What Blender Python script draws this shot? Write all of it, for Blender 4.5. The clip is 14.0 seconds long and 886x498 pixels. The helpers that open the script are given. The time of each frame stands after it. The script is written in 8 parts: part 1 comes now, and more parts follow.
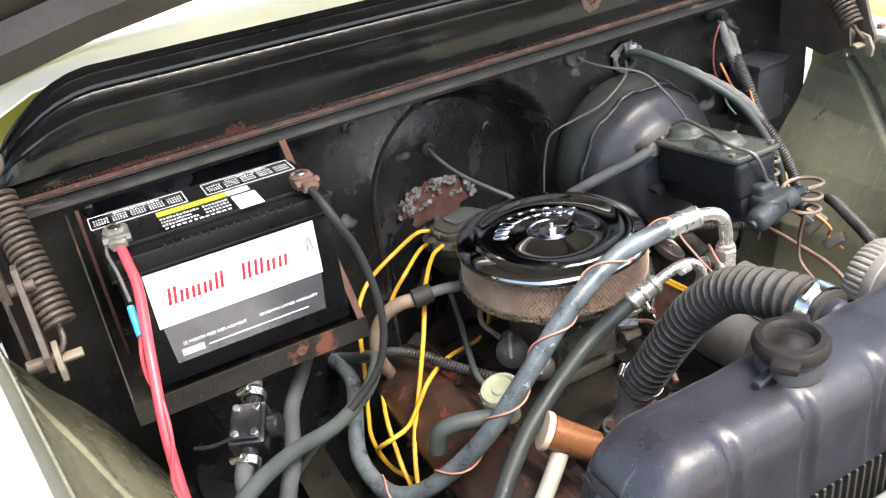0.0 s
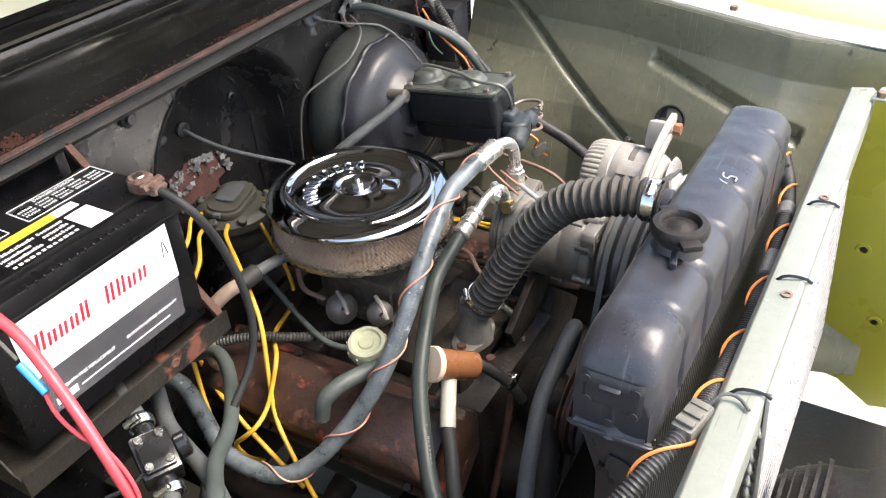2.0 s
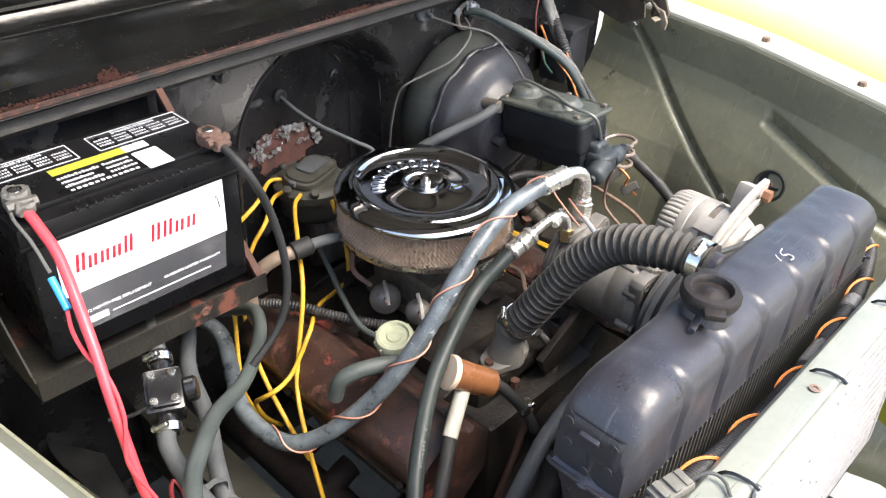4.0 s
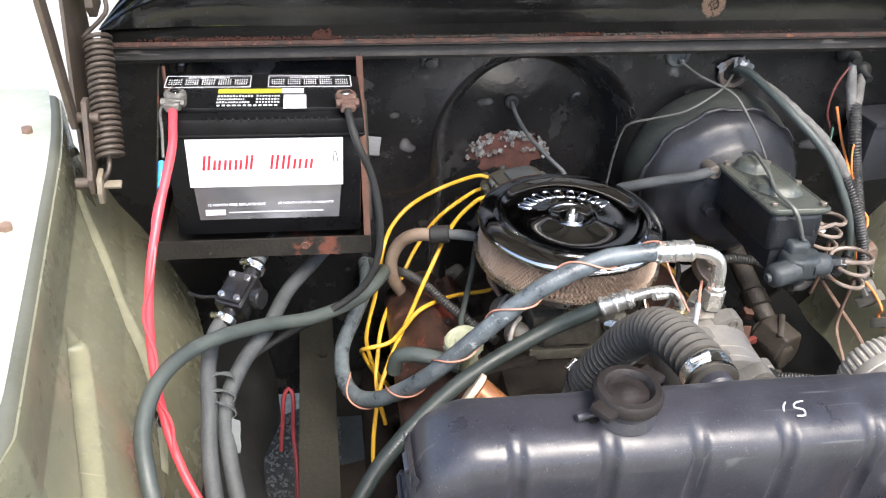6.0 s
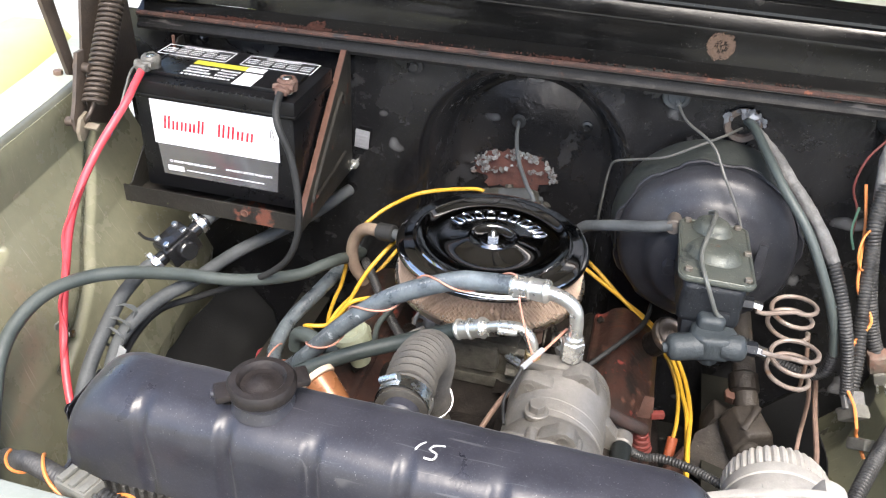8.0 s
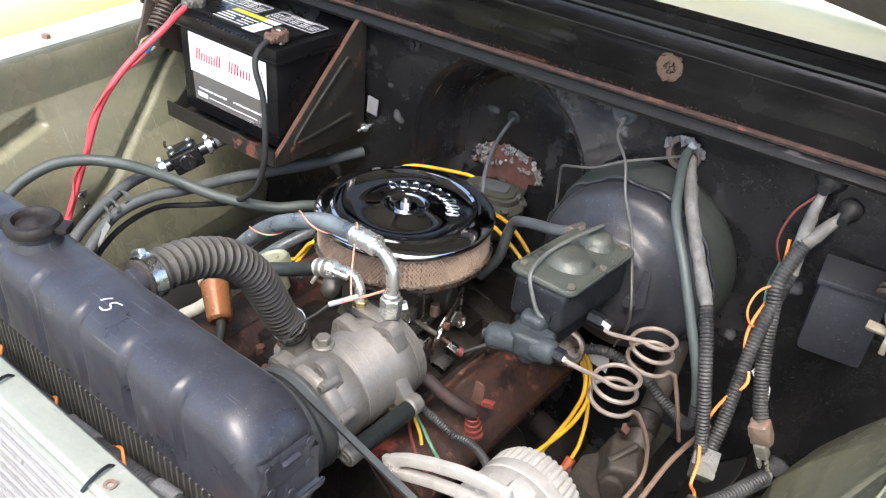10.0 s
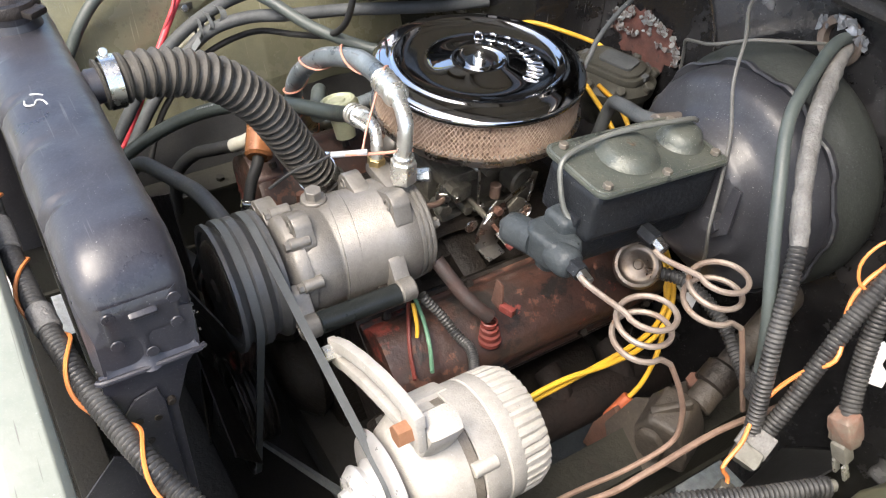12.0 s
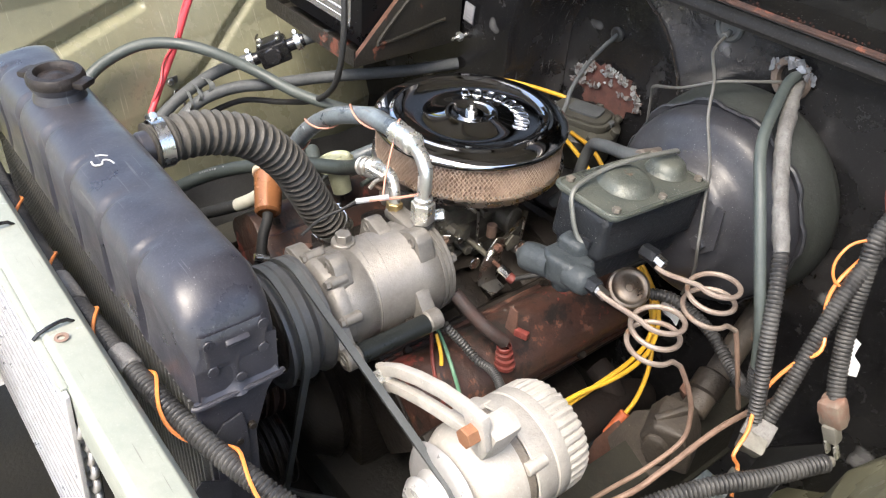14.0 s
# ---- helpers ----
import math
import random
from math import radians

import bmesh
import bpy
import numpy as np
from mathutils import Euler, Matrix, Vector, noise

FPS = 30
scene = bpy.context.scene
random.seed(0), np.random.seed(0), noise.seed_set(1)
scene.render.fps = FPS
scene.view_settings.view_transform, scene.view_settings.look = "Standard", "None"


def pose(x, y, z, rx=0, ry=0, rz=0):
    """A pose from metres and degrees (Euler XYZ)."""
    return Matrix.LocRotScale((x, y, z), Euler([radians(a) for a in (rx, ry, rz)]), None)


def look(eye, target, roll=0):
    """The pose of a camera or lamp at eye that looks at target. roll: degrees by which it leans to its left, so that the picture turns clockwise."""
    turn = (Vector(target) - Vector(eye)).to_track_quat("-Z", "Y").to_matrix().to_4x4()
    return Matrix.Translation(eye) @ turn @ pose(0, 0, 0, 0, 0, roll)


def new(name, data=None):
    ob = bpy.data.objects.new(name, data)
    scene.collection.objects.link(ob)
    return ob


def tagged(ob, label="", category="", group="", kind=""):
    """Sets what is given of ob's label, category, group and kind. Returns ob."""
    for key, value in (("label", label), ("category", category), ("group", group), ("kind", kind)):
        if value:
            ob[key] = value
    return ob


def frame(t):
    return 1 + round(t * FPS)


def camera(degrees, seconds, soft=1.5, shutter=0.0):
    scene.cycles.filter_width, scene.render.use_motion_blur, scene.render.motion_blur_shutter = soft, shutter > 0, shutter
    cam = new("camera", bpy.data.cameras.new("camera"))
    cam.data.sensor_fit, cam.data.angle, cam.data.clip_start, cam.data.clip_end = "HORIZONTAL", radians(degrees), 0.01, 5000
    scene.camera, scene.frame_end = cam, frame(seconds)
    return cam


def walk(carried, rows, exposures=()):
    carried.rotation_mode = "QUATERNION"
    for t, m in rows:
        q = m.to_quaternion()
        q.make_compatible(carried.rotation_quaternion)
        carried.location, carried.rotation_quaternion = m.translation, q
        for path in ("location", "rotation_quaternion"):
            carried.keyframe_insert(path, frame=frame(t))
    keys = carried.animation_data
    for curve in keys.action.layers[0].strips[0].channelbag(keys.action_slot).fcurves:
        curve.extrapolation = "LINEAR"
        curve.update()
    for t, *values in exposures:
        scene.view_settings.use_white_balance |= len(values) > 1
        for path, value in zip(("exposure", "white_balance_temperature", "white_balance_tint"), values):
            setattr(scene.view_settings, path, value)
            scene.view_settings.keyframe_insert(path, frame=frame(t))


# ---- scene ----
cam = camera(56.4, 14.0, soft=1.2)
PATH = [
    (0, (-0.683, -1.047, 1.643), (0.051, 0.559, 0.703), -8.2),
    (0.5, (-0.847, -0.989, 1.65), (0.249, 0.303, 0.588), -7.9),
    (1, (-0.885, -0.869, 1.657), (0.274, 0.307, 0.529), -8.1),
    (1.5, (-0.94, -0.823, 1.711), (0.339, 0.202, 0.565), -6.7),
    (2, (-0.996, -0.805, 1.726), (0.389, 0.079, 0.585), -4.0),
    (2.2, (-1.01, -0.805, 1.727), (0.396, 0.056, 0.595), -2.9),
    (4.3, (-0.887, -0.944, 1.731), (0.253, 0.254, 0.608), 5.2),
    (4.5, (-0.837, -0.983, 1.729), (0.156, 0.34, 0.604), 3.3),
    (5, (-0.65, -1.027, 1.724), (0.138, 0.451, 0.63), 7.7),
    (5.5, (-0.523, -1.097, 1.73), (-0.047, 0.502, 0.627), 5.6),
    (6, (-0.434, -1.187, 1.731), (-0.145, 0.454, 0.625), 3.5),
    (6.5, (-0.337, -1.2, 1.747), (-0.169, 0.449, 0.627), 2.6),
    (7, (-0.18, -1.13, 1.772), (-0.184, 0.537, 0.668), 4.9),
    (7.5, (-0.015, -1.119, 1.756), (-0.224, 0.555, 0.68), 4.8),
    (8, (0.191, -1.174, 1.745), (-0.193, 0.452, 0.645), 3.1),
    (8.2, (0.259, -1.173, 1.752), (-0.169, 0.437, 0.645), 3.6),
    (10.3, (0.859, -0.911, 1.738), (-0.307, 0.312, 0.667), 5.7),
    (10.5, (0.867, -0.818, 1.726), (-0.412, 0.275, 0.645), 5.9),
    (11, (0.893, -0.694, 1.67), (-0.468, 0.194, 0.505), 4.7),
    (11.5, (0.901, -0.652, 1.61), (-0.376, 0.185, 0.317), 4.3),
    (12, (0.908, -0.661, 1.617), (-0.317, 0.174, 0.274), 4.1),
    (12.5, (0.918, -0.656, 1.616), (-0.304, 0.201, 0.285), 3.5),
    (13, (0.921, -0.665, 1.618), (-0.31, 0.23, 0.321), 4.1),
    (13.5, (0.922, -0.717, 1.626), (-0.321, 0.218, 0.369), 4.8),
    (14, (0.923, -0.833, 1.639), (-0.288, 0.208, 0.435), 4.4),
]
EXPOSURES = [(0.0, 2.09, 6700, 10), (1.5, 2.07, 6900, 10), (2.0, 2.07, 6900, 10), (5.0, 2.09, 6600, 10), (6.5, 1.98, 6500, 10), (8.0, 2.03, 6500, 10), (10.5, 1.88, 6400, 10), (11.5, 2.05, 6700, 10), (12.5, 2.02, 6800, 10), (14.0, 2.07, 6800, 10)]
walk(cam, [(t, look(eye, target, roll)) for t, eye, target, roll in PATH], EXPOSURES)

# ---- light ----
world = bpy.data.worlds.new("sky")
scene.world = world
world.use_nodes = True
wn = world.node_tree
sky = wn.nodes.new("ShaderNodeTexSky")
sky.sky_type = "NISHITA"
sky.sun_disc = False
sky.sun_elevation, sky.sun_rotation = radians(58), radians(160)
sky.air_density, sky.dust_density = 1.0, 3.0
back = wn.nodes["Background"]
back.inputs["Strength"].default_value = 0.15
wn.links.new(sky.outputs[0], back.inputs[0])
sun = new("sun", bpy.data.lights.new("sun", "SUN"))
sun.data.energy, sun.data.angle, sun.data.color = 1.5, radians(30), (1.0, 0.95, 0.88)
sun.matrix_world = look((0.9, -2.3, 4.0), (0, 0, 0))

# ---- materials ----
MATS = {}


def mat(name, base, other=None, rough=0.5, metal=0.0, scale=30.0, amount=0.5, bump=0.0, bscale=200.0, spot=None,
        coat=0.0, stretch=None, rvar=0.12, spec=None, random_tint=0.0, dust=None, scratch=None, island=0.0, specks=0.0, sheen=0.0):
    """A procedural surface: two tones mixed by noise at two scales, optional spots (colour, scale, cut, rough), bump and gloss changes."""
    if name in MATS:
        return MATS[name]
    m = bpy.data.materials.new(name)
    m.use_nodes = True
    nt = m.node_tree
    N, L = nt.nodes, nt.links
    b = N["Principled BSDF"]
    tc = N.new("ShaderNodeTexCoord")
    co = tc.outputs["Object"]
    if stretch:
        mp = N.new("ShaderNodeMapping")
        mp.inputs["Scale"].default_value = stretch
        L.new(co, mp.inputs[0])
        co = mp.outputs[0]

    def noise_at(s, d=6.0, r=0.6):
        n = N.new("ShaderNodeTexNoise")
        n.inputs["Scale"].default_value, n.inputs["Detail"].default_value, n.inputs["Roughness"].default_value = s, d, r
        L.new(co, n.inputs["Vector"])
        return n.outputs["Fac"]

    def ramp(src, lo, hi):
        r = N.new("ShaderNodeMapRange")
        r.inputs[1].default_value, r.inputs[2].default_value = lo, hi
        L.new(src, r.inputs[0])
        return r.outputs[0]

    def mixc(fac, a, c):
        mx = N.new("ShaderNodeMix")
        mx.data_type = "RGBA"
        if isinstance(fac, float):
            mx.inputs[0].default_value = fac
        else:
            L.new(fac, mx.inputs[0])
        for sock, v in ((mx.inputs[6], a), (mx.inputs[7], c)):
            if isinstance(v, tuple):
                sock.default_value = (*v, 1)
            else:
                L.new(v, sock)
        return mx.outputs[2]

    def mul(a, k):
        mm = N.new("ShaderNodeMath")
        mm.operation = "MULTIPLY"
        L.new(a, mm.inputs[0])
        mm.inputs[1].default_value = k
        return mm.outputs[0]

    big = noise_at(scale)
    fine = noise_at(scale * 9, 4.0)
    other = other or tuple(min(1, v * 0.6) for v in base)
    col = mixc(mul(ramp(big, 0.35, 0.7), amount), base, other)
    col = mixc(mul(ramp(fine, 0.4, 0.75), amount * 0.5), col, other)
    rsum = N.new("ShaderNodeMapRange")
    L.new(big, rsum.inputs[0])
    rsum.inputs[1].default_value, rsum.inputs[2].default_value = 0.3, 0.7
    rsum.inputs[3].default_value, rsum.inputs[4].default_value = max(0.02, rough - rvar), min(1, rough + rvar)
    rout = rsum.outputs[0]
    if spot:
        for colour, sscale, cut, srough in (spot if isinstance(spot, list) else [spot]):
            f = ramp(noise_at(sscale, 8.0, 0.65), cut, cut + 0.035)
            col = mixc(f, col, colour)
            mr = N.new("ShaderNodeMix")
            L.new(f, mr.inputs[0])
            L.new(rout, mr.inputs[2])
            mr.inputs[3].default_value = srough
            rout = mr.outputs[0]
    dust = (0.0 if metal > 0.6 or rough < 0.26 else 0.34) if dust is None else dust
    if dust:
        f = mul(ramp(noise_at(420.0, 3.0, 0.7), 0.56, 0.70), dust)
        col = mixc(f, col, tuple(min(1, v * 0.9 + 0.075) for v in base))
        f = mul(ramp(noise_at(scale * 0.35, 3.0), 0.45, 0.75), dust * 0.5)
        col = mixc(f, col, tuple(v * 0.75 + 0.012 for v in base))
    if scratch:
        for turn, cut in ((25, 0.695), (-50, 0.71), (80, 0.715)):
            mp2 = N.new("ShaderNodeMapping")
            mp2.inputs["Rotation"].default_value = (radians(turn), radians(turn * 0.6), radians(turn))
            mp2.inputs["Scale"].default_value = (9, 260, 9)
            L.new(tc.outputs["Object"], mp2.inputs[0])
            ns = N.new("ShaderNodeTexNoise")
            ns.inputs["Scale"].default_value, ns.inputs["Detail"].default_value = 1.0, 2.0
            L.new(mp2.outputs[0], ns.inputs["Vector"])
            col = mixc(mul(ramp(ns.outputs["Fac"], cut, cut + 0.04), 0.7), col, scratch)
    if specks:
        # separate pale grains of dust about a millimetre across, thicker in some places
        for vs, cut in ((130.0, 0.055), (230.0, 0.10)):
            vo = N.new("ShaderNodeTexVoronoi")
            vo.inputs["Scale"].default_value = vs
            L.new(co, vo.inputs["Vector"])
            grain = ramp(vo.outputs["Distance"], cut + 0.05, cut - 0.02)
            gm = N.new("ShaderNodeMath")
            gm.operation = "MULTIPLY"
            L.new(grain, gm.inputs[0])
            L.new(ramp(noise_at(vs * 0.22, 3.0), 0.50, 0.60), gm.inputs[1])
            col = mixc(mul(gm.outputs[0], specks), col, (0.42, 0.415, 0.39))
    if island:
        ge = N.new("ShaderNodeNewGeometry")
        col = mixc(mul(ge.outputs["Random Per Island"], island), col, other)
    if random_tint:
        oi = N.new("ShaderNodeObjectInfo")
        col = mixc(mul(oi.outputs["Random"], random_tint), col, other)
    L.new(col, b.inputs["Base Color"])
    L.new(rout, b.inputs["Roughness"])
    b.inputs["Metallic"].default_value = metal
    if spec is None and max(base) < 0.05 and rough > 0.28 and metal < 0.3:
        spec = 0.32
    if spec is not None:
        b.inputs["Specular IOR Level"].default_value = spec
    if sheen:
        b.inputs["Sheen Weight"].default_value = sheen
        b.inputs["Sheen Roughness"].default_value = 0.35
    if coat:
        b.inputs["Coat Weight"].default_value = coat
        b.inputs["Coat Roughness"].default_value = 0.08
    if bump:
        bp = N.new("ShaderNodeBump")
        bp.inputs["Strength"].default_value = min(1.0, bump * 1.5)
        bp.inputs["Distance"].default_value = 0.002
        L.new(noise_at(bscale, 5.0), bp.inputs["Height"])
        L.new(bp.outputs[0], b.inputs["Normal"])
    MATS[name] = m
    return m


olive = mat("olive_apron_paint", (0.225, 0.220, 0.146), (0.125, 0.124, 0.084), 0.27, 0, 5, 0.7, 0.14, 60,
            spot=[((0.24, 0.24, 0.19), 60, 0.69, 0.8), ((0.060, 0.056, 0.040), 12, 0.66, 0.8), ((0.15, 0.148, 0.10), 30, 0.60, 0.5)], scratch=(0.34, 0.33, 0.26))
# body green made paler: strong sun on the flange is part of this tone
flangem = mat("sunlit_flange_paint", (0.44, 0.455, 0.36), (0.27, 0.29, 0.22), 0.42, 0, 9, 0.6, 0.15, 80,
              spot=[((0.16, 0.085, 0.05), 16, 0.67, 0.8), ((0.55, 0.56, 0.50), 40, 0.64, 0.5), ((0.10, 0.09, 0.075), 34, 0.69, 0.7)])
lime = mat("faded_green_body_paint", (0.43, 0.40, 0.045), (0.34, 0.32, 0.06), 0.35, 0, 4, 0.5, 0.05, 60, spot=((0.30, 0.22, 0.12), 25, 0.7, 0.8))
cream = mat("bleached_green_paint", (0.27, 0.28, 0.24), (0.16, 0.19, 0.16), 0.38, 0, 9, 0.6, 0.15, 80,
            spot=[((0.13, 0.07, 0.045), 16, 0.67, 0.8), ((0.40, 0.41, 0.38), 40, 0.65, 0.5), ((0.05, 0.048, 0.046), 30, 0.70, 0.7)], scratch=(0.12, 0.11, 0.10))
blackp = mat("black_firewall_paint", (0.0035, 0.0035, 0.0042), (0.015, 0.0148, 0.0155), 0.24, 0, 7, 0.95, 0.45, 45,
             spot=[((0.022, 0.0215, 0.022), 9, 0.60, 0.5), ((0.030, 0.029, 0.029), 28, 0.66, 0.6), ((0.17, 0.165, 0.16), 190, 0.69, 0.7), ((0.055, 0.037, 0.03), 50, 0.72, 0.8)], scratch=(0.16, 0.16, 0.16), dust=0.12, spec=0.5, rvar=0.14, specks=0.35, sheen=0.03)
cowlp = mat("black_cowl_paint", (0.0045, 0.0045, 0.0045), (0.010, 0.0095, 0.0085), 0.17, 0, 5, 0.7, 0.10, 40, spot=[((0.14, 0.14, 0.13), 150, 0.775, 0.6)], spec=0.4, specks=0.35)
rustlip = mat("worn_black_lip", (0.010, 0.0095, 0.009), (0.005, 0.005, 0.005), 0.45, 0, 30, 0.7, 0.3, 120,
              spot=[((0.040, 0.024, 0.019), 24, 0.63, 0.9), ((0.13, 0.125, 0.12), 60, 0.735, 0.7)], scratch=(0.09, 0.08, 0.075), spec=0.18)
scalem = mat("dark_rust_scale", (0.080, 0.030, 0.021), (0.030, 0.016, 0.013), 0.95, 0, 120, 0.9, 0.7, 260, dust=0.0, spec=0.1, island=0.8)
rustedge = mat("rust_line", (0.085, 0.038, 0.026), (0.022, 0.017, 0.015), 0.85, 0, 34, 0.9, 0.7, 200,
               spot=[((0.19, 0.065, 0.038), 60, 0.60, 0.9), ((0.013, 0.012, 0.012), 20, 0.60, 0.5)])
rusty = mat("rusted_steel", (0.11, 0.047, 0.029), (0.05, 0.025, 0.018), 0.85, 0, 22, 0.8, 0.6, 160)
traym = mat("black_tray_with_rust", (0.010, 0.009, 0.008), (0.026, 0.023, 0.016), 0.6, 0, 14, 0.7, 0.5, 140,
            spot=[((0.12, 0.042, 0.026), 9, 0.58, 0.9), ((0.09, 0.09, 0.05), 60, 0.67, 0.95)])
plastic = mat("black_battery_plastic", (0.0035, 0.0035, 0.004), (0.008, 0.008, 0.009), 0.32, 0, 20, 0.5, 0.1, 300, spot=((0.03, 0.029, 0.027), 260, 0.75, 0.6), dust=0.08)
rubber = mat("dusty_black_rubber", (0.012, 0.0125, 0.0125), (0.032, 0.032, 0.031), 0.60, 0, 16, 0.6, 0.2, 220)
rubber_g = mat("grey_green_rubber", (0.040, 0.050, 0.047), (0.080, 0.094, 0.086), 0.5, 0, 14, 0.6, 0.15, 260)
rubber_b = mat("blue_grey_ac_hose", (0.040, 0.049, 0.057), (0.16, 0.19, 0.205), 0.34, 0, 30, 0.9, 0.2, 160, spot=[((0.34, 0.37, 0.39), 50, 0.64, 0.5), ((0.03, 0.035, 0.04), 34, 0.66, 0.5)])
dusty = mat("dusty_grey_hose", (0.042, 0.046, 0.048), (0.095, 0.102, 0.104), 0.62, 0, 20, 0.7, 0.3, 160, spot=((0.20, 0.205, 0.205), 45, 0.68, 0.8))
flexm = mat("ribbed_grey_hose", (0.040, 0.037, 0.032), (0.095, 0.086, 0.072), 0.55, 0, 30, 0.6, 0.3, 240)
loomm = mat("black_split_loom", (0.014, 0.014, 0.015), (0.085, 0.084, 0.080), 0.42, 0, 24, 0.7, 0.2, 240)
tapem = mat("grey_cloth_tape", (0.165, 0.162, 0.155), (0.06, 0.057, 0.052), 0.65, 0, 30, 0.9, 0.7, 200, spot=[((0.17, 0.095, 0.06), 55, 0.70, 0.9), ((0.22, 0.22, 0.215), 45, 0.68, 0.6)])
radp = mat("black_radiator_paint", (0.018, 0.018, 0.0235), (0.035, 0.035, 0.043), 0.36, 0, 14, 0.8, 0.12, 120,
           spot=[((0.075, 0.072, 0.074), 26, 0.70, 0.7), ((0.26, 0.19, 0.15), 60, 0.765, 0.8), ((0.20, 0.195, 0.19), 320, 0.70, 0.8)], scratch=(0.075, 0.075, 0.078), spec=0.5, specks=0.3, sheen=0.05)
capm = mat("brown_black_cap", (0.010, 0.0085, 0.008), (0.028, 0.022, 0.020), 0.5, 0, 40, 0.7, 0.4, 160, spot=((0.085, 0.072, 0.064), 60, 0.72, 0.8), spec=0.25, dust=0.0)
chrome = mat("chrome", (0.52, 0.52, 0.52), (0.36, 0.36, 0.36), 0.06, 1.0, 30, 0.3, 0, rvar=0.04, spot=[((0.32, 0.30, 0.24), 240, 0.74, 0.35), ((0.80, 0.80, 0.78), 420, 0.76, 0.6)], specks=0.8)
chrome_w = mat("worn_plated_steel", (0.60, 0.59, 0.56), (0.35, 0.33, 0.30), 0.28, 1.0, 50, 0.5, 0.1, 300)
zinc = mat("zinc_fitting", (0.72, 0.72, 0.68), (0.45, 0.44, 0.40), 0.30, 0.85, 60, 0.5, 0.15, 260)
alum = mat("cast_aluminium", (0.235, 0.222, 0.202), (0.14, 0.13, 0.114), 0.48, 0.55, 25, 0.8, 0.25, 420, spot=[((0.09, 0.08, 0.07), 45, 0.71, 0.7), ((0.36, 0.35, 0.33), 140, 0.68, 0.5)])
alum_w = mat("chalky_aluminium", (0.46, 0.44, 0.40), (0.30, 0.28, 0.245), 0.55, 0.25, 35, 0.7, 0.22, 480, spot=[((0.18, 0.15, 0.12), 60, 0.67, 0.8), ((0.60, 0.585, 0.56), 160, 0.66, 0.6)])
grime = mat("oily_engine_grime", (0.010, 0.0085, 0.0075), (0.028, 0.022, 0.017), 0.45, 0.1, 30, 0.7, 0.8, 120, spot=((0.07, 0.032, 0.023), 20, 0.67, 0.7), dust=0.12)
red_eng = mat("red_engine_paint_with_grime", (0.052, 0.023, 0.0165), (0.018, 0.013, 0.0105), 0.42, 0, 18, 0.9, 0.5, 90,
              spot=[((0.20, 0.043, 0.032), 9, 0.60, 0.45), ((0.105, 0.046, 0.030), 30, 0.58, 0.7), ((0.013, 0.0105, 0.009), 16, 0.56, 0.45), ((0.40, 0.035, 0.022), 26, 0.69, 0.4), ((0.20, 0.15, 0.11), 150, 0.69, 0.8)], dust=0.15)
carbm = mat("dull_zinc_carburettor", (0.175, 0.165, 0.135), (0.065, 0.060, 0.050), 0.42, 0.45, 45, 0.8, 0.5, 160, spot=((0.035, 0.032, 0.028), 40, 0.66, 0.6))
filterm = mat("dirty_tan_filter", (0.50, 0.365, 0.27), (0.16, 0.10, 0.07), 0.85, 0, 12, 0.8, 0.4, 240)
boostm = mat("grey_black_booster_paint", (0.017, 0.0175, 0.0215), (0.046, 0.047, 0.052), 0.40, 0, 10, 0.6, 0.3, 50,
             spot=[((0.060, 0.058, 0.050), 26, 0.67, 0.8), ((0.18, 0.08, 0.045), 48, 0.755, 0.9), ((0.30, 0.295, 0.28), 300, 0.675, 0.8)], spec=0.36, specks=0.45)
mcm = mat("grey_black_cylinder_paint", (0.0075, 0.0085, 0.0105), (0.018, 0.021, 0.024), 0.42, 0, 26, 0.5, 0.4, 160, spot=((0.22, 0.22, 0.21), 330, 0.675, 0.8), spec=0.35, dust=0.15, specks=0.6)
mccov = mat("corroded_plated_cover", (0.050, 0.060, 0.054), (0.105, 0.108, 0.088), 0.45, 0.25, 22, 0.8, 0.35, 140,
            spot=[((0.42, 0.41, 0.37), 330, 0.655, 0.6), ((0.13, 0.085, 0.05), 18, 0.66, 0.8), ((0.028, 0.032, 0.031), 26, 0.60, 0.6), ((0.15, 0.15, 0.12), 60, 0.64, 0.8)], specks=0.9)
redcable = mat("red_cable", (0.62, 0.06, 0.075), (0.45, 0.035, 0.05), 0.4, 0, 30, 0.5, 0.1, 200)
reddull = mat("dull_red_wire", (0.27, 0.035, 0.045), (0.15, 0.025, 0.03), 0.5, 0, 30, 0.7, 0.1, 200)
bluem = mat("blue_crimp", (0.03, 0.33, 0.72), (0.02, 0.24, 0.55), 0.35)
yellow = mat("yellow_lead", (0.66, 0.38, 0.03), (0.42, 0.24, 0.03), 0.42, 0, 26, 0.55, 0.1, 200, spot=((0.2, 0.13, 0.05), 50, 0.70, 0.7))
orange = mat("orange_wire", (0.72, 0.24, 0.06), (0.5, 0.15, 0.04), 0.45)
pinkw = mat("faded_copper_wire", (0.50, 0.24, 0.17), (0.34, 0.14, 0.10), 0.5)
greyw = mat("grey_wire", (0.105, 0.105, 0.096), (0.07, 0.065, 0.06), 0.5, 0.2)
greenw = mat("green_wire", (0.10, 0.22, 0.14), None, 0.5)
tube_m = mat("dull_brake_tube", (0.265, 0.225, 0.19), (0.155, 0.105, 0.08), 0.5, 0.3, 24, 0.8, 0.2, 200, spot=((0.22, 0.13, 0.08), 22, 0.62, 0.8))
tube_r = mat("rusty_brake_tube", (0.24, 0.16, 0.12), (0.13, 0.08, 0.06), 0.7, 0.2, 30, 0.7, 0.3, 200)
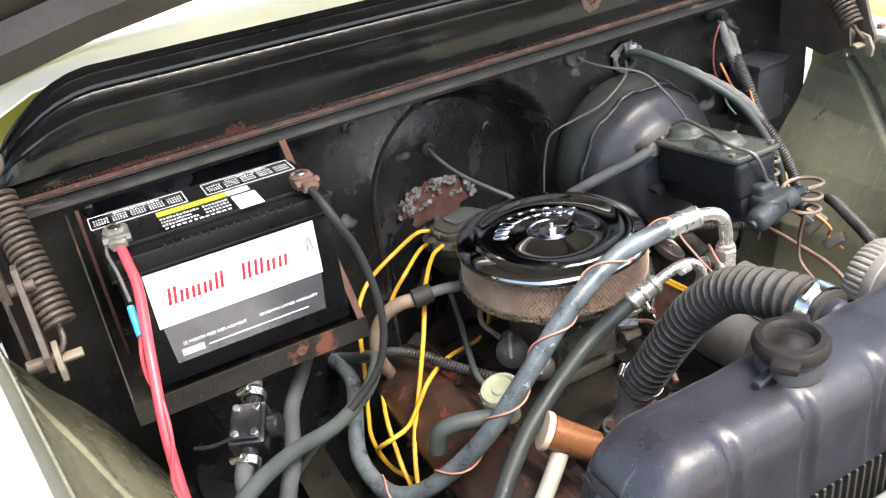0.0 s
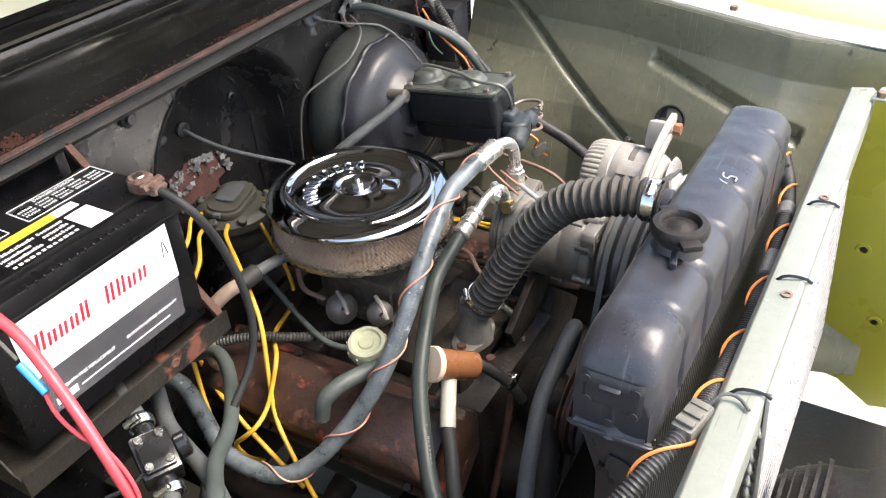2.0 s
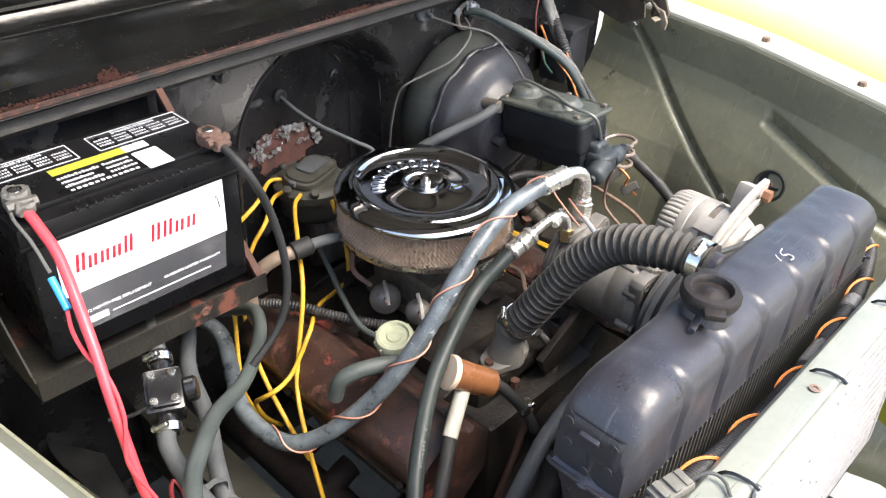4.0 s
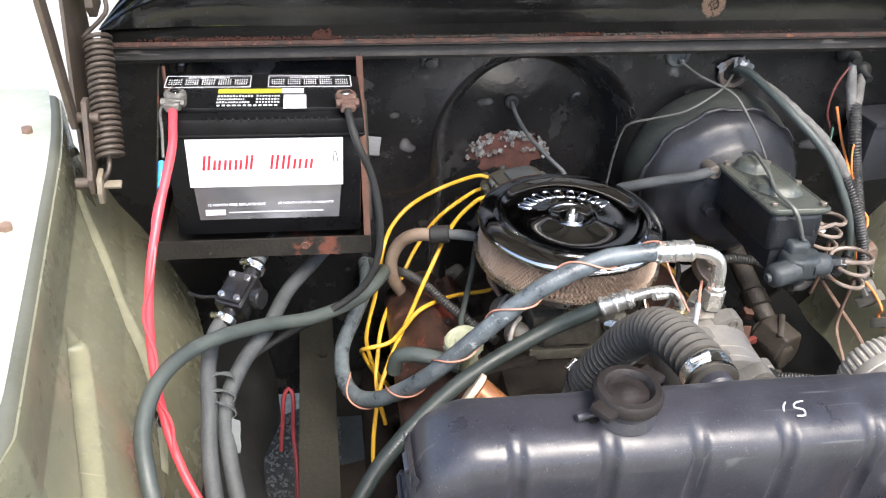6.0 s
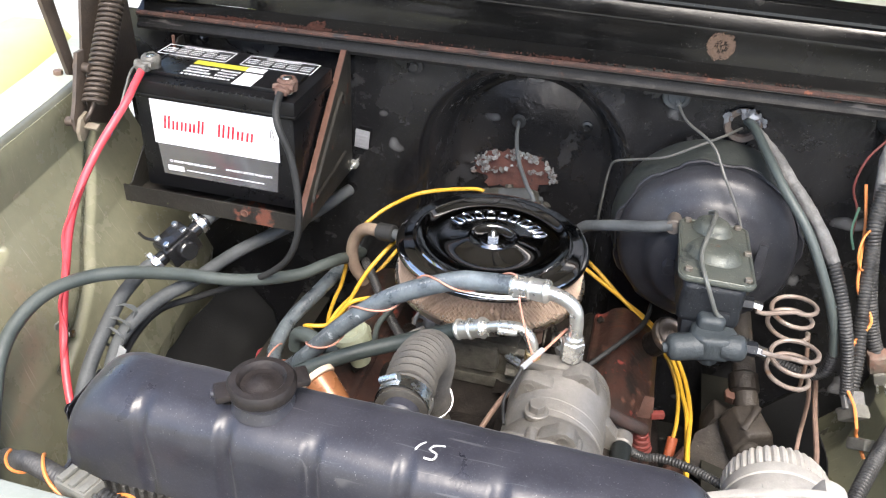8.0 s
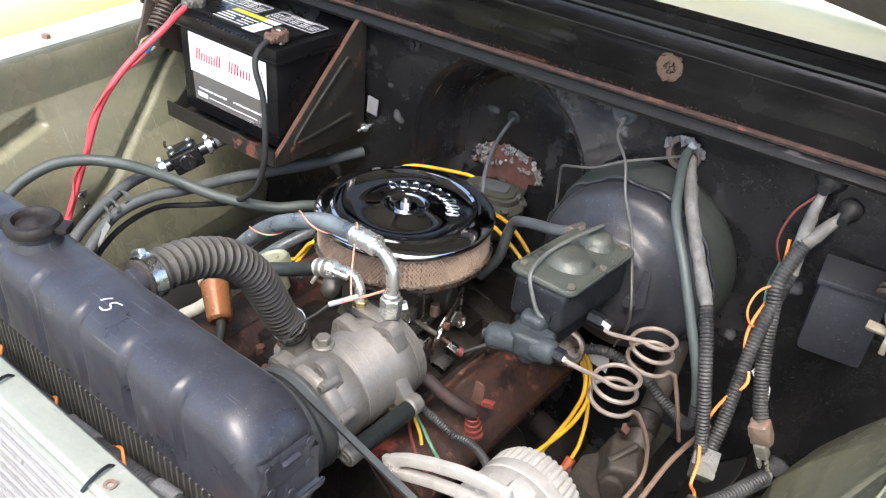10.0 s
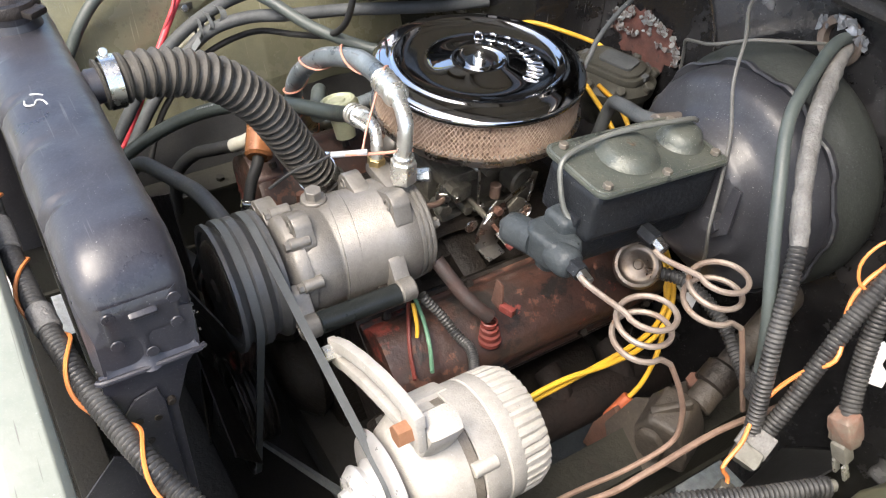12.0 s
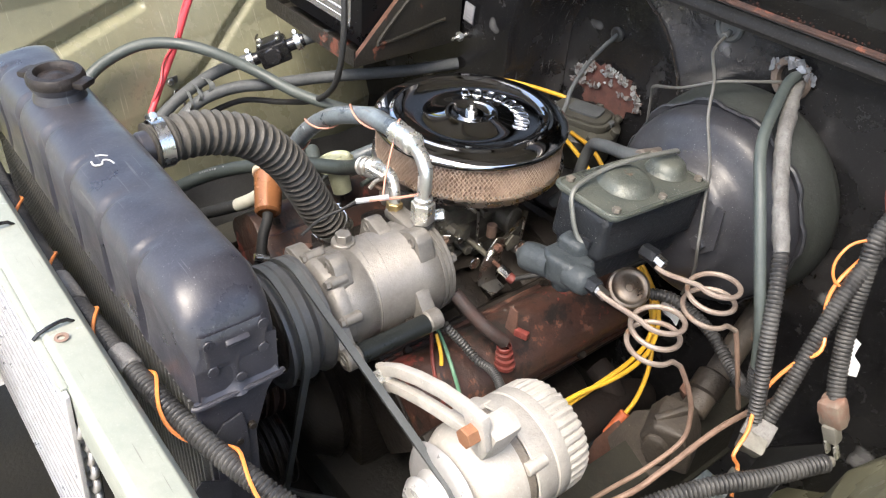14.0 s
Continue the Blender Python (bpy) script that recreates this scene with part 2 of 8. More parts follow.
brown = mat("amber_filter_shell", (0.28, 0.115, 0.045), (0.17, 0.065, 0.03), 0.28, 0.25, 24, 0.6, 0.1, 200)
tan = mat("tan_plastic", (0.62, 0.50, 0.38), (0.46, 0.33, 0.22), 0.5)
conn_m = mat("grey_connector", (0.17, 0.165, 0.14), (0.075, 0.072, 0.06), 0.6, 0, 30, 0.7, 0.2, 200)
springm = mat("brown_spring_steel", (0.050, 0.038, 0.030), (0.11, 0.085, 0.066), 0.5, 0.3, 40, 0.7, 0.4, 200)
hingem = mat("rusty_hinge_steel", (0.055, 0.042, 0.033), (0.13, 0.10, 0.075), 0.6, 0.2, 25, 0.7, 0.4, 160)
white = mat("white_label", (0.84, 0.84, 0.86), (0.78, 0.78, 0.80), 0.14, 0, 30, 0.3)
foil = mat("silver_foil_label", (0.42, 0.42, 0.45), (0.22, 0.22, 0.245), 0.20, 0.85, 5, 0.5)
greyink = mat("worn_grey_print", (0.26, 0.27, 0.28), (0.12, 0.125, 0.13), 0.6, 0, 90, 0.8)
yel_lab = mat("yellow_label", (0.50, 0.48, 0.05), None, 0.4)
redink = mat("red_print", (0.62, 0.02, 0.035), (0.55, 0.02, 0.03), 0.3)
whiteink = mat("white_print", (0.75, 0.75, 0.75), None, 0.4)
blackplastic = mat("glossy_black_plastic", (0.010, 0.010, 0.011), (0.02, 0.02, 0.02), 0.18)
corr = mat("blue_grey_corrosion", (0.30, 0.345, 0.35), (0.085, 0.055, 0.045), 0.9, 0, 110, 0.7, 0.6, 200, dust=0.0, island=0.9)
patchr = mat("bare_rust_patch", (0.105, 0.036, 0.025), (0.040, 0.019, 0.015), 0.9, 0, 26, 0.9, 0.6, 160, spot=[((0.28, 0.24, 0.21), 60, 0.69, 0.9), ((0.03, 0.017, 0.014), 45, 0.64, 0.9), ((0.12, 0.21, 0.23), 38, 0.675, 0.9)])
clampm = mat("bright_steel_clamp", (0.74, 0.74, 0.72), (0.5, 0.5, 0.48), 0.25, 1.0, 60, 0.4)
gravel_m = mat("pale_gravel", (0.42, 0.41, 0.38), (0.22, 0.215, 0.20), 0.9, 0, 60, 0.8, 0.8, 120)
hoodm = mat("dark_hood_underside", (0.055, 0.042, 0.030), (0.03, 0.024, 0.019), 0.5, 0, 6, 0.6, 0.2, 90)
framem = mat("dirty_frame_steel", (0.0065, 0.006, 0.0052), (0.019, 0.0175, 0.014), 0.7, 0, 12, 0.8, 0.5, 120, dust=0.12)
paperm = mat("white_scrap", (0.72, 0.72, 0.72), (0.55, 0.55, 0.56), 0.7)
greytag = mat("grey_tag", (0.26, 0.26, 0.27), (0.18, 0.18, 0.19), 0.6, 0.2)
redboot = mat("red_rubber_boot", (0.15, 0.028, 0.022), (0.07, 0.022, 0.018), 0.5, 0, 40, 0.7, 0.2, 200)
alu_core = mat("radiator_core_fins", (0.10, 0.10, 0.10), (0.2, 0.19, 0.17), 0.6, 0.5, 60, 0.6, 0.3, 300)
ltgreen = mat("pale_oil_cap", (0.42, 0.44, 0.30), (0.26, 0.27, 0.19), 0.5, 0.2, 40, 0.6, 0.2, 200)


# ---- geometry helpers ----
def smooth(bm, angle=0.7):
    bm.normal_update()
    for f in bm.faces:
        f.smooth = True
    for e in bm.edges:
        if len(e.link_faces) == 2 and e.calc_face_angle(0) > angle:
            e.smooth = False


def mesh_ob(name, bm, material, angle=0.7):
    smooth(bm, angle)
    me = bpy.data.meshes.new(name)
    bm.to_mesh(me)
    bm.free()
    me.materials.append(material)
    return new(name, me)


def thing(name, label, category, group="", kind="", at=(0, 0, 0)):
    e = new(name)
    e.location = at
    e.empty_display_size = 0.05
    return tagged(e, label, category, group, kind)


def part(name, bm, material, parent, label="", angle=0.7):
    ob = mesh_ob(name, bm, material, angle)
    ob.parent = parent
    up, m = parent, Matrix.Identity(4)
    while up:
        m = up.matrix_basis.inverted() @ m if up.type == "EMPTY" else m
        up = up.parent
    ob.matrix_parent_inverse = m if parent.type == "EMPTY" else Matrix.Identity(4)
    return tagged(ob, label)


def single(name, bm, material, label, category, group="", kind="", angle=0.7):
    return tagged(mesh_ob(name, bm, material, angle), label, category, group, kind)


def B():
    return bmesh.new()


def spline(pts, n=8):
    """Catmull-Rom through the points, n steps a span."""
    P = [Vector(p) for p in pts]
    P = [P[0] * 2 - P[1]] + P + [P[-1] * 2 - P[-2]]
    out = []
    for a, b, c, d in zip(P, P[1:], P[2:], P[3:]):
        for k in range(n):
            t = k / n
            out.append(0.5 * (2 * b + (c - a) * t + (2 * a - 5 * b + 4 * c - d) * t * t + (3 * b - 3 * c + d - a) * t ** 3))
    return out + [P[-2]]


def even(pts, step):
    """The polyline resampled to even steps."""
    out, left = [pts[0].copy()], step
    for a, b in zip(pts, pts[1:]):
        d = (b - a).length
        pos = 0.0
        while d - pos >= left:
            pos += left
            out.append(a.lerp(b, pos / d))
            left = step
        left -= d - pos
    if (out[-1] - pts[-1]).length > step * 0.3:
        out.append(pts[-1].copy())
    return out


def sweep(bm, path, radius, seg=12, caps=True):
    """A round tube along the path; radius is a number or a function of the step number."""
    rings, nor = [], None
    for i, p in enumerate(path):
        t = (path[min(i + 1, len(path) - 1)] - path[max(i - 1, 0)]).normalized()
        if nor is None:
            nor = t.orthogonal().normalized()
        nor = (nor - t * nor.dot(t)).normalized()
        bi = t.cross(nor)
        r = radius(i) if callable(radius) else radius
        rings.append([bm.verts.new(p + r * (math.cos(a) * nor + math.sin(a) * bi)) for a in (2 * math.pi * k / seg for k in range(seg))])
    for a, b in zip(rings, rings[1:]):
        for k in range(seg):
            bm.faces.new((a[k], a[(k + 1) % seg], b[(k + 1) % seg], b[k]))
    if caps:
        bm.faces.new(rings[0][::-1])
        bm.faces.new(rings[-1])
    return bm


def tube(pts, r, seg=12, step=0.008, n=10, bm=None):
    return sweep(bm or B(), even(spline(pts, n), step), r, seg)


def ribbed(pts, r, depth, pitch, seg=16, bm=None, flat=0.5):
    """A corrugated tube: rings of the given pitch and depth."""
    path = even(spline(pts, 14), pitch / 4)
    return sweep(bm or B(), path, lambda i: r - depth * (0, 0.15, 1.0, 0.85)[i % 4], seg)


def basis(axis):
    z = Vector(axis).normalized()
    x = z.orthogonal().normalized() if abs(z.z) > 0.99 else Vector((0, 0, 1)).cross(z).normalized()
    return Matrix((x, z.cross(x), z)).transposed()


def lathe(profile, origin, axis=(0, 0, 1), seg=32, bm=None, scale=(1, 1)):
    """Revolves (radius, height) pairs round the axis; a radius of 0 closes the end."""
    bm = bm or B()
    m, o = basis(axis), Vector(origin)
    rings = []
    for r, h in profile:
        if r < 1e-6:
            rings.append([bm.verts.new(o + m @ Vector((0, 0, h)))])
        else:
            rings.append([bm.verts.new(o + m @ Vector((r * scale[0] * math.cos(a), r * scale[1] * math.sin(a), h))) for a in (2 * math.pi * k / seg for k in range(seg))])
    for a, b in zip(rings, rings[1:]):
        for k in range(seg):
            j = (k + 1) % seg
            if len(a) == 1 and len(b) == 1:
                continue
            if len(a) == 1:
                bm.faces.new((a[0], b[j], b[k]))
            elif len(b) == 1:
                bm.faces.new((a[k], a[j], b[0]))
            else:
                bm.faces.new((a[k], a[j], b[j], b[k]))
    return bm


def cyl(p, q, r, seg=16, bm=None, bevel=0.15, r2=None):
    p, q = Vector(p), Vector(q)
    h = (q - p).length
    r2 = r if r2 is None else r2
    e = min(r, r2, h) * bevel
    return lathe([(0, 0), (r - e, 0), (r, e), (r2, h - e), (r2 - e, h), (0, h)], p, q - p, seg, bm)


def box(c, size, rot=(0, 0, 0), bevel=0.003, bm=None, seg=2):
    """A box with rounded edges, centred on c."""
    t = bmesh.new()
    bmesh.ops.create_cube(t, size=1)
    bmesh.ops.scale(t, vec=size, verts=t.verts)
    if bevel:
        bmesh.ops.bevel(t, geom=t.edges[:], offset=min(bevel, min(size) * 0.45), segments=seg, profile=0.6, affect="EDGES")
    bmesh.ops.transform(t, matrix=pose(*c, *rot), verts=t.verts)
    return join(bm, t)


def join(bm, t):
    if bm is None:
        return t
    me = bpy.data.meshes.new("tmp")
    t.to_mesh(me)
    t.free()
    bm.from_mesh(me)
    bpy.data.meshes.remove(me)
    return bm


def slab(poly, lo, hi, axis="z", bevel=0.0, bm=None, seg=2):
    """A polygon pulled from lo to hi along an axis; the polygon's two numbers are the other two axes in order."""
    t = bmesh.new()

    def at(u, v, w):
        return {"z": (u, v, w), "y": (u, w, v), "x": (w, u, v)}[axis]

    a = [t.verts.new(at(u, v, lo)) for u, v in poly]
    b = [t.verts.new(at(u, v, hi)) for u, v in poly]
    t.faces.new(a[::-1])
    t.faces.new(b)
    n = len(poly)
    for k in range(n):
        t.faces.new((a[k], a[(k + 1) % n], b[(k + 1) % n], b[k]))
    bmesh.ops.recalc_face_normals(t, faces=t.faces)
    if bevel:
        bmesh.ops.bevel(t, geom=t.edges[:], offset=bevel, segments=seg, profile=0.6, affect="EDGES")
    return join(bm, t)


def roughen(bm, amp, scale=120.0, cuts=2):
    """Caked or worn surface: finer faces pushed in and out."""
    bmesh.ops.triangulate(bm, faces=bm.faces[:])
    bmesh.ops.subdivide_edges(bm, edges=bm.edges[:], cuts=cuts, use_grid_fill=True)
    bm.normal_update()
    for v in bm.verts:
        v.co += v.normal * amp * (noise.noise(v.co * scale) + 0.5 * noise.noise(v.co * scale * 2.7))
    return bm


def rrect(cx, cy, w, h, r, n=5):
    """A rectangle with rounded corners, as a polygon."""
    out = []
    for sx, sy, a0 in ((1, -1, -90), (1, 1, 0), (-1, 1, 90), (-1, -1, 180)):
        for k in range(n + 1):
            a = radians(a0 + 90 * k / n)
            out.append((cx + sx * (w / 2 - r) + r * math.cos(a), cy + sy * (h / 2 - r) + r * math.sin(a)))
    return out


def hexnut(p, q, r, bm=None):
    return cyl(p, q, r, 6, bm, 0.08)


def sheet(grid, thick, bm=None):
    """A sheet through a grid of points, with thickness."""
    t = bmesh.new()
    rows = [[t.verts.new(p) for p in row] for row in grid]
    for a, b in zip(rows, rows[1:]):
        for k in range(len(a) - 1):
            t.faces.new((a[k], a[k + 1], b[k + 1], b[k]))
    bmesh.ops.recalc_face_normals(t, faces=t.faces)
    bmesh.ops.solidify(t, geom=t.faces[:], thickness=thick)
    return join(bm, t)


def coil(c, axis, r, turns, pitch, wire, seg=10, per=28, start=0.0, lead=(), tail=(), squash=1.0):
    m, o = basis(axis), Vector(c)
    mid = [o + m @ Vector((r * math.cos(start + 2 * math.pi * k / per), r * squash * math.sin(start + 2 * math.pi * k / per), pitch * k / per)) for k in range(int(turns * per) + 1)]
    pts = [Vector(p) for p in lead] + mid + [Vector(p) for p in tail]
    return sweep(B(), even(spline(pts, 3), wire * 1.2), wire, seg)


def bar_row(c, right, up, w, h, n, fill, bm=None, seed=1, depth=0.0006):
    """A row of small upright bars that stands for writing which is not spelt out."""
    bm = bm or B()
    rnd = random.Random(seed)
    right, up = Vector(right).normalized(), Vector(up).normalized()
    nor = right.cross(up)
    for k in range(n):
        x0 = (k + 0.5) / n - 0.5
        bw, bh = w / n * fill * rnd.uniform(0.75, 1.1), h * rnd.choice((0.7, 0.7, 1.0, 0.8))
        o = Vector(c) + right * x0 * w + up * (bh - h) * 0.5
        vs = []
        for dz in (0, depth):
            vs.append([bm.verts.new(o + right * sx * bw / 2 + up * sy * bh / 2 + nor * dz) for sx, sy in ((-1, -1), (1, -1), (1, 1), (-1, 1))])
        bm.faces.new(vs[1])
        for a in range(4):
            bm.faces.new((vs[0][a], vs[0][(a + 1) % 4], vs[1][(a + 1) % 4], vs[1][a]))
    return bm


def words(text, c, right, up, height, depth=0.0004):
    """Flat lettering in Blender's own font, as a mesh."""
    cu = bpy.data.curves.new("words", "FONT")
    cu.body, cu.size, cu.extrude, cu.align_x, cu.align_y = text, height, depth, "CENTER", "CENTER"
    ob = bpy.data.objects.new("words", cu)
    scene.collection.objects.link(ob)
    me = bpy.data.meshes.new_from_object(ob.evaluated_get(bpy.context.evaluated_depsgraph_get()))
    bpy.data.objects.remove(ob)
    r, u = Vector(right).normalized(), Vector(up).normalized()
    m = Matrix((r, u, r.cross(u))).transposed().to_4x4()
    m.translation = c
    bm = B()
    bm.from_mesh(me)
    bmesh.ops.transform(bm, matrix=m, verts=bm.verts)
    bpy.data.meshes.remove(me)
    return bm

# ---- ground ----
bm = B()
R = [0, 1.2, 3, 8, 20, 60, 200, 900]
lathe([(0, 0)] + [(r, 0) for r in R[1:]], (0, 0, 0), (0, 0, 1), 48, bm)
single("ground", bm, gravel_m, "pale grey gravel yard under the truck", "ground", kind="structure")


def pebbles(cx, cy, w, d, n, seed):
    """Loose stones lying on the ground."""
    bm, rnd = B(), random.Random(seed)
    for _ in range(n):
        s = rnd.uniform(0.004, 0.0085)
        x, y = cx + rnd.uniform(-w, w), cy + rnd.uniform(-d, d)
        t = bmesh.new()
        bmesh.ops.create_icosphere(t, subdivisions=1, radius=s)
        for v in t.verts:
            v.co *= rnd.uniform(0.75, 1.15)
        bmesh.ops.transform(t, matrix=pose(x, y, s * 0.45, rnd.uniform(0, 360), 0, rnd.uniform(0, 360)) @ Matrix.Diagonal((1, 0.8, 0.6, 1)), verts=t.verts)
        join(bm, t)
    return bm


# ---- cowl and firewall ----
def firewall():
    """Upper panel with a round-topped recess over the distributor."""
    fw = thing("firewall", "black painted steel firewall with scuffs and a round recess", "firewall", kind="structure", at=(0, 0.3, 0.35))
    cx, cz, r, y0, y1 = 0.0, 0.985, 0.214, 0.275, 0.385
    arc = [(cx + r * math.cos(a), cz + r * math.sin(a)) for a in (math.pi * k / 24 for k in range(25))]
    bm = B()
    # front sheet: columns left and right of the recess, and the top above it
    left = [(-0.86, 0.35), (arc[-1][0], 0.35)] + [p for p in arc[::-1][:13]] + [(cx, 1.205), (-0.86, 1.205)]
    right = [(0.92, 0.35), (0.92, 1.205), (cx, 1.205)] + [p for p in arc[::-1][12:]] + [(arc[0][0], 0.35)]
    slab(left, y0, y0 + 0.004, "y", 0, bm)
    slab(right, y0, y0 + 0.004, "y", 0, bm)
    part("panel", bm, blackp, fw, angle=0.4)
    # rounded recess edge and back
    rim = [(arc[0][0], 0.35)] + arc + [(arc[-1][0], 0.35)]
    prof = [(0.0, 0.0), (0.004, 0.0015), (0.009, 0.006), (0.015, 0.016), (0.022, 0.034), (0.029, 0.058), (0.036, 0.080), (0.044, 0.097), (0.054, 0.107), (0.064, 0.11)]
    grid = []
    for inset, back in prof:
        row = []
        for k, (x, z) in enumerate(rim):
            if k in (0, len(rim) - 1):
                row.append((x + (-inset if x > cx else inset), y0 + back, z))
            else:
                s = (r - inset) / r
                row.append((cx + (x - cx) * s, y0 + back, cz + (z - cz) * s))
        grid.append(row)
    part("recess", sheet(grid, 0.003), blackp, fw)
    s = (r - 0.060) / r
    part("recess_back", slab([(cx + (x - cx) * s, cz + (z - cz) * s if k not in (0, len(rim) - 1) else 0.35) for k, (x, z) in enumerate(rim)], y1, y1 + 0.004, "y"), blackp, fw)
    for x, y, z, rr in ((-0.224, 0.272, 1.17, 0.016), (-0.672, 0.272, 1.16, 0.01), (0.108, 0.383, 1.048, 0.012), (-0.62, 0.272, 1.185, 0.012)):
        b = lathe([(0, 0.012), (rr * 0.5, 0.012), (rr * 0.55, 0.006), (rr, 0.004), (rr, -0.004), (0, -0.004)], (x, y, z), (0, -1, 0), 18)
        part("bolt", b, blackp, fw, "painted-over bolt head with washer")
    return fw


firewall()

cw = thing("cowl", "glossy black cowl panel with pressed ridges and a rust streaked lip", "cowl", kind="structure", at=(0, 0.3, 1.2))
# cowl section, front to back: (y, z)
sec = [(0.285, 1.232), (0.286, 1.262), (0.289, 1.292), (0.286, 1.299), (0.287, 1.305), (0.296, 1.312), (0.306, 1.327), (0.302, 1.333), (0.303, 1.338),
       (0.312, 1.345), (0.318, 1.352), (0.316, 1.356), (0.320, 1.360), (0.334, 1.362), (0.337, 1.350)]


def cowl_x(k):
    return -0.80 + 1.64 * k / 60


grid = []
for y, z in sec:
    row = []
    for k in range(61):
        x = cowl_x(k)
        e = max(0.0, (abs(x - 0.02) - 0.62) / 0.2)
        drop = 0.10 * e * e
        row.append((x, y - 0.02 * e, max(1.228, z - drop * (z - 1.23) / 0.1)))
    grid.append(row)
part("panel", sheet(grid, 0.002), cowlp, cw)


def lip_z(x):
    return 1.196 + 0.016 * (x + 0.4)


secl = [(0.279, -0.016), (0.258, -0.0155), (0.2515, -0.013), (0.2505, -0.009), (0.2545, -0.005), (0.2575, 0.003), (0.2575, 0.009), (0.2535, 0.0125)]
sece = [(0.2532, 0.0122), (0.2515, 0.0150), (0.2525, 0.0185), (0.2575, 0.0205)]
secu = [(0.2572, 0.0202), (0.264, 0.0225), (0.272, 0.028), (0.286, 0.038)]
for nm_, sc_, mt_, lb_ in (("lip", secl, rustlip, "scuffed lower lip"), ("lip_edge", sece, rustedge, "rust-blistered edge"), ("lip_top", secu, cowlp, "")):
    part(nm_, sheet([[(cowl_x(k), y, lip_z(cowl_x(k)) + dz) for k in range(61)] for y, dz in sc_], 0.002), mt_, cw, lb_)


def flake(bm, rnd, o, right, up, s, thick=0.0006):
    """One thin ragged flake of scale lying on a surface."""
    right, up = Vector(right), Vector(up)
    nor = right.cross(up).normalized()
    n = rnd.randint(5, 8)
    top = []
    for k in range(n):
        a = 2 * math.pi * k / n
        r = s * rnd.uniform(0.45, 1.15)
        top.append(bm.verts.new(Vector(o) + right * r * math.cos(a) + up * r * math.sin(a) + nor * thick * rnd.uniform(0.6, 2.5)))
    base = [bm.verts.new(v.co - nor * thick * 3) for v in top]
    bm.faces.new(top)
    for k in range(n):
        bm.faces.new((base[k], base[(k + 1) % n], top[(k + 1) % n], top[k]))


bm, rnd = B(), random.Random(5)
for _ in range(900):
    x = rnd.choice((rnd.uniform(-0.75, 0.5), rnd.gauss(-0.42, 0.012), rnd.gauss(-0.57, 0.04), rnd.gauss(-0.62, 0.05), rnd.gauss(-0.46, 0.04), rnd.gauss(0.05, 0.03)))
    near = abs(x + 0.42) < 0.016
    s = rnd.uniform(0.0008, 0.0024) * (1.4 if near else 1)
    k = abs(rnd.gauss(0, 0.45 if near else 0.13))
    if k < 1.1:
        flake(bm, rnd, (x, 0.258 + 0.020 * k, lip_z(x) + 0.0215 + 0.012 * k), (1, 0, 0), (0, 0.86, 0.51), s)
tagged(part("rust_scale", bm, scalem, cw, "flaking rust scale"), kind="stuff")
bm, rnd = B(), random.Random(11)
for _ in range(1500):
    a = rnd.uniform(0, 6.2832)
    r = (0.024 + 0.005 * noise.noise((2 * math.cos(a), 2 * math.sin(a), 8))) * math.sqrt(rnd.random() if rnd.random() < 0.3 else rnd.uniform(0.35, 1.0)) * rnd.uniform(0.8, 1.08)
    flake(bm, rnd, (0.317 + r * math.cos(a), 0.2852, 1.276 + 0.95 * r * math.sin(a)), (1, 0, 0), (0, 0, 1), rnd.uniform(0.0006, 0.0016), 0.0002)
tagged(part("rust_spot", bm, mat("pale_rust_spot", (0.055, 0.028, 0.019), (0.14, 0.092, 0.062), 0.9, 0, 130, 0.7, 0.5, 200, dust=0.0, island=1.0), cw, "round patch of pale rust"), kind="stuff")

# painted scuttle behind the cowl; the glare of full daylight is in its colour
single("scuttle", sheet([[(x, y, z - 0.10 * max(0.0, (abs(x - 0.02) - 0.62) / 0.25) ** 2) for x in np.linspace(-0.88, 0.92, 20)] for y, z in ((0.338, 1.355), (0.36, 1.352), (0.50, 1.352), (0.66, 1.365), (0.72, 1.40))], 0.003), mat("sunlit_scuttle_paint", (0.72, 0.73, 0.65), (0.6, 0.615, 0.52), 0.4, 0, 6, 0.4), "green painted scuttle panel behind the cowl, paled for the sunlight on it", "body panel", kind="structure")


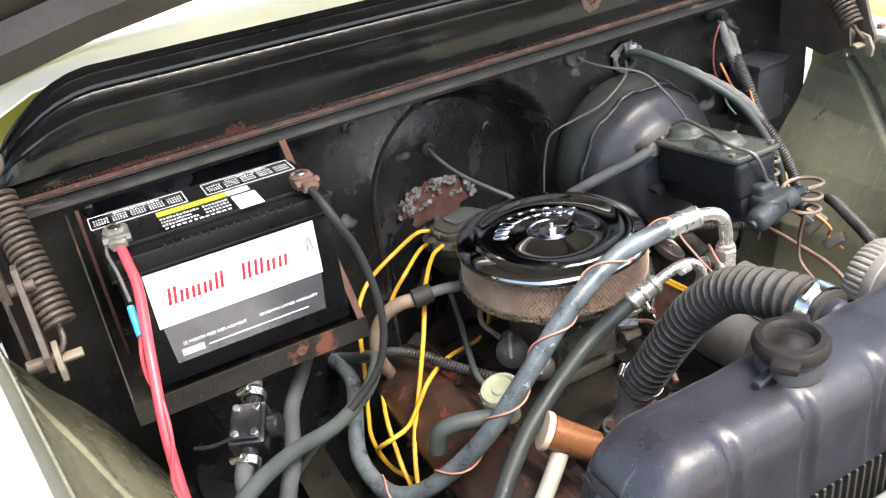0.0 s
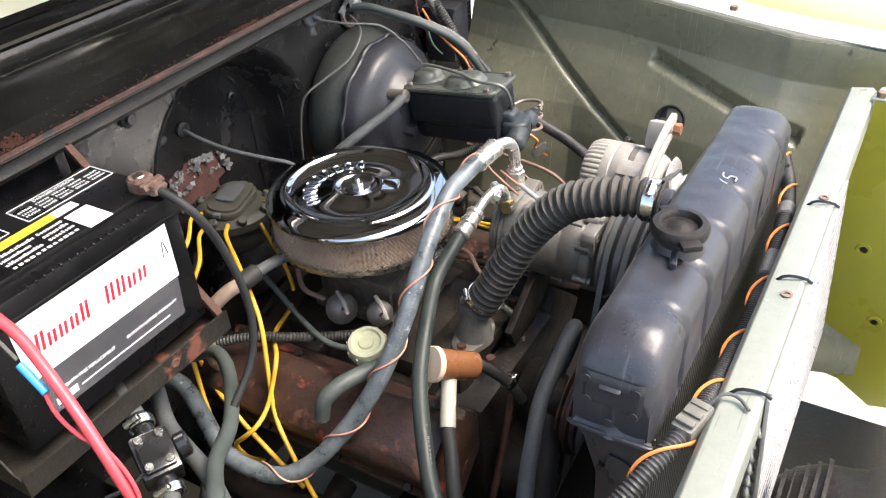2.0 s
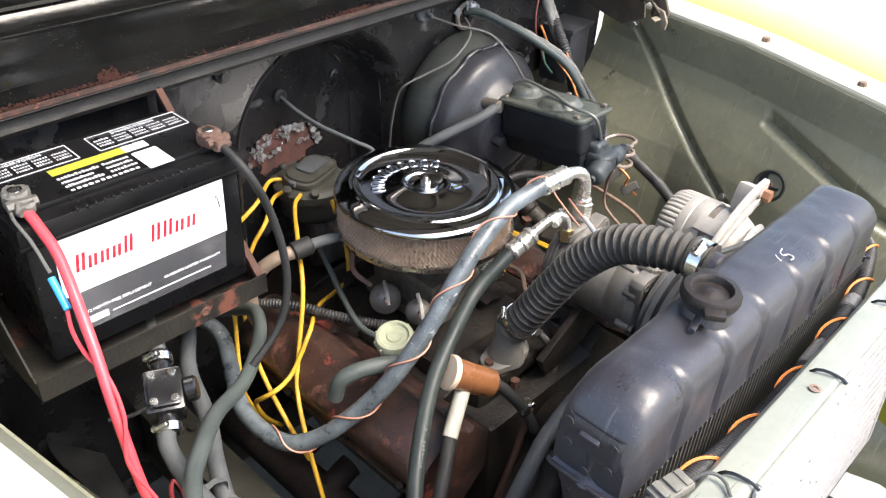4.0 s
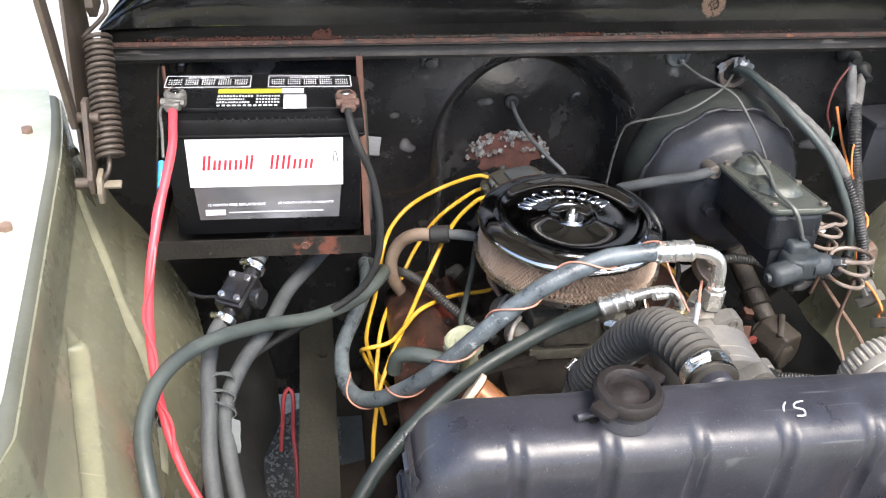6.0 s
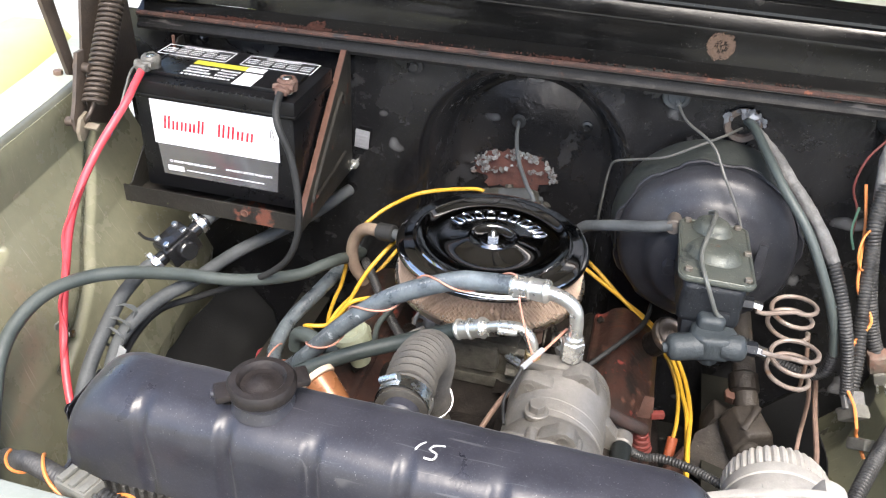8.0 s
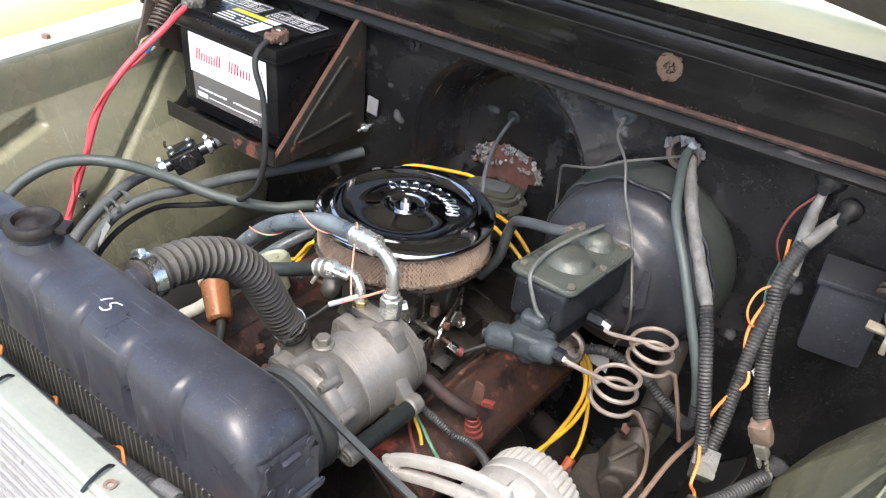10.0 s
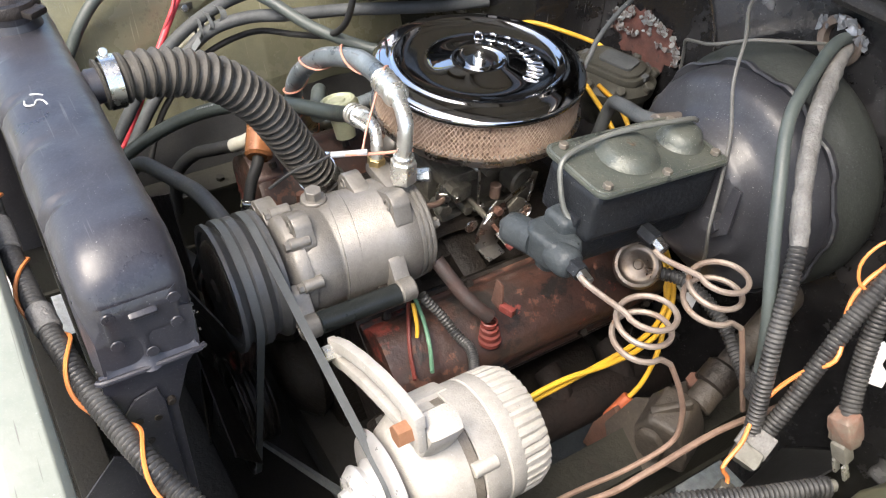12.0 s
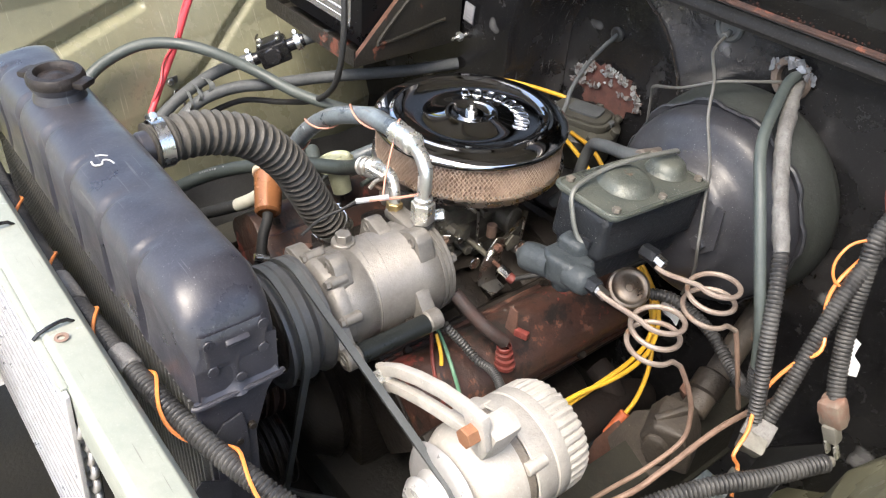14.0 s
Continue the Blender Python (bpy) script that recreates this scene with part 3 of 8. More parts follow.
# ---- inner fenders ----
def apron(side, name, cx, top):
    """Sloping inner fender: rows from the top flange down, columns from back to front."""
    ap = thing(name, "olive painted steel inner fender with a pressed diagonal rib", "inner fender", "inner fenders", "structure", at=(side * 0.7 + cx, -0.1, 0.3))
    ys = [0.275 - 1.125 * k / 320 for k in range(321)]

    def xt(y):
        return top(y)

    levels = [(0.0, 0.0), (0.003, -0.012), (0.004, -0.03), (0.006, -0.09), (0.022, -0.13), (0.040, -0.165), (0.060, -0.21), (0.083, -0.27), (0.098, -0.33), (0.112, -0.42), (0.128, -0.52), (0.19, -0.60), (0.24, -0.64), (0.245, -0.72)]

    def inset(drop):
        for (i0, d0), (i1, d1) in zip(levels, levels[1:]):
            if d1 <= -drop <= d0:
                return i0 + (i1 - i0) * (-drop - d0) / (d1 - d0)
        return levels[-1][0]

    grooves = (((0.15, 0.040), (0.109, 0.071), 0.018, 0.009), ((0.109, 0.071), (-0.008, 0.158), 0.018, 0.009), ((-0.008, 0.158), (-0.143, 0.253), 0.018, 0.009), ((-0.143, 0.253), (-0.30, 0.345), 0.018, 0.009), ((-0.262, 0.108), (-0.62, 0.188), 0.026, 0.015))

    def len_check(y0, y1):
        return y0 < -0.25 and y1 < -0.5

    def pressed(y, drop):
        """Depth of the pressed channels: a floor that slopes inwards and a narrow ledge along its lower edge."""
        out = 0.0
        for (y0, d0), (y1, d1), w, depth in grooves:
            ly, ld = y1 - y0, d1 - d0
            n = math.hypot(ly, ld)
            t = ((y - y0) * ly + (drop - d0) * ld) / (n * n)
            if -0.02 <= t <= 1.02:
                s = ((drop - d0) * abs(ly) - (y0 - y) * ld) / n / w
                end = min(1.0, max(0.0, t * n / 0.012 + 0.2), max(0.0, (1.02 - t) * n / 0.01)) if len_check(y0, y1) else 1.0
                if -0.45 < s < 1.35:
                    k = (s + 0.45) / 1.4 if s < 0.95 else (1.35 - s) / 0.4
                    out = max(out, end * depth * 1.9 * k)
        return out

    drops = sorted(set([-l[1] for l in levels[:4]] + [0.03 + 0.0030 * k for k in range(142)] + [-l[1] for l in levels[9:]]))
    grid = []
    for drop in drops:
        row = []
        for y in ys:
            x, z = xt(y)
            far = max(0, -y - 0.56) * 0.30
            if side < 0:
                far -= 0.065 * min(1.0, max(0.0, (drop - 0.22) / 0.24)) * min(1.0, max(0.0, (y + 0.30) / 0.20)) * (1 - min(1.0, max(0.0, (drop - 0.48) / 0.10)))
            if side > 0:
                far -= 0.085 * min(1.0, max(0.0, (drop - 0.17) / 0.22)) * min(1.0, max(0.0, (y + 0.08) / 0.22))
            row.append((side * (x - inset(drop) * (1 - min(1, max(0, (-y - 0.5) * 2.0)) * 0.5) + far + pressed(y, drop)) + cx, y, z - drop))
        grid.append(row)
    part("wall", sheet(grid, 0.003), olive, ap)
    # flange: a rolled grey edge and a pale bolted strip beyond it
    rows = [[(side * (xt(y)[0] + d + max(0, -y - 0.56) * 0.3) + cx, y, xt(y)[1] + h) for y in ys] for d, h in ((0.0, 0.0), (0.003, 0.005), (0.008, 0.007), (0.017, 0.007))]
    part("rolled_edge", sheet(rows, 0.002), mat("grey_apron_edge", (0.085, 0.088, 0.066), (0.14, 0.142, 0.115), 0.5, 0, 14, 0.6, 0.2, 100), ap)

    def on_wall(y, drop):
        x, z = xt(y)
        inn = inset(drop)
        inn = inn * (1 - min(1, max(0, (-y - 0.5) * 2.0)) * 0.5)
        return (side * (x - inn + max(0, -y - 0.56) * 0.3) + cx, y, z - drop)

    for y, d in ((-0.24, 0.31), (0.16, 0.05)):
        x, yy, z = on_wall(y, d)
        part("bolt", hexnut((x, yy, z), (x - side * 0.012, yy, z + 0.004), 0.008), chrome_w, ap)
    return ap, on_wall


ap_p, wall_p = apron(-1, "inner_fender_1", 0.0, lambda y: (0.823 + 0.155 * (y + 0.05) + (0.25 * max(0, y) ** 2), 1.10))
ap_d, wall_d = apron(1, "inner_fender_2", 0.0, lambda y: (0.865 + 0.155 * (y + 0.16) + (0.25 * max(0, y) ** 2), 1.09 + 0.08 * min(0, y + 0.16)))


# hose clip bolted to the passenger side apron
cx_, cy_, cz_ = wall_p(-0.249, 0.279)
ac_ = part("hose_clip", box((cx_ + 0.006, cy_, cz_ - 0.012), (0.004, 0.034, 0.044), (0, 12, 0), 0.0015), conn_m, ap_p, "grey bent hose clip")
part("clip_bolt", hexnut((cx_ + 0.007, cy_, cz_ - 0.004), (cx_ + 0.018, cy_, cz_), 0.008), chrome_w, ac_)
# rubber-flapped hole with a rusty clip in the driver side apron
hx, hy, hz = wall_d(-0.335, 0.235)
ah = part("apron_hole", lathe([(0.034, 0.0), (0.036, 0.003), (0.033, 0.006), (0.029, 0.004), (0.027, -0.002), (0, -0.002)], (hx - 0.004, hy, hz), (-0.93, 0, 0.36), 26), rubber, ap_d, "black rubber plug with a rusty clip")
part("clip", box((hx - 0.012, hy, hz + 0.002), (0.012, 0.044, 0.010), (0, -20, 20), 0.003), rubber, ah)
part("clip_bolt", hexnut((hx - 0.016, hy - 0.004, hz + 0.008), (hx - 0.026, hy - 0.004, hz + 0.012), 0.007), rusty, ah)


def fender(side, wall_edge, name):
    """The outer fender: bolted flange, crown and side skin down to the wheel arch."""
    f = thing(name, "green steel fender, coloured pale for the sun on it, with a bolted inner flange", "fender", "fenders", at=(side, -0.2, 0.4))
    ys = [0.30, 0.2, 0.1, 0, -0.1, -0.2, -0.3, -0.4, -0.5, -0.6, -0.7, -0.82, -0.95, -1.05]
    sec = [(0.014, 0.008), (0.07, 0.010), (0.10, 0.014), (0.115, 0.03), (0.16, 0.045), (0.24, 0.04), (0.30, 0.01), (0.33, -0.06), (0.335, -0.25), (0.32, -0.5)]
    rows = []
    for d, h in sec:
        row = []
        for y in ys:
            x, z = wall_edge(y)
            row.append((side * (x + d + max(0, -y - 0.56) * 0.2), y, z + h - (0.10 * max(0, -y - 0.8) if d > 0.2 else 0)))
        rows.append(row)
    # flange and crown wear lighter copies of the body paint, as if sunlit
    part("skin", sheet(rows[:3], 0.003), flangem, f, "bolted flange coloured pale for the sun")
    part("crown", sheet(rows[2:], 0.003), mat("sunlit_crown_paint", (0.56, 0.545, 0.20), (0.46, 0.45, 0.17), 0.4, 0, 5, 0.6, 0.05, 60), f, "yellow-green painted crown and side")
    for y in (0.12, -0.18, -0.42):
        x, z = wall_edge(y)
        part("bolt", hexnut((side * (x + 0.05), y, z + 0.008), (side * (x + 0.05), y, z + 0.018), 0.009), tube_r, f, "rusty hex bolt")
    return f


fender(-1, lambda y: (0.823 + 0.155 * (y + 0.05) + (0.25 * max(0, y) ** 2), 1.10), "fender_1")
fender(1, lambda y: (0.865 + 0.155 * (y + 0.16) + (0.25 * max(0, y) ** 2), 1.09 + 0.08 * min(0, y + 0.16)), "fender_2")

# ---- hood, raised on its hinges ----
hd = thing("hood", "raised hood with a dark brown ribbed underside", "hood", at=(0.02, 0.5, 1.43))
HT = radians(46)


def hp(u, v, w):
    """u across, v along the hood from its rear edge, w out of the underside."""
    return (0.02 + u, 0.50 - v * math.cos(HT) - w * math.sin(HT), 1.44 - 0.17 * u * u * max(0.0, 1 - v) + v * math.sin(HT) - w * math.cos(HT))


part("skin", sheet([[hp(u, v, -0.02 - 0.02 * math.cos(u * 1.6)) for u in np.linspace(-0.92, 0.92, 14)] for v in np.linspace(0, 1.30, 10)], 0.004), hoodm, hd)
for u in (-0.84, -0.40, 0.0, 0.40, 0.84):
    b = B()
    sheet([[hp(u + du, v, w) for v in np.linspace(0.03, 1.18, 8)] for du, w in ((-0.05, -0.02), (-0.03, 0.02), (0.03, 0.02), (0.05, -0.02))], 0.003, b)
    part("rib", b, hoodm, hd)
for v in (0.04, 0.6, 1.17):
    b = B()
    sheet([[hp(u, v + dv, w) for u in np.linspace(-0.83, 0.83, 8)] for dv, w in ((-0.05, -0.015), (-0.03, 0.025), (0.03, 0.025), (0.05, -0.015))], 0.003, b)
    part("cross_rib", b, hoodm, hd)
part("edge", tube([hp(-0.93, 0, 0), hp(-0.93, 0.6, 0), hp(-0.93, 1.30, 0), hp(0, 1.32, 0), hp(0.93, 1.30, 0), hp(0.93, 0, 0)], 0.012, 8, 0.03), lime, hd, "yellow-green painted rolled edge")


def hinge(side, name_group):
    """Hood hinge: base bracket, two arms and the counterbalance spring."""
    s = side
    ox = 0.0 if s < 0 else 0.045
    h = part("hinge", slab([(0.12, 1.02), (0.06, 1.05), (0.08, 1.18), (0.12, 1.33), (0.15, 1.48), (0.21, 1.50), (0.24, 1.30), (0.25, 1.05)], s * 0.81 + ox - 0.003, s * 0.81 + ox + 0.003, "x", 0.001), hingem, hd, "rusty hinge with a brown coil spring")
    part("spring", coil((s * 0.755 + ox, 0.020, 1.112), (s * 0.02, 0.135, 0.155), 0.0190, 21, 0.0095, 0.0037, 8, 20, 0, tail=[(s * 0.757 + ox, 0.155, 1.295), (s * 0.757 + ox, 0.165, 1.32)]), springm, h)
    part("hook", tube([(s * 0.757 + ox, 0.022, 1.112), (s * 0.757 + ox, 0.005, 1.098), (s * 0.765 + ox, 0.0, 1.085), (s * 0.772 + ox, 0.008, 1.078)], 0.004, 8, 0.005), springm, h)
    part("lower_arm", slab([(0.01, 1.055), (-0.012, 1.065), (-0.015, 1.09), (0.0, 1.12), (0.03, 1.20), (0.05, 1.20), (0.028, 1.11), (0.03, 1.075)], s * 0.782 + ox - 0.004, s * 0.782 + ox + 0.004, "x", 0.001), hingem, h)
    part("upper_arm", slab([(0.02, 1.16), (0.045, 1.15), (0.02, 1.30), (-0.03, 1.52), (-0.055, 1.52), (-0.01, 1.30)], s * 0.80 + ox - 0.004, s * 0.80 + ox + 0.004, "x", 0.001), hingem, h)
    part("link", slab([(0.15, 1.29), (0.135, 1.31), (0.17, 1.50), (0.20, 1.50), (0.19, 1.30)], s * 0.775 + ox - 0.006, s * 0.775 + ox + 0.006, "x", 0.001), hingem, h)
    ft = slab([(0.012, 1.098), (-0.010, 1.092), (-0.022, 1.070), (-0.020, 1.052), (-0.008, 1.048), (0.006, 1.062), (0.016, 1.078)], s * 0.770 + ox - 0.004, s * 0.770 + ox + 0.004, "x", 0.002)
    box((s * 0.755 + ox, 0.000, 1.075), (0.030, 0.014, 0.006), (25, 0, 0), 0.002, ft)
    part("foot", ft, mat("bleached_hinge_foot", (0.20, 0.17, 0.12), (0.10, 0.08, 0.06), 0.7, 0, 30, 0.6, 0.3, 160), h)
    for y, z in ((0.04, 1.17), (0.005, 1.075)):
        part("rivet", cyl((s * 0.765 + ox, y, z), (s * 0.81 + ox, y, z), 0.009, 12), hingem, h)
    return h


hinge(-1, "hood hinges")
hinge(1, "hood hinges").location = (-0.025, 0.03, 0.045)

# ---- core support and grille cavity ----
cs = thing("core_support", "pale chipped steel radiator support bar", "support bar", kind="structure", at=(0.05, -0.75, 0.5))
bm = B()
secs = [(-0.699, 0.975), (-0.697, 1.018), (-0.704, 1.029), (-0.741, 1.034), (-0.748, 1.028), (-0.750, 0.975)]
slab([(y, z) for y, z in secs], -0.66, 0.665, "x", 0.002, bm)
part("bar", bm, cream, cs)
for x in (-0.64, 0.655):
    part("end_bracket", slab([(-0.700, 0.99), (-0.748, 0.99), (-0.745, 0.92), (-0.73, 0.88), (-0.70, 0.88)], x - 0.012, x + 0.012, "x", 0.002), cream, cs)
part("strap", slab([(0.60, -0.745), (0.66, -0.755), (0.68, -0.80), (0.70, -0.88), (0.73, -0.90), (0.73, -0.93), (0.68, -0.92), (0.655, -0.82), (0.60, -0.785)], 1.035, 1.039, "z", 0.001), cream, cs)
part("bolt", hexnut((0.615, -0.760, 1.039), (0.615, -0.760, 1.049), 0.009), tube_r, cs)
for x, y in ((0.217, -0.730), (-0.05, -0.730)):
    part("hole_rim", lathe([(0.007, 0.0), (0.0075, 0.0012), (0.004, 0.0014), (0.0035, -0.002), (0, -0.002)], (x, y, 1.0335), (0, 0, 1), 14), tube_r, cs)
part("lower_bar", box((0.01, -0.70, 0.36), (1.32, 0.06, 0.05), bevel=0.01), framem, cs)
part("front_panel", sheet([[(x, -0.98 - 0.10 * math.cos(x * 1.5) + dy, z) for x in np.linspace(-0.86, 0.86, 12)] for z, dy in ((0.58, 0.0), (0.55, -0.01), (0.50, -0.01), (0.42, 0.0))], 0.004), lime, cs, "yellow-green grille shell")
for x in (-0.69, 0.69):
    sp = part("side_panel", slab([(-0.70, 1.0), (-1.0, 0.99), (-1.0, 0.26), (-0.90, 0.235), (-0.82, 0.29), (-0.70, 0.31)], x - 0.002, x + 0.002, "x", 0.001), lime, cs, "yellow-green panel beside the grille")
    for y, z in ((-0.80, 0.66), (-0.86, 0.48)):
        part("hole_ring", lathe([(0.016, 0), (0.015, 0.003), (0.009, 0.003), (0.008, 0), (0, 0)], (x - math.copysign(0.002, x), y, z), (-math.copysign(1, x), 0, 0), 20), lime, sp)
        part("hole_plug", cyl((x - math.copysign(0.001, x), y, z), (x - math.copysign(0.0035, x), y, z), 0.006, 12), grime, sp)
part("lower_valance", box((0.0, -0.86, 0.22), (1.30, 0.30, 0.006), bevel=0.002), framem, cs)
part("header", sheet([[(x, y + 0.03 * math.cos(x * 1.5), 1.04 + dz) for x in np.linspace(-0.86, 0.86, 12)] for y, dz in ((-0.99, -0.02), (-1.03, 0.01), (-1.12, 0.015), (-1.16, -0.02))], 0.004), lime, cs, "yellow-green header panel")

# ---- condenser leaning against the front of the support bar ----
fin_m = mat("pale_oxidised_fins", (0.36, 0.35, 0.345), (0.26, 0.25, 0.245), 0.55, 0.15, 40, 0.7, 0.3, 300, spot=((0.12, 0.11, 0.10), 70, 0.72, 0.6))
bend_m = mat("bright_condenser_tube", (0.38, 0.37, 0.36), (0.22, 0.21, 0.20), 0.36, 0.6, 50, 0.6, 0.15, 260)


def condenser():
    c = thing("ac_condenser", "pale finned aluminium condenser with looped tube ends", "condenser", at=(0.02, -0.78, 0.72))
    x0, x1, zt, zb = -0.245, 0.290, 1.030, 0.72

    def yf(z):
        return -0.752 - 0.065 * (zt - z)

    part("fin_pack", slab([(yf(zt) + 0.001, zt - 0.006), (yf(zb) + 0.001, zb), (yf(zb) + 0.019, zb), (yf(0.965) + 0.019, 0.965), (yf(0.970) + 0.004, 0.970)], x0 + 0.004, x1 - 0.004, "x"), fin_m, c)
    # added filler: glare washes this gap out, so pale paint covers it
    part("sealing_strip", box(((x0 + x1) / 2, -0.7505, 1.027), (x1 - x0 - 0.01, 0.008, 0.007), bevel=0.002), cream, c, "pale filler added over the dark gap along the top edge")
    n = 14
    step = (zt - zb - 0.016) / (n - 1)
    for k in range(n):
        z = zt - 0.008 - k * step
        part("tube_pass", box(((x0 + x1) / 2, yf(z) + 0.000, z), (x1 - x0 - 0.004, 0.005, 0.006), (7.4, 0, 0), 0.0012, seg=1), bend_m, c)
        for e in (0.33, 0.66):
            if k < n - 1:
                zz = z - e * step
                part("fin", box(((x0 + x1) / 2, yf(zz) + 0.0005, zz), (x1 - x0 - 0.012, 0.003, 0.0022), (7.4, 0, 0), 0.0005, seg=1), fin_m, c)
    for x, s in ((x0, -1), (x1, 1)):
        part("end_flange", slab([(yf(zt) - 0.002, zt - 0.002), (yf(zb) - 0.002, zb), (yf(zb) + 0.003, zb), (yf(zt) + 0.003, zt - 0.002)], x - 0.006, x + 0.006, "x", 0.001), fin_m, c)
        part("end_plate", slab([(yf(0.96) + 0.004, 0.968), (yf(zb) + 0.004, zb), (yf(zb) + 0.020, zb), (yf(0.96) + 0.020, 0.960)], x - s * 0.006 - 0.0015, x - s * 0.006 + 0.0015, "x"), grime, c)
        for k in range(12):
            z = 0.985 - k * 0.0215
            y = yf(z) + (0.006 if k == 0 else 0.011)
            arc = [(x - s * 0.006 + s * 0.014 * math.sin(a), y + 0.002 * math.cos(a), z - 0.009 + 0.008 * math.cos(a)) for a in np.linspace(0, math.pi, 7)]
            part("return_bend", tube(arc, 0.0042, 10, 0.004, 3), bend_m, c)
    return c


condenser()

# ---- unseen cab as plain walls: close the place, block light from behind ----
bm = B()
box((0.02, 1.55, 1.15), (1.72, 1.6, 1.4), bevel=0.08, bm=bm)
box((0.02, 0.66, 0.62), (1.6, 0.48, 0.5), bevel=0.02, bm=bm)
single("cab_wall", bm, lime, "plain yellow-green block for the unseen cab, keeps rear light off the bay", "cab", kind="structure")

# ---- frame and underside ----
for x in (-0.453, 0.47):
    fr = thing("frame_rail", "dirty olive-stained steel frame rail", "frame rail", "frame rails", "structure", at=(x, -0.1, 0.43))
    bm = B()
    slab([(x - 0.036, 0.43), (x + 0.036, 0.43), (x + 0.036, 0.438), (x + 0.028, 0.438), (x + 0.028, 0.562), (x + 0.036, 0.562), (x + 0.036, 0.57), (x - 0.036, 0.57), (x - 0.036, 0.562), (x - 0.028, 0.562), (x - 0.028, 0.438), (x - 0.036, 0.438)], -0.70, 0.75, "y", 0.0015, bm)
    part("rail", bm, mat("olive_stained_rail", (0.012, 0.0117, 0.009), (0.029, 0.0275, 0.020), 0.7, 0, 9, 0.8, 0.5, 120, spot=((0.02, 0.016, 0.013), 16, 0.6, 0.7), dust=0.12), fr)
    for y in (-0.30, 0.15):
        part("bolt", hexnut((x + 0.012, y, 0.57), (x + 0.012, y, 0.578), 0.009), framem, fr)
cm = thing("crossmember", "dirty steel crossmember under the engine", "crossmember", kind="structure", at=(0, -0.25, 0.36))
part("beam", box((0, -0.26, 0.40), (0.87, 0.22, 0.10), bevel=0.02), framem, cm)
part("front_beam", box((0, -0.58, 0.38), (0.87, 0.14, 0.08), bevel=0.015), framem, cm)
# added plate, not a seen part: keeps the gap below the fan dark
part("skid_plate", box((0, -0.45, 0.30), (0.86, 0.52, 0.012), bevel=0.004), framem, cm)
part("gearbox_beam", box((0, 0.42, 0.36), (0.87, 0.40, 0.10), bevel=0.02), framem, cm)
for s in (-1, 1):
    spl = thing("splash_panel", "grimy black rubber splash panel below the inner fender", "splash panel", "splash panels", "structure", at=(s * 0.56, -0.2, 0.45))
    rows = []
    for x, z in ((0.655, 0.60), (0.60, 0.54), (0.565, 0.50), (0.548, 0.40), (0.546, 0.30)):
        rows.append([(s * (x + 0.004 * math.sin(y * 40 + z * 9) + (0.035 * max(0, math.sin((y + 0.1) * 9)) if z < 0.56 else 0)), y, z) for y in np.linspace(-0.66, 0.27, 40)])
    part("flap", sheet(rows, 0.003), rubber, spl)
# dark sheet over the gravel: the truck's shade is put into its colour
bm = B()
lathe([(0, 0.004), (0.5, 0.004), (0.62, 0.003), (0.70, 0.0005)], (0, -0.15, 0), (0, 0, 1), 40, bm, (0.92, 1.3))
single("oil_stained_ground", bm, mat("shaded_dirt", (0.030, 0.027, 0.024), (0.075, 0.07, 0.064), 0.85, 0, 9, 0.9, 0.8, 120), "dark ground patch that carries the shade under the engine", "ground", kind="structure")

# ---- engine ----
eng = thing("engine", "oily V8 engine with worn red valve covers", "engine", at=(0, -0.05, 0.45))
bm = B()
box((0, -0.06, 0.56), (0.30, 0.52, 0.30), bevel=0.02, bm=bm)
part("block", bm, grime, eng)
for s in (-1, 1):
    part("cylinder_head", box((s * 0.20, -0.06, 0.645), (0.16, 0.50, 0.12), (0, s * 42, 0), 0.01), red_eng if s < 0 else grime, eng)
    vc = B()
    # rounded valve cover section, pulled along the engine
    sect = [(-0.072, 0), (-0.072, 0.012), (-0.064, 0.014), (-0.060, 0.045), (-0.050, 0.060), (-0.03, 0.068), (0.03, 0.068), (0.050, 0.060), (0.060, 0.045), (0.064, 0.014), (0.072, 0.012), (0.072, 0)]
    slab(sect, -0.245, 0.245, "y", 0.006, vc)
    bmesh.ops.transform(vc, matrix=pose(s * 0.245 + (0.009 if s < 0 else 0), -0.065, 0.695 - (0.012 if s < 0 else 0), 0, s * 38, 0), verts=vc.verts)
    cover = part("valve_cover", vc, red_eng, eng, "grimy red-painted valve cover", 0.5)
    for y in (-0.27, -0.13, 0.02, 0.15):
        for e in (-1, 1):
            c = pose(s * 0.245, y, 0.695, 0, s * 38, 0) @ Vector((e * 0.068, 0, 0.014))
            n = pose(0, 0, 0, 0, s * 38, 0) @ Vector((0, 0, 1))
            part("bolt", hexnut(c, c + n * 0.01, 0.007), grime, cover)
im = part("intake_manifold", box((0, -0.05, 0.715), (0.26, 0.44, 0.06), bevel=0.02), grime, eng)
for s in (-1, 1):
    for y in (-0.2, -0.09, 0.03, 0.13):
        part("runner", box((s * 0.11, y, 0.72), (0.12, 0.05, 0.055), (0, s * 18, 0), 0.015), grime, im)
part("water_neck", box((0, -0.22, 0.725), (0.14, 0.10, 0.05), bevel=0.015), grime, im)
for x, y in ((-0.06, -0.29), (0.05, -0.29), (-0.11, -0.26), (0.10, -0.255)):
    part("manifold_bolt", hexnut((x, y, 0.735), (x, y, 0.752), 0.009), rusty, eng)
part("timing_cover", lathe([(0, 0), (0.12, 0), (0.13, 0.02), (0.10, 0.05), (0.06, 0.06), (0, 0.06)], (0, -0.32, 0.52), (0, -1, 0), 24), grime, eng)
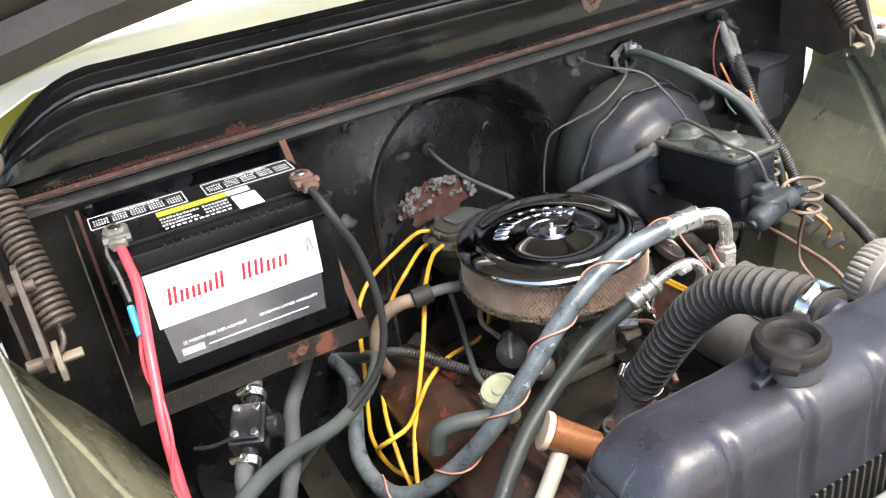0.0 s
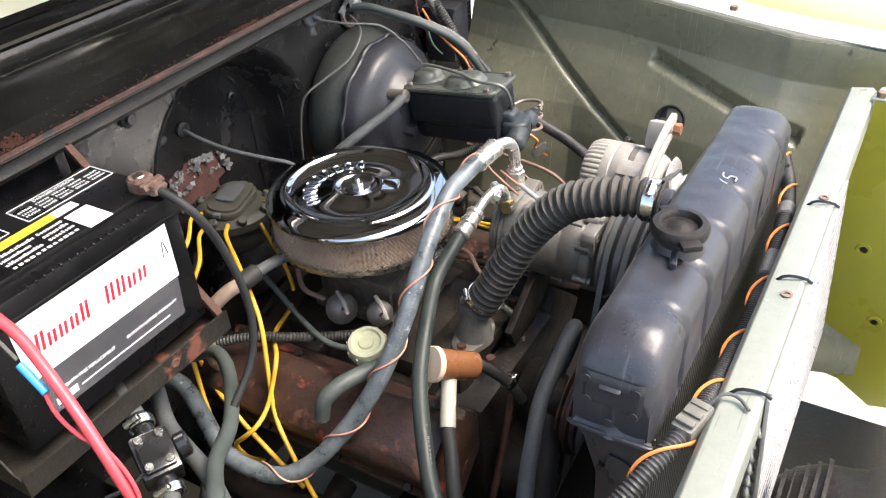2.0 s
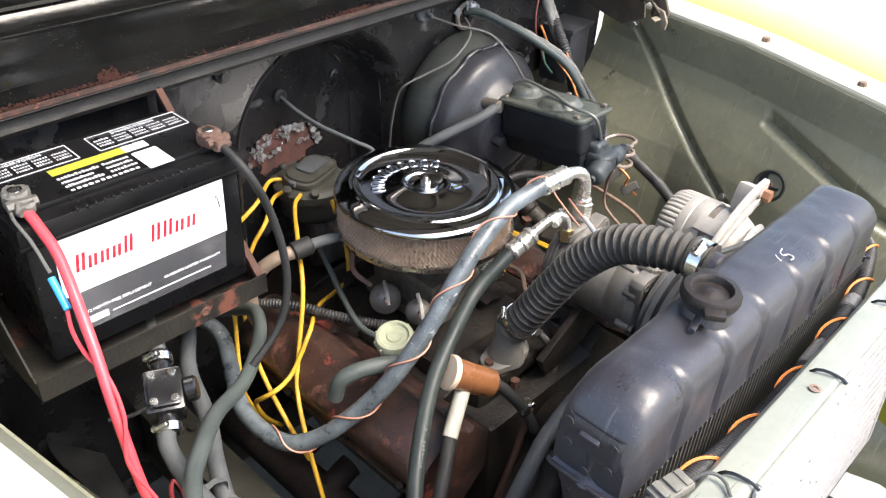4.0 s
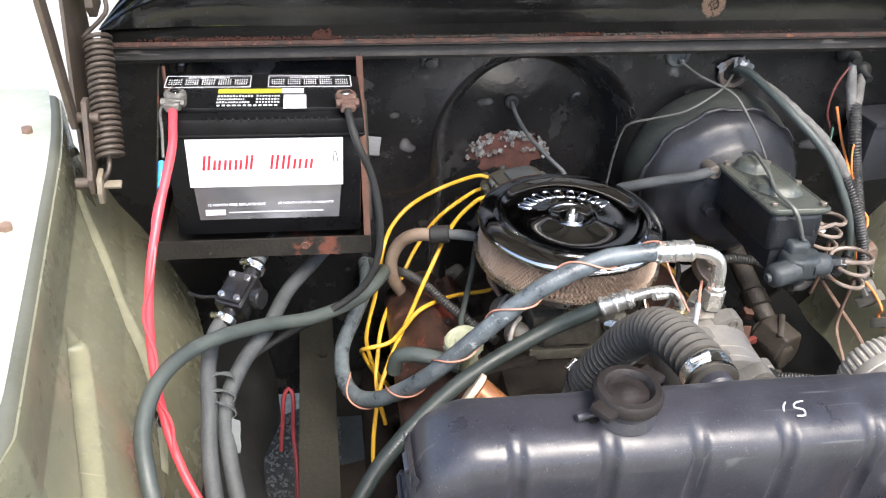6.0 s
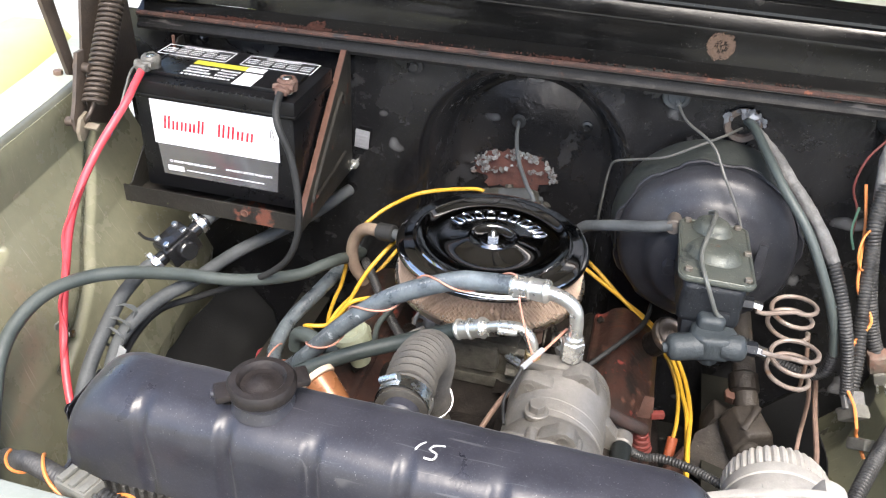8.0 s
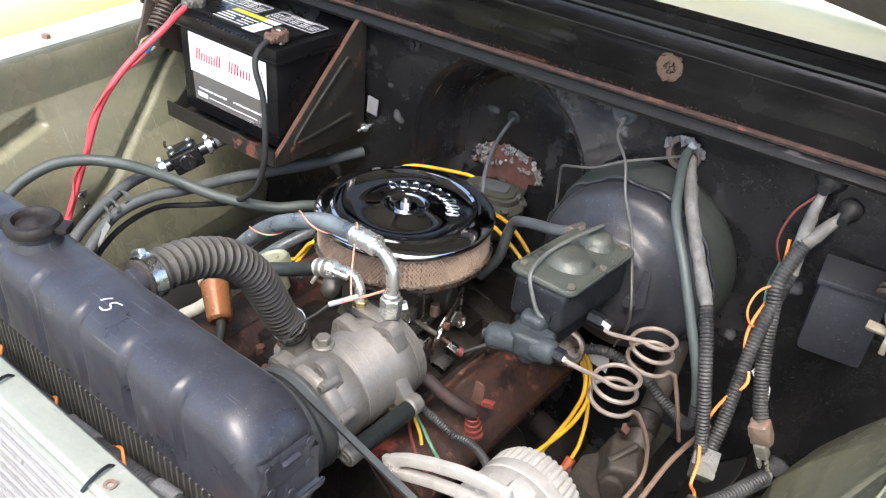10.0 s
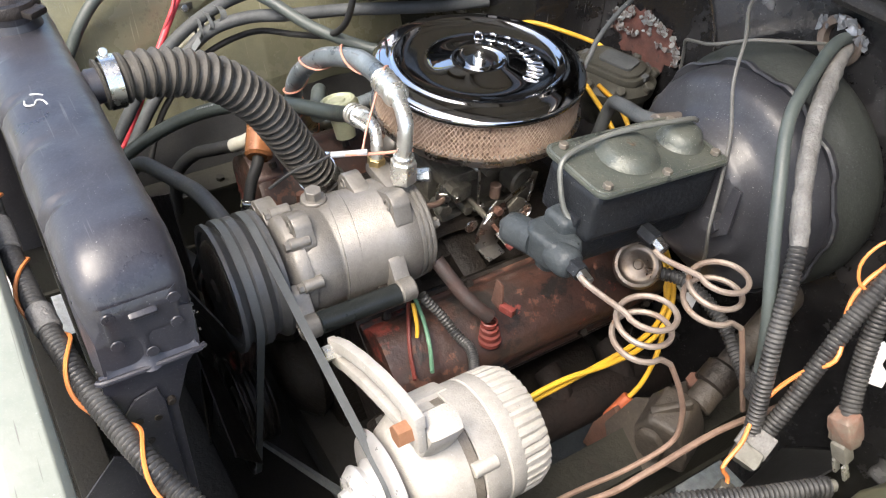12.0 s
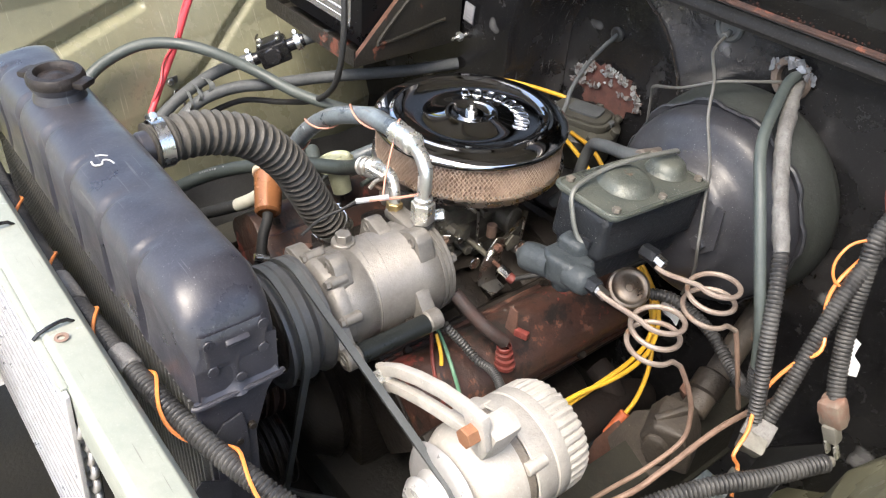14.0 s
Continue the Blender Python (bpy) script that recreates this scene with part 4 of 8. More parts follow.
part("water_pump", lathe([(0.06, 0), (0.07, 0.03), (0.05, 0.06), (0.035, 0.10), (0, 0.10)], (0, -0.33, 0.64), (0, -1, 0), 20), grime, eng)
for s in (-1, 1):
    em = B()
    rn = [tube([(s * 0.27, y, 0.545), (s * 0.30, y, 0.535), (s * 0.325, y, 0.51)], 0.024, 12, 0.02) for y in (-0.25, -0.10, 0.0, 0.13)]
    tube([(s * 0.325, -0.27, 0.51), (s * 0.33, -0.1, 0.503), (s * 0.33, 0.05, 0.50), (s * 0.325, 0.16, 0.485), (s * 0.31, 0.24, 0.43)], 0.036, 16, 0.03, bm=em)
    em = part("exhaust_manifold", em, mat("burnt_manifold", (0.0075, 0.0065, 0.006), (0.020, 0.013, 0.011), 0.8, 0, 20, 0.8, 0.7, 120, dust=0.1, spec=0.2), eng)
    for b_ in rn:
        part("exhaust_runner", b_, MATS["burnt_manifold"], em)
    part("engine_mount", box((s * 0.36, -0.12, 0.47), (0.16, 0.10, 0.05), (0, s * 15, 0), 0.008), grime, eng)
part("oil_pan", box((0, -0.02, 0.37), (0.24, 0.5, 0.14), bevel=0.03), grime, eng)
part("bell_housing", lathe([(0.0, 0), (0.17, 0), (0.19, 0.03), (0.16, 0.14), (0.12, 0.24), (0, 0.24)], (0, 0.19, 0.52), (0, 1, 0), 28), grime, eng)
part("starter", cyl((0.20, -0.08, 0.42), (0.20, 0.16, 0.42), 0.055, 20), grime, eng)
part("fuel_pump", cyl((-0.19, -0.26, 0.50), (-0.27, -0.28, 0.48), 0.05, 20), grime, eng)
fan = part("fan", lathe([(0.0, 0.0), (0.05, 0.0), (0.06, 0.012), (0.03, 0.03), (0, 0.03)], (0, -0.50, 0.64), (0, 1, 0), 20), grime, eng)
for k in range(5):
    t = B()
    sheet([[(0.05 + 0.17 * u, -0.012 - 0.016 * w * (1 + 0.4 * u), 0.055 * w) for w in (-1, -0.5, 0, 0.5, 1)] for u in (0, 0.3, 0.65, 1.0)], 0.0025, t)
    bmesh.ops.transform(t, matrix=pose(0, -0.485, 0.64, 0, 72 * k + 20, 0), verts=t.verts)
    part("blade", t, grime, fan)
# thermostat housing
th = B()
slab([(-0.03 + 0.055 * math.cos(a) * (1.0 if abs(math.cos(a)) > 0.7 else 0.8), -0.240 + 0.033 * math.sin(a)) for a in (2 * math.pi * k / 24 for k in range(24))], 0.750, 0.764, "z", 0.003, th)
lathe([(0.034, 0), (0.031, 0.02), (0.025, 0.045), (0.026, 0.085)], (-0.03, -0.242, 0.755), (0, -0.05, 1), 22, th)
part("thermostat_housing", th, mat("dull_casting", (0.27, 0.26, 0.235), (0.14, 0.132, 0.115), 0.5, 0.3, 40, 0.8, 0.3, 240), eng, "dull cast thermostat housing")
for sx in (-0.043, 0.043):
    part("housing_bolt", hexnut((-0.03 + sx, -0.24, 0.763), (-0.03 + sx, -0.24, 0.771), 0.0085), rusty, eng)

# pulleys and belts
def pulley(name, c, r, w, groove, material, parent, hub=0.3):
    prof = [(0, -0.002), (r * hub, 0), (r * hub * 1.1, 0.006), (r * 0.62, 0.010), (r * 0.66, 0.004), (r * 0.86, 0.004), (r * 0.9, 0), (r, 0), (r, 0.003)]
    for k in range(groove):
        a = w * (k + 0.12) / groove
        b = w * (k + 0.88) / groove
        m = (a + b) / 2
        prof += [(r, a + 0.001), (r * 0.90, m - 0.002), (r * 0.90, m + 0.002), (r, b - 0.001)]
    prof += [(r, w), (r * 0.8, w), (0, w)]
    return part(name, lathe(prof, c, (0, 1, 0), 40), material, parent)


pulley("water_pump_pulley", (0, -0.455, 0.64), 0.085, 0.035, 2, red_eng, eng)
pulley("crank_pulley", (0.0, -0.455, 0.44), 0.085, 0.05, 3, grime, eng)


def belt(circles, y, w=0.010, t=0.008):
    """A V-belt round pulleys (x, z, r), in turn."""
    pts = []
    n = len(circles)
    for i, (x, z, r) in enumerate(circles):
        px, pz, pr = circles[i - 1]
        nx, nz, nr = circles[(i + 1) % n]
        a0 = math.atan2(z - pz, x - px) + math.pi / 2
        a1 = math.atan2(nz - z, nx - x) + math.pi / 2
        while a1 > a0:
            a1 -= 2 * math.pi
        k = max(2, int(abs(a1 - a0) / 0.2))
        for j in range(k + 1):
            a = a0 + (a1 - a0) * j / k
            pts.append((x + r * math.cos(a), z + r * math.sin(a)))
    bm = B()
    rows = []
    m = len(pts)
    for i, (x, z) in enumerate(pts):
        ax, az = pts[i - 1]
        bx, bz = pts[(i + 1) % m]
        d = Vector((bx - ax, bz - az)).normalized()
        nx, nz = -d.y, d.x
        rows.append([bm.verts.new((x + nx * o, y + u, z + nz * o)) for o, u in ((0, -w / 2), (0, w / 2), (-t, w * 0.32), (-t, -w * 0.32))])
    for i in range(m):
        a, b = rows[i], rows[(i + 1) % m]
        for k in range(4):
            bm.faces.new((a[k], a[(k + 1) % 4], b[(k + 1) % 4], b[k]))
    bmesh.ops.recalc_face_normals(bm, faces=bm.faces)
    return bm


beltm = mat("grey_black_belt", (0.045, 0.05, 0.052), (0.085, 0.09, 0.09), 0.55, 0, 40, 0.5, 0.2, 300)

# ---- carburettor ----
cb = thing("carburettor", "dirty zinc carburettor with steel linkage", "carburettor", at=(0, 0, 0.745))
bm = B()
box((0, -0.01, 0.76), (0.15, 0.18, 0.025), bevel=0.006, bm=bm)
box((0, -0.01, 0.80), (0.13, 0.16, 0.06), bevel=0.012, bm=bm)
box((-0.03, -0.07, 0.80), (0.05, 0.05, 0.065), bevel=0.012, bm=bm)
box((0.04, 0.05, 0.795), (0.06, 0.05, 0.07), bevel=0.012, bm=bm)
part("body", bm, carbm, cb)
bm = B()
box((0, -0.005, 0.838), (0.15, 0.19, 0.022), bevel=0.006, bm=bm)
box((0, -0.02, 0.855), (0.11, 0.12, 0.02), bevel=0.006, bm=bm)
lathe([(0.05, 0), (0.055, 0.045), (0.048, 0.05)], (0, 0, 0.85), (0, 0, 1), 28, bm)
part("air_horn", bm, carbm, cb)
rnd = random.Random(8)
for k in range(14):
    a = 2 * math.pi * k / 14
    x, y = 0.068 * math.cos(a), -0.005 + 0.088 * math.sin(a)
    part("screw", cyl((x, y, 0.846), (x, y, 0.855), 0.005, 10), chrome_w, cb)
part("choke_housing", cyl((0.066, 0.03, 0.815), (0.10, 0.035, 0.815), 0.024, 20), carbm, cb)
for (x_, y_, z_), rr in (((-0.105, -0.010, 0.792), 0.027), ((-0.100, -0.092, 0.806), 0.022)):
    vp = part("vacuum_pot", lathe([(rr * 0.9, -0.014), (rr, -0.010), (rr * 1.08, -0.002), (rr * 1.08, 0.002), (rr * 0.98, 0.005), (rr * 0.8, 0.012), (rr * 0.35, 0.017), (0, 0.018)], (x_, y_, z_), (-0.55, -0.65, 0.5), 28), alum, cb, "dull domed vacuum pot")
    part("pot_nipple", cyl((x_ - 0.008, y_ - 0.010, z_ + 0.008), (x_ - 0.022, y_ - 0.026, z_ + 0.020), 0.004, 10), tube_r, vp)
    part("pot_bracket", tube([(x_ + 0.006, y_ + 0.01, z_ + 0.03), (x_ - 0.012, y_ - 0.016, z_ + 0.030), (x_ - 0.02, y_ - 0.03, z_ + 0.012)], 0.004, 8, 0.006), alum_w, vp)
part("pull_rod", tube([(-0.105, 0.03, 0.80), (-0.125, 0.055, 0.83), (-0.11, 0.075, 0.86)], 0.005, 8), tube_r, cb)
part("fuel_inlet", hexnut((0.06, -0.09, 0.825), (0.09, -0.11, 0.825), 0.012), chrome_w, cb)
lv = slab([(-0.062, 0.828), (-0.050, 0.840), (-0.036, 0.836), (-0.030, 0.818), (-0.036, 0.795), (-0.030, 0.770), (-0.042, 0.746), (-0.060, 0.740), (-0.080, 0.752), (-0.084, 0.775), (-0.076, 0.800)], 0.144, 0.147, "x", 0.001)
box((0.156, -0.056, 0.748), (0.026, 0.036, 0.003), (0, 20, 12), 0.001, lv)
part("throttle_lever", lv, chrome_w, cb, "scuffed steel throttle lever")
part("lever_bolt", hexnut((0.146, -0.048, 0.822), (0.155, -0.048, 0.822), 0.007), rusty, cb)
part("lever_washer", cyl((0.138, -0.088, 0.800), (0.141, -0.088, 0.800), 0.011, 16), chrome_w, cb)
part("throttle_stud", cyl((0.147, -0.054, 0.796), (0.172, -0.042, 0.778), 0.0035, 10), rusty, cb)
part("stud_nut", hexnut((0.158, -0.049, 0.788), (0.176, -0.040, 0.775), 0.0075), chrome_w, cb)
part("red_clip", cyl((0.174, -0.041, 0.776), (0.184, -0.036, 0.770), 0.0085, 12), redboot, cb, "faded red cable clip")
part("throttle_shaft", cyl((0.06, -0.055, 0.80), (0.146, -0.056, 0.80), 0.005, 10), carbm, cb)
part("linkage_rod", tube([(0.150, -0.072, 0.806), (0.148, -0.058, 0.818), (0.135, -0.02, 0.826), (0.120, 0.020, 0.826), (0.116, 0.036, 0.832), (0.117, 0.040, 0.824), (0.120, 0.034, 0.790)], 0.0024, 8, 0.005), chrome_w, cb)
part("choke_rod", tube([(0.097, -0.052, 0.868), (0.096, -0.049, 0.84), (0.094, -0.045, 0.795), (0.098, -0.040, 0.788)], 0.0022, 6, 0.006), chrome_w, cb)
part("choke_boss", cyl((0.099, -0.018, 0.803), (0.099, -0.018, 0.828), 0.009, 14), tube_r, cb)
part("link_bracket", slab([(0.002, 0.780), (0.05, 0.800), (0.055, 0.835), (0.045, 0.84), (0.035, 0.81), (0.0, 0.79)], 0.108, 0.111, "x", 0.001), carbm, cb)
for y_, z_, rr in ((-0.105, 0.800, 0.012), (-0.090, 0.835, 0.010), (-0.062, 0.786, 0.009), (-0.03, 0.850, 0.007), (0.035, 0.790, 0.010)):
    part("plug_screw", hexnut((0.060, y_, z_), (0.094, y_, z_), rr), carbm, cb)
part("idle_block", box((0.076, -0.076, 0.822), (0.034, 0.034, 0.026), (0, 0, 15), 0.005), carbm, cb)
part("idle_block_screw", cyl((0.090, -0.086, 0.822), (0.100, -0.089, 0.822), 0.006, 12), chrome_w, cb)
part("idle_screw", coil((0.092, -0.036, 0.786), (0.1, -0.6, 0.1), 0.0055, 5, 0.003, 0.0011, 6, 14), chrome_w, cb)
part("heat_shield", sheet([[(0.045 + 0.016 * i, -0.13 + 0.02 * j, 0.766 + 0.005 * math.sin(i * 1.6 + j)) for j in range(5)] for i in range(5)], 0.0015), grime, cb)
part("fuel_line", tube([(0.09, -0.11, 0.825), (0.10, -0.13, 0.83), (0.095, -0.165, 0.835), (0.07, -0.20, 0.82), (0.05, -0.25, 0.80)], 0.0045, 8), tube_r, cb)
part("float_bowl", box((-0.005, -0.085, 0.815), (0.10, 0.05, 0.055), bevel=0.01), carbm, cb)
part("pump_arm", tube([(0.03, -0.10, 0.868), (0.05, -0.09, 0.872), (0.07, -0.06, 0.868), (0.085, -0.045, 0.855)], 0.0035, 8), chrome_w, cb)
part("return_arm", slab([(-0.02, 0.81), (-0.005, 0.825), (0.012, 0.815), (0.01, 0.80), (-0.015, 0.795)], 0.135, 0.14, "x", 0.001), carbm, cb)
part("roller", lathe([(0.013, 0.0), (0.0135, 0.014), (0.012, 0.016), (0.0105, 0.013), (0, 0.012)], (0.124, 0.015, 0.789), (1, 0, 0.1), 22), chrome_w, cb)
for a_ in (20, 110):
    part("roller_spoke", box((0.1385, 0.015, 0.790), (0.002, 0.020, 0.004), (a_, 0, 0), 0.0008), tube_r, cb)
part("throttle_cable", tube([(0.182, -0.037, 0.772), (0.212, -0.010, 0.790), (0.250, 0.040, 0.802), (0.285, 0.12, 0.795), (0.30, 0.25, 0.80)], 0.0048, 10), rubber, cb)

# ---- air cleaner ----
ac = thing("air_cleaner", "round chrome-lidded air cleaner with a dirty open paper element", "air cleaner", at=(0, 0, 0.985))
RL = 0.164
prof = [(RL - 0.004, 0.974), (RL, 0.977), (RL + 0.001, 0.982), (RL - 0.002, 0.987), (RL - 0.010, 0.990), (0.150, 0.992), (0.138, 0.9928), (0.1345, 0.9938), (0.1325, 0.9964),
        (0.1300, 0.9970), (0.1275, 0.9960), (0.1245, 0.9915), (0.112, 0.9885), (0.098, 0.986), (0.084, 0.985), (0.072, 0.9865), (0.060, 0.990), (0.047, 0.9935), (0.0435, 0.9950), (0.0405, 0.9950), (0.038, 0.993), (0.034, 0.989), (0.022, 0.988), (0.021, 0.9905), (0, 0.9905)]
lid = part("lid", lathe(prof, (0, 0, 0), (0, 0, 1), 96), chrome, ac, "chromed pressed lid", 0.9)
# raised letters stay plain: nine short raised bars on an arc behind the nut
for k in range(9):
    a = radians(90 + 57 - 114 * k / 8)
    t = B()
    w, hgt = 0.0125, 0.023
    for dx, dy, sx, sy in ((0, hgt / 2, w, 0.0036), (0, -hgt / 2, w, 0.0036), (-w / 2, 0, 0.0036, hgt), (w / 2, 0, 0.0036, hgt)):
        box((dx, dy, 0), (sx, sy, 0.0030), bevel=0.0011, bm=t, seg=1)
    bmesh.ops.transform(t, matrix=pose(0.086 * math.cos(a), 0.086 * math.sin(a), 0.9865, 0, 0, math.degrees(a) - 90), verts=t.verts)
    part("raised_mark", t, chrome, lid)
nut = hexnut((0, 0, 0.989), (0, 0, 0.998), 0.010)
cyl((0, 0, 0.996), (0, 0, 1.006), 0.0045, 12, nut)
part("nut", nut, chrome_w, lid)
bm = B()
n, layers = 124, 14
rings = []
for j in range(layers + 1):
    z = 0.920 + (0.976 - 0.920) * j / layers
    row = []
    for k in range(n * 2):
        a = 2 * math.pi * k / (n * 2)
        p = k // 2
        wob = 0.011 * math.sin(j * 1.9 + 5 * noise.noise((p * 0.45, j * 0.15, 3))) + 0.007 * noise.noise((p * 1.1, j * 0.5, 0))
        r = 0.1533 + (0.0046 if k % 2 else -0.0075) + 0.0012 * noise.noise((p * 0.7, j * 0.8, 7))
        row.append(bm.verts.new((r * math.cos(a + wob), r * math.sin(a + wob), z)))
    rings.append(row)
for a, b in zip(rings, rings[1:]):
    for k in range(n * 2):
        j = (k + 1) % (n * 2)
        bm.faces.new((a[k], a[j], b[j], b[k]))
part("filter_element", bm, filterm, ac, "tan pleated paper element, dark with dirt", 0.2)
scr = B()
for sg_ in (-1, 1):
    for k in range(150):
        turns_ = [2 * math.pi * k / 150 + sg_ * 0.042 * j + 0.022 * noise.noise((k * 0.35, j * 1.3, 2)) + 0.010 * noise.noise((k * 1.7, j * 1.9, 5)) for j in range(7)]
        sweep(scr, [Vector((0.1592 * math.cos(a_), 0.1592 * math.sin(a_), 0.9205 + 0.056 * j / 6)) for j, a_ in enumerate(turns_)], 0.0005, 4, False)
part("screen", scr, mat("dirty_expanded_screen", (0.62, 0.48, 0.37), (0.22, 0.15, 0.105), 0.65, 0.1, 14, 0.95), ac, "expanded metal screen")
part("base", lathe([(0.05, 0.888), (0.06, 0.896), (0.12, 0.904), (0.150, 0.907), (0.163, 0.909), (0.166, 0.914), (0.165, 0.921), (0.160, 0.921), (0.12, 0.920), (0.05, 0.920)], (0, 0, 0), (0, 0, 1), 72), chrome_w, ac)


# ---- radiator ----
rd = thing("radiator", "satin black radiator with a ribbed top tank", "radiator", at=(0, -0.6, 0.45))
bm = B()
# tank as a loft of sections along x
xs = [-0.352, -0.3505, -0.346, -0.339, -0.330] + [-0.322 + 0.0035 * k for k in range(185)] + [0.330, 0.339, 0.346, 0.3505, 0.352]
GROOVES = [-0.250 + 0.096 * k for k in range(6)]


def tank_sec(x):
    e = max(0.0, (abs(x) - 0.285) / 0.067)
    top = 1.124 - 0.040 * e * e - 0.012 * max(0, e - 0.8) * 5
    f, b = -0.652 + 0.006 * max(0.0, e - 0.7) * 3, -0.552 - 0.006 * max(0.0, e - 0.7) * 3
    cut = max([0.0] + [max(0.0, 1 - abs((x - g) / 0.0095) ** 3) for g in GROOVES])
    d = 0.0058 * cut
    front = [(f + d * min(1.0, k / 1.5) , 1.0 + (top - 0.028 - 1.0) * k / 9) for k in range(9, -1, -1)]
    return ([(b, 1.00), (b, 1.03), (b, 1.06), (b, top - 0.030), (b - 0.002, top - 0.018), (b - 0.007, top - 0.008), (b - 0.014, top - 0.002), (b - 0.024, top)]
            + [(b - 0.024 + (f + 0.036 - b + 0.024) * k / 6, top + 0.0012 * math.sin(math.pi * k / 6)) for k in range(1, 6)]
            + [(f + 0.036, top), (f + 0.022 + d * 0.25, top - 0.003 - d * 0.30), (f + 0.011 + d * 0.6, top - 0.009 - d * 0.45), (f + 0.004 + d, top - 0.018 - d * 0.3)] + front)


t = B()
vr = [[t.verts.new((x, y, z)) for y, z in tank_sec(x)] for x in xs]
for a, b in zip(vr, vr[1:]):
    for k in range(len(a)):
        j = (k + 1) % len(a)
        t.faces.new((a[k], a[j], b[j], b[k]))
t.faces.new(vr[0])
t.faces.new(vr[-1][::-1])
bmesh.ops.recalc_face_normals(t, faces=t.faces)
t.normal_update()
for v in t.verts:
    if v.co.z > 1.01:
        v.co += v.normal * (0.0020 * noise.noise(v.co * 12.0) + 0.0010 * noise.noise(v.co * 38.0))
tank = part("top_tank", t, radp, rd, angle=0.9)
rnd = random.Random(31)
b = B()
for _ in range(150):
    s_ = rnd.choice((-1, 1, 1))
    k_ = rnd.random()
    if k_ < 2:
        o_, r_, u_ = (rnd.uniform(-0.34, 0.34), -0.5512, 1.005 + 0.03 * rnd.random() ** 2), (-1, 0, 0), (0, 0, 1)
    else:
        o_, r_, u_ = (s_ * 0.3525, rnd.choice((-0.553, -0.553, -0.645)) + rnd.uniform(-0.004, 0.004), rnd.uniform(1.005, 1.085)), (0, s_, 0), (0, 0, 1)
    n_ = rnd.randint(5, 7)
    q_ = rnd.uniform(0.0007, 0.0020)
    nr_ = Vector(r_).cross(Vector(u_))
    vs_ = [b.verts.new(Vector(o_) + nr_ * 0.0012 + Vector(r_) * q_ * rnd.uniform(0.5, 1.2) * math.cos(2 * math.pi * i / n_) + Vector(u_) * q_ * rnd.uniform(0.5, 1.2) * math.sin(2 * math.pi * i / n_)) for i in range(n_)]
    lo_ = [b.verts.new(v.co - nr_ * 0.002) for v in vs_]
    b.faces.new(vs_)
    for i in range(n_):
        b.faces.new((lo_[i], lo_[(i + 1) % n_], vs_[(i + 1) % n_], vs_[i]))
tagged(part("worn_chip", b, mat("bare_metal_chips", (0.20, 0.175, 0.145), (0.09, 0.07, 0.055), 0.7, 0.2, 80, 0.8, 0.5, 200), tank, "paint worn to dull bare metal"), kind="stuff")
for s in (-1, 1):
    # pressed end: a folded ridge between two hollows, flaring into the lower flange
    grid = []
    for iz in range(19):
        z = 1.002 + 0.082 * iz / 18
        row = []
        for iy in range(25):
            u = -1 + iy / 12
            half = 0.036 + 0.010 * max(0.0, (1.03 - z) / 0.03) ** 1.5
            low = max(0.0, min(1.0, (1.048 - z) / 0.022))
            ridge = max(0.0, 1 - abs(u + 0.05) / (0.22 + 0.9 * max(0.0, 1.035 - z) * 4))
            edge = max(0.0, (abs(u) - 0.86) / 0.14)
            x = 0.3545 - 0.0065 * low * (1 - ridge) * (1 - edge) + 0.010 * max(0.0, (1.016 - z) / 0.014) ** 1.6 - 0.004 * edge - 0.004 * max(0.0, (z - 1.076) / 0.008)
            row.append((s * (x + 0.0006 * noise.noise((u * 3, z * 60, s))), -0.602 + u * half, z))
        grid.append(row)
    part("end_plate", sheet(grid, 0.001), radp, tank, "dented riveted end plate")
    part("slot_hook", box((s * 0.3535, -0.600, 1.070), (0.010, 0.026, 0.008), (0, s * 25, 0), 0.003), radp, tank)
    for y, z in ((-0.571, 1.076), (-0.629, 1.075), (-0.573, 1.045), (-0.628, 1.040), (-0.60, 1.018)):
        part("rivet", lathe([(0.0065, 0), (0.0058, 0.001), (0, 0.0014)], (s * 0.3542, y, z), (s, 0, 0), 14), radp, tank)
    b = B()
    slab([(-0.556, 1.005), (-0.652, 1.005), (-0.652, 0.985), (-0.645, 0.94), (-0.645, 0.50), (-0.594, 0.50), (-0.590, 0.93), (-0.572, 0.985)], s * 0.3515 - 0.003, s * 0.3515 + 0.003, "x", 0.002, b)
    part("side_frame", b, radp, rd)
    lp = tube([(s * 0.354, -0.553, 1.002), (s * 0.358, -0.565, 1.003), (s * 0.358, -0.645, 1.003), (s * 0.354, -0.655, 1.002)], 0.0030, 8, 0.01)
    part("tank_seam", lp, radp, tank)
    part("shroud_tab", slab([(-0.640, 0.950), (-0.628, 0.966), (-0.606, 0.972), (-0.602, 0.95), (-0.602, 0.60), (-0.640, 0.60)], s * 0.3575 - 0.0015, s * 0.3575 + 0.0015, "x", 0.001), radp, rd)
    part("deflector", slab([(-0.703, 0.855), (-0.662, 0.905), (-0.632, 0.885), (-0.632, 0.60), (-0.70, 0.60)], s * 0.364 - 0.0012, s * 0.364 + 0.0012, "x", 0.0006), radp, rd)
    for y, z in ((-0.596, 0.945), (-0.612, 0.93), (-0.630, 0.935), (-0.625, 0.90)):
        part("tab_bolt", cyl((s * 0.354, y, z), (s * 0.3605, y, z), 0.0045, 12), grime, rd)
b = B()
box((0, -0.620, 0.755), (0.70, 0.050, 0.49), bevel=0.002, bm=b)
core = part("core", b, alu_core, rd, "dusty finned core")
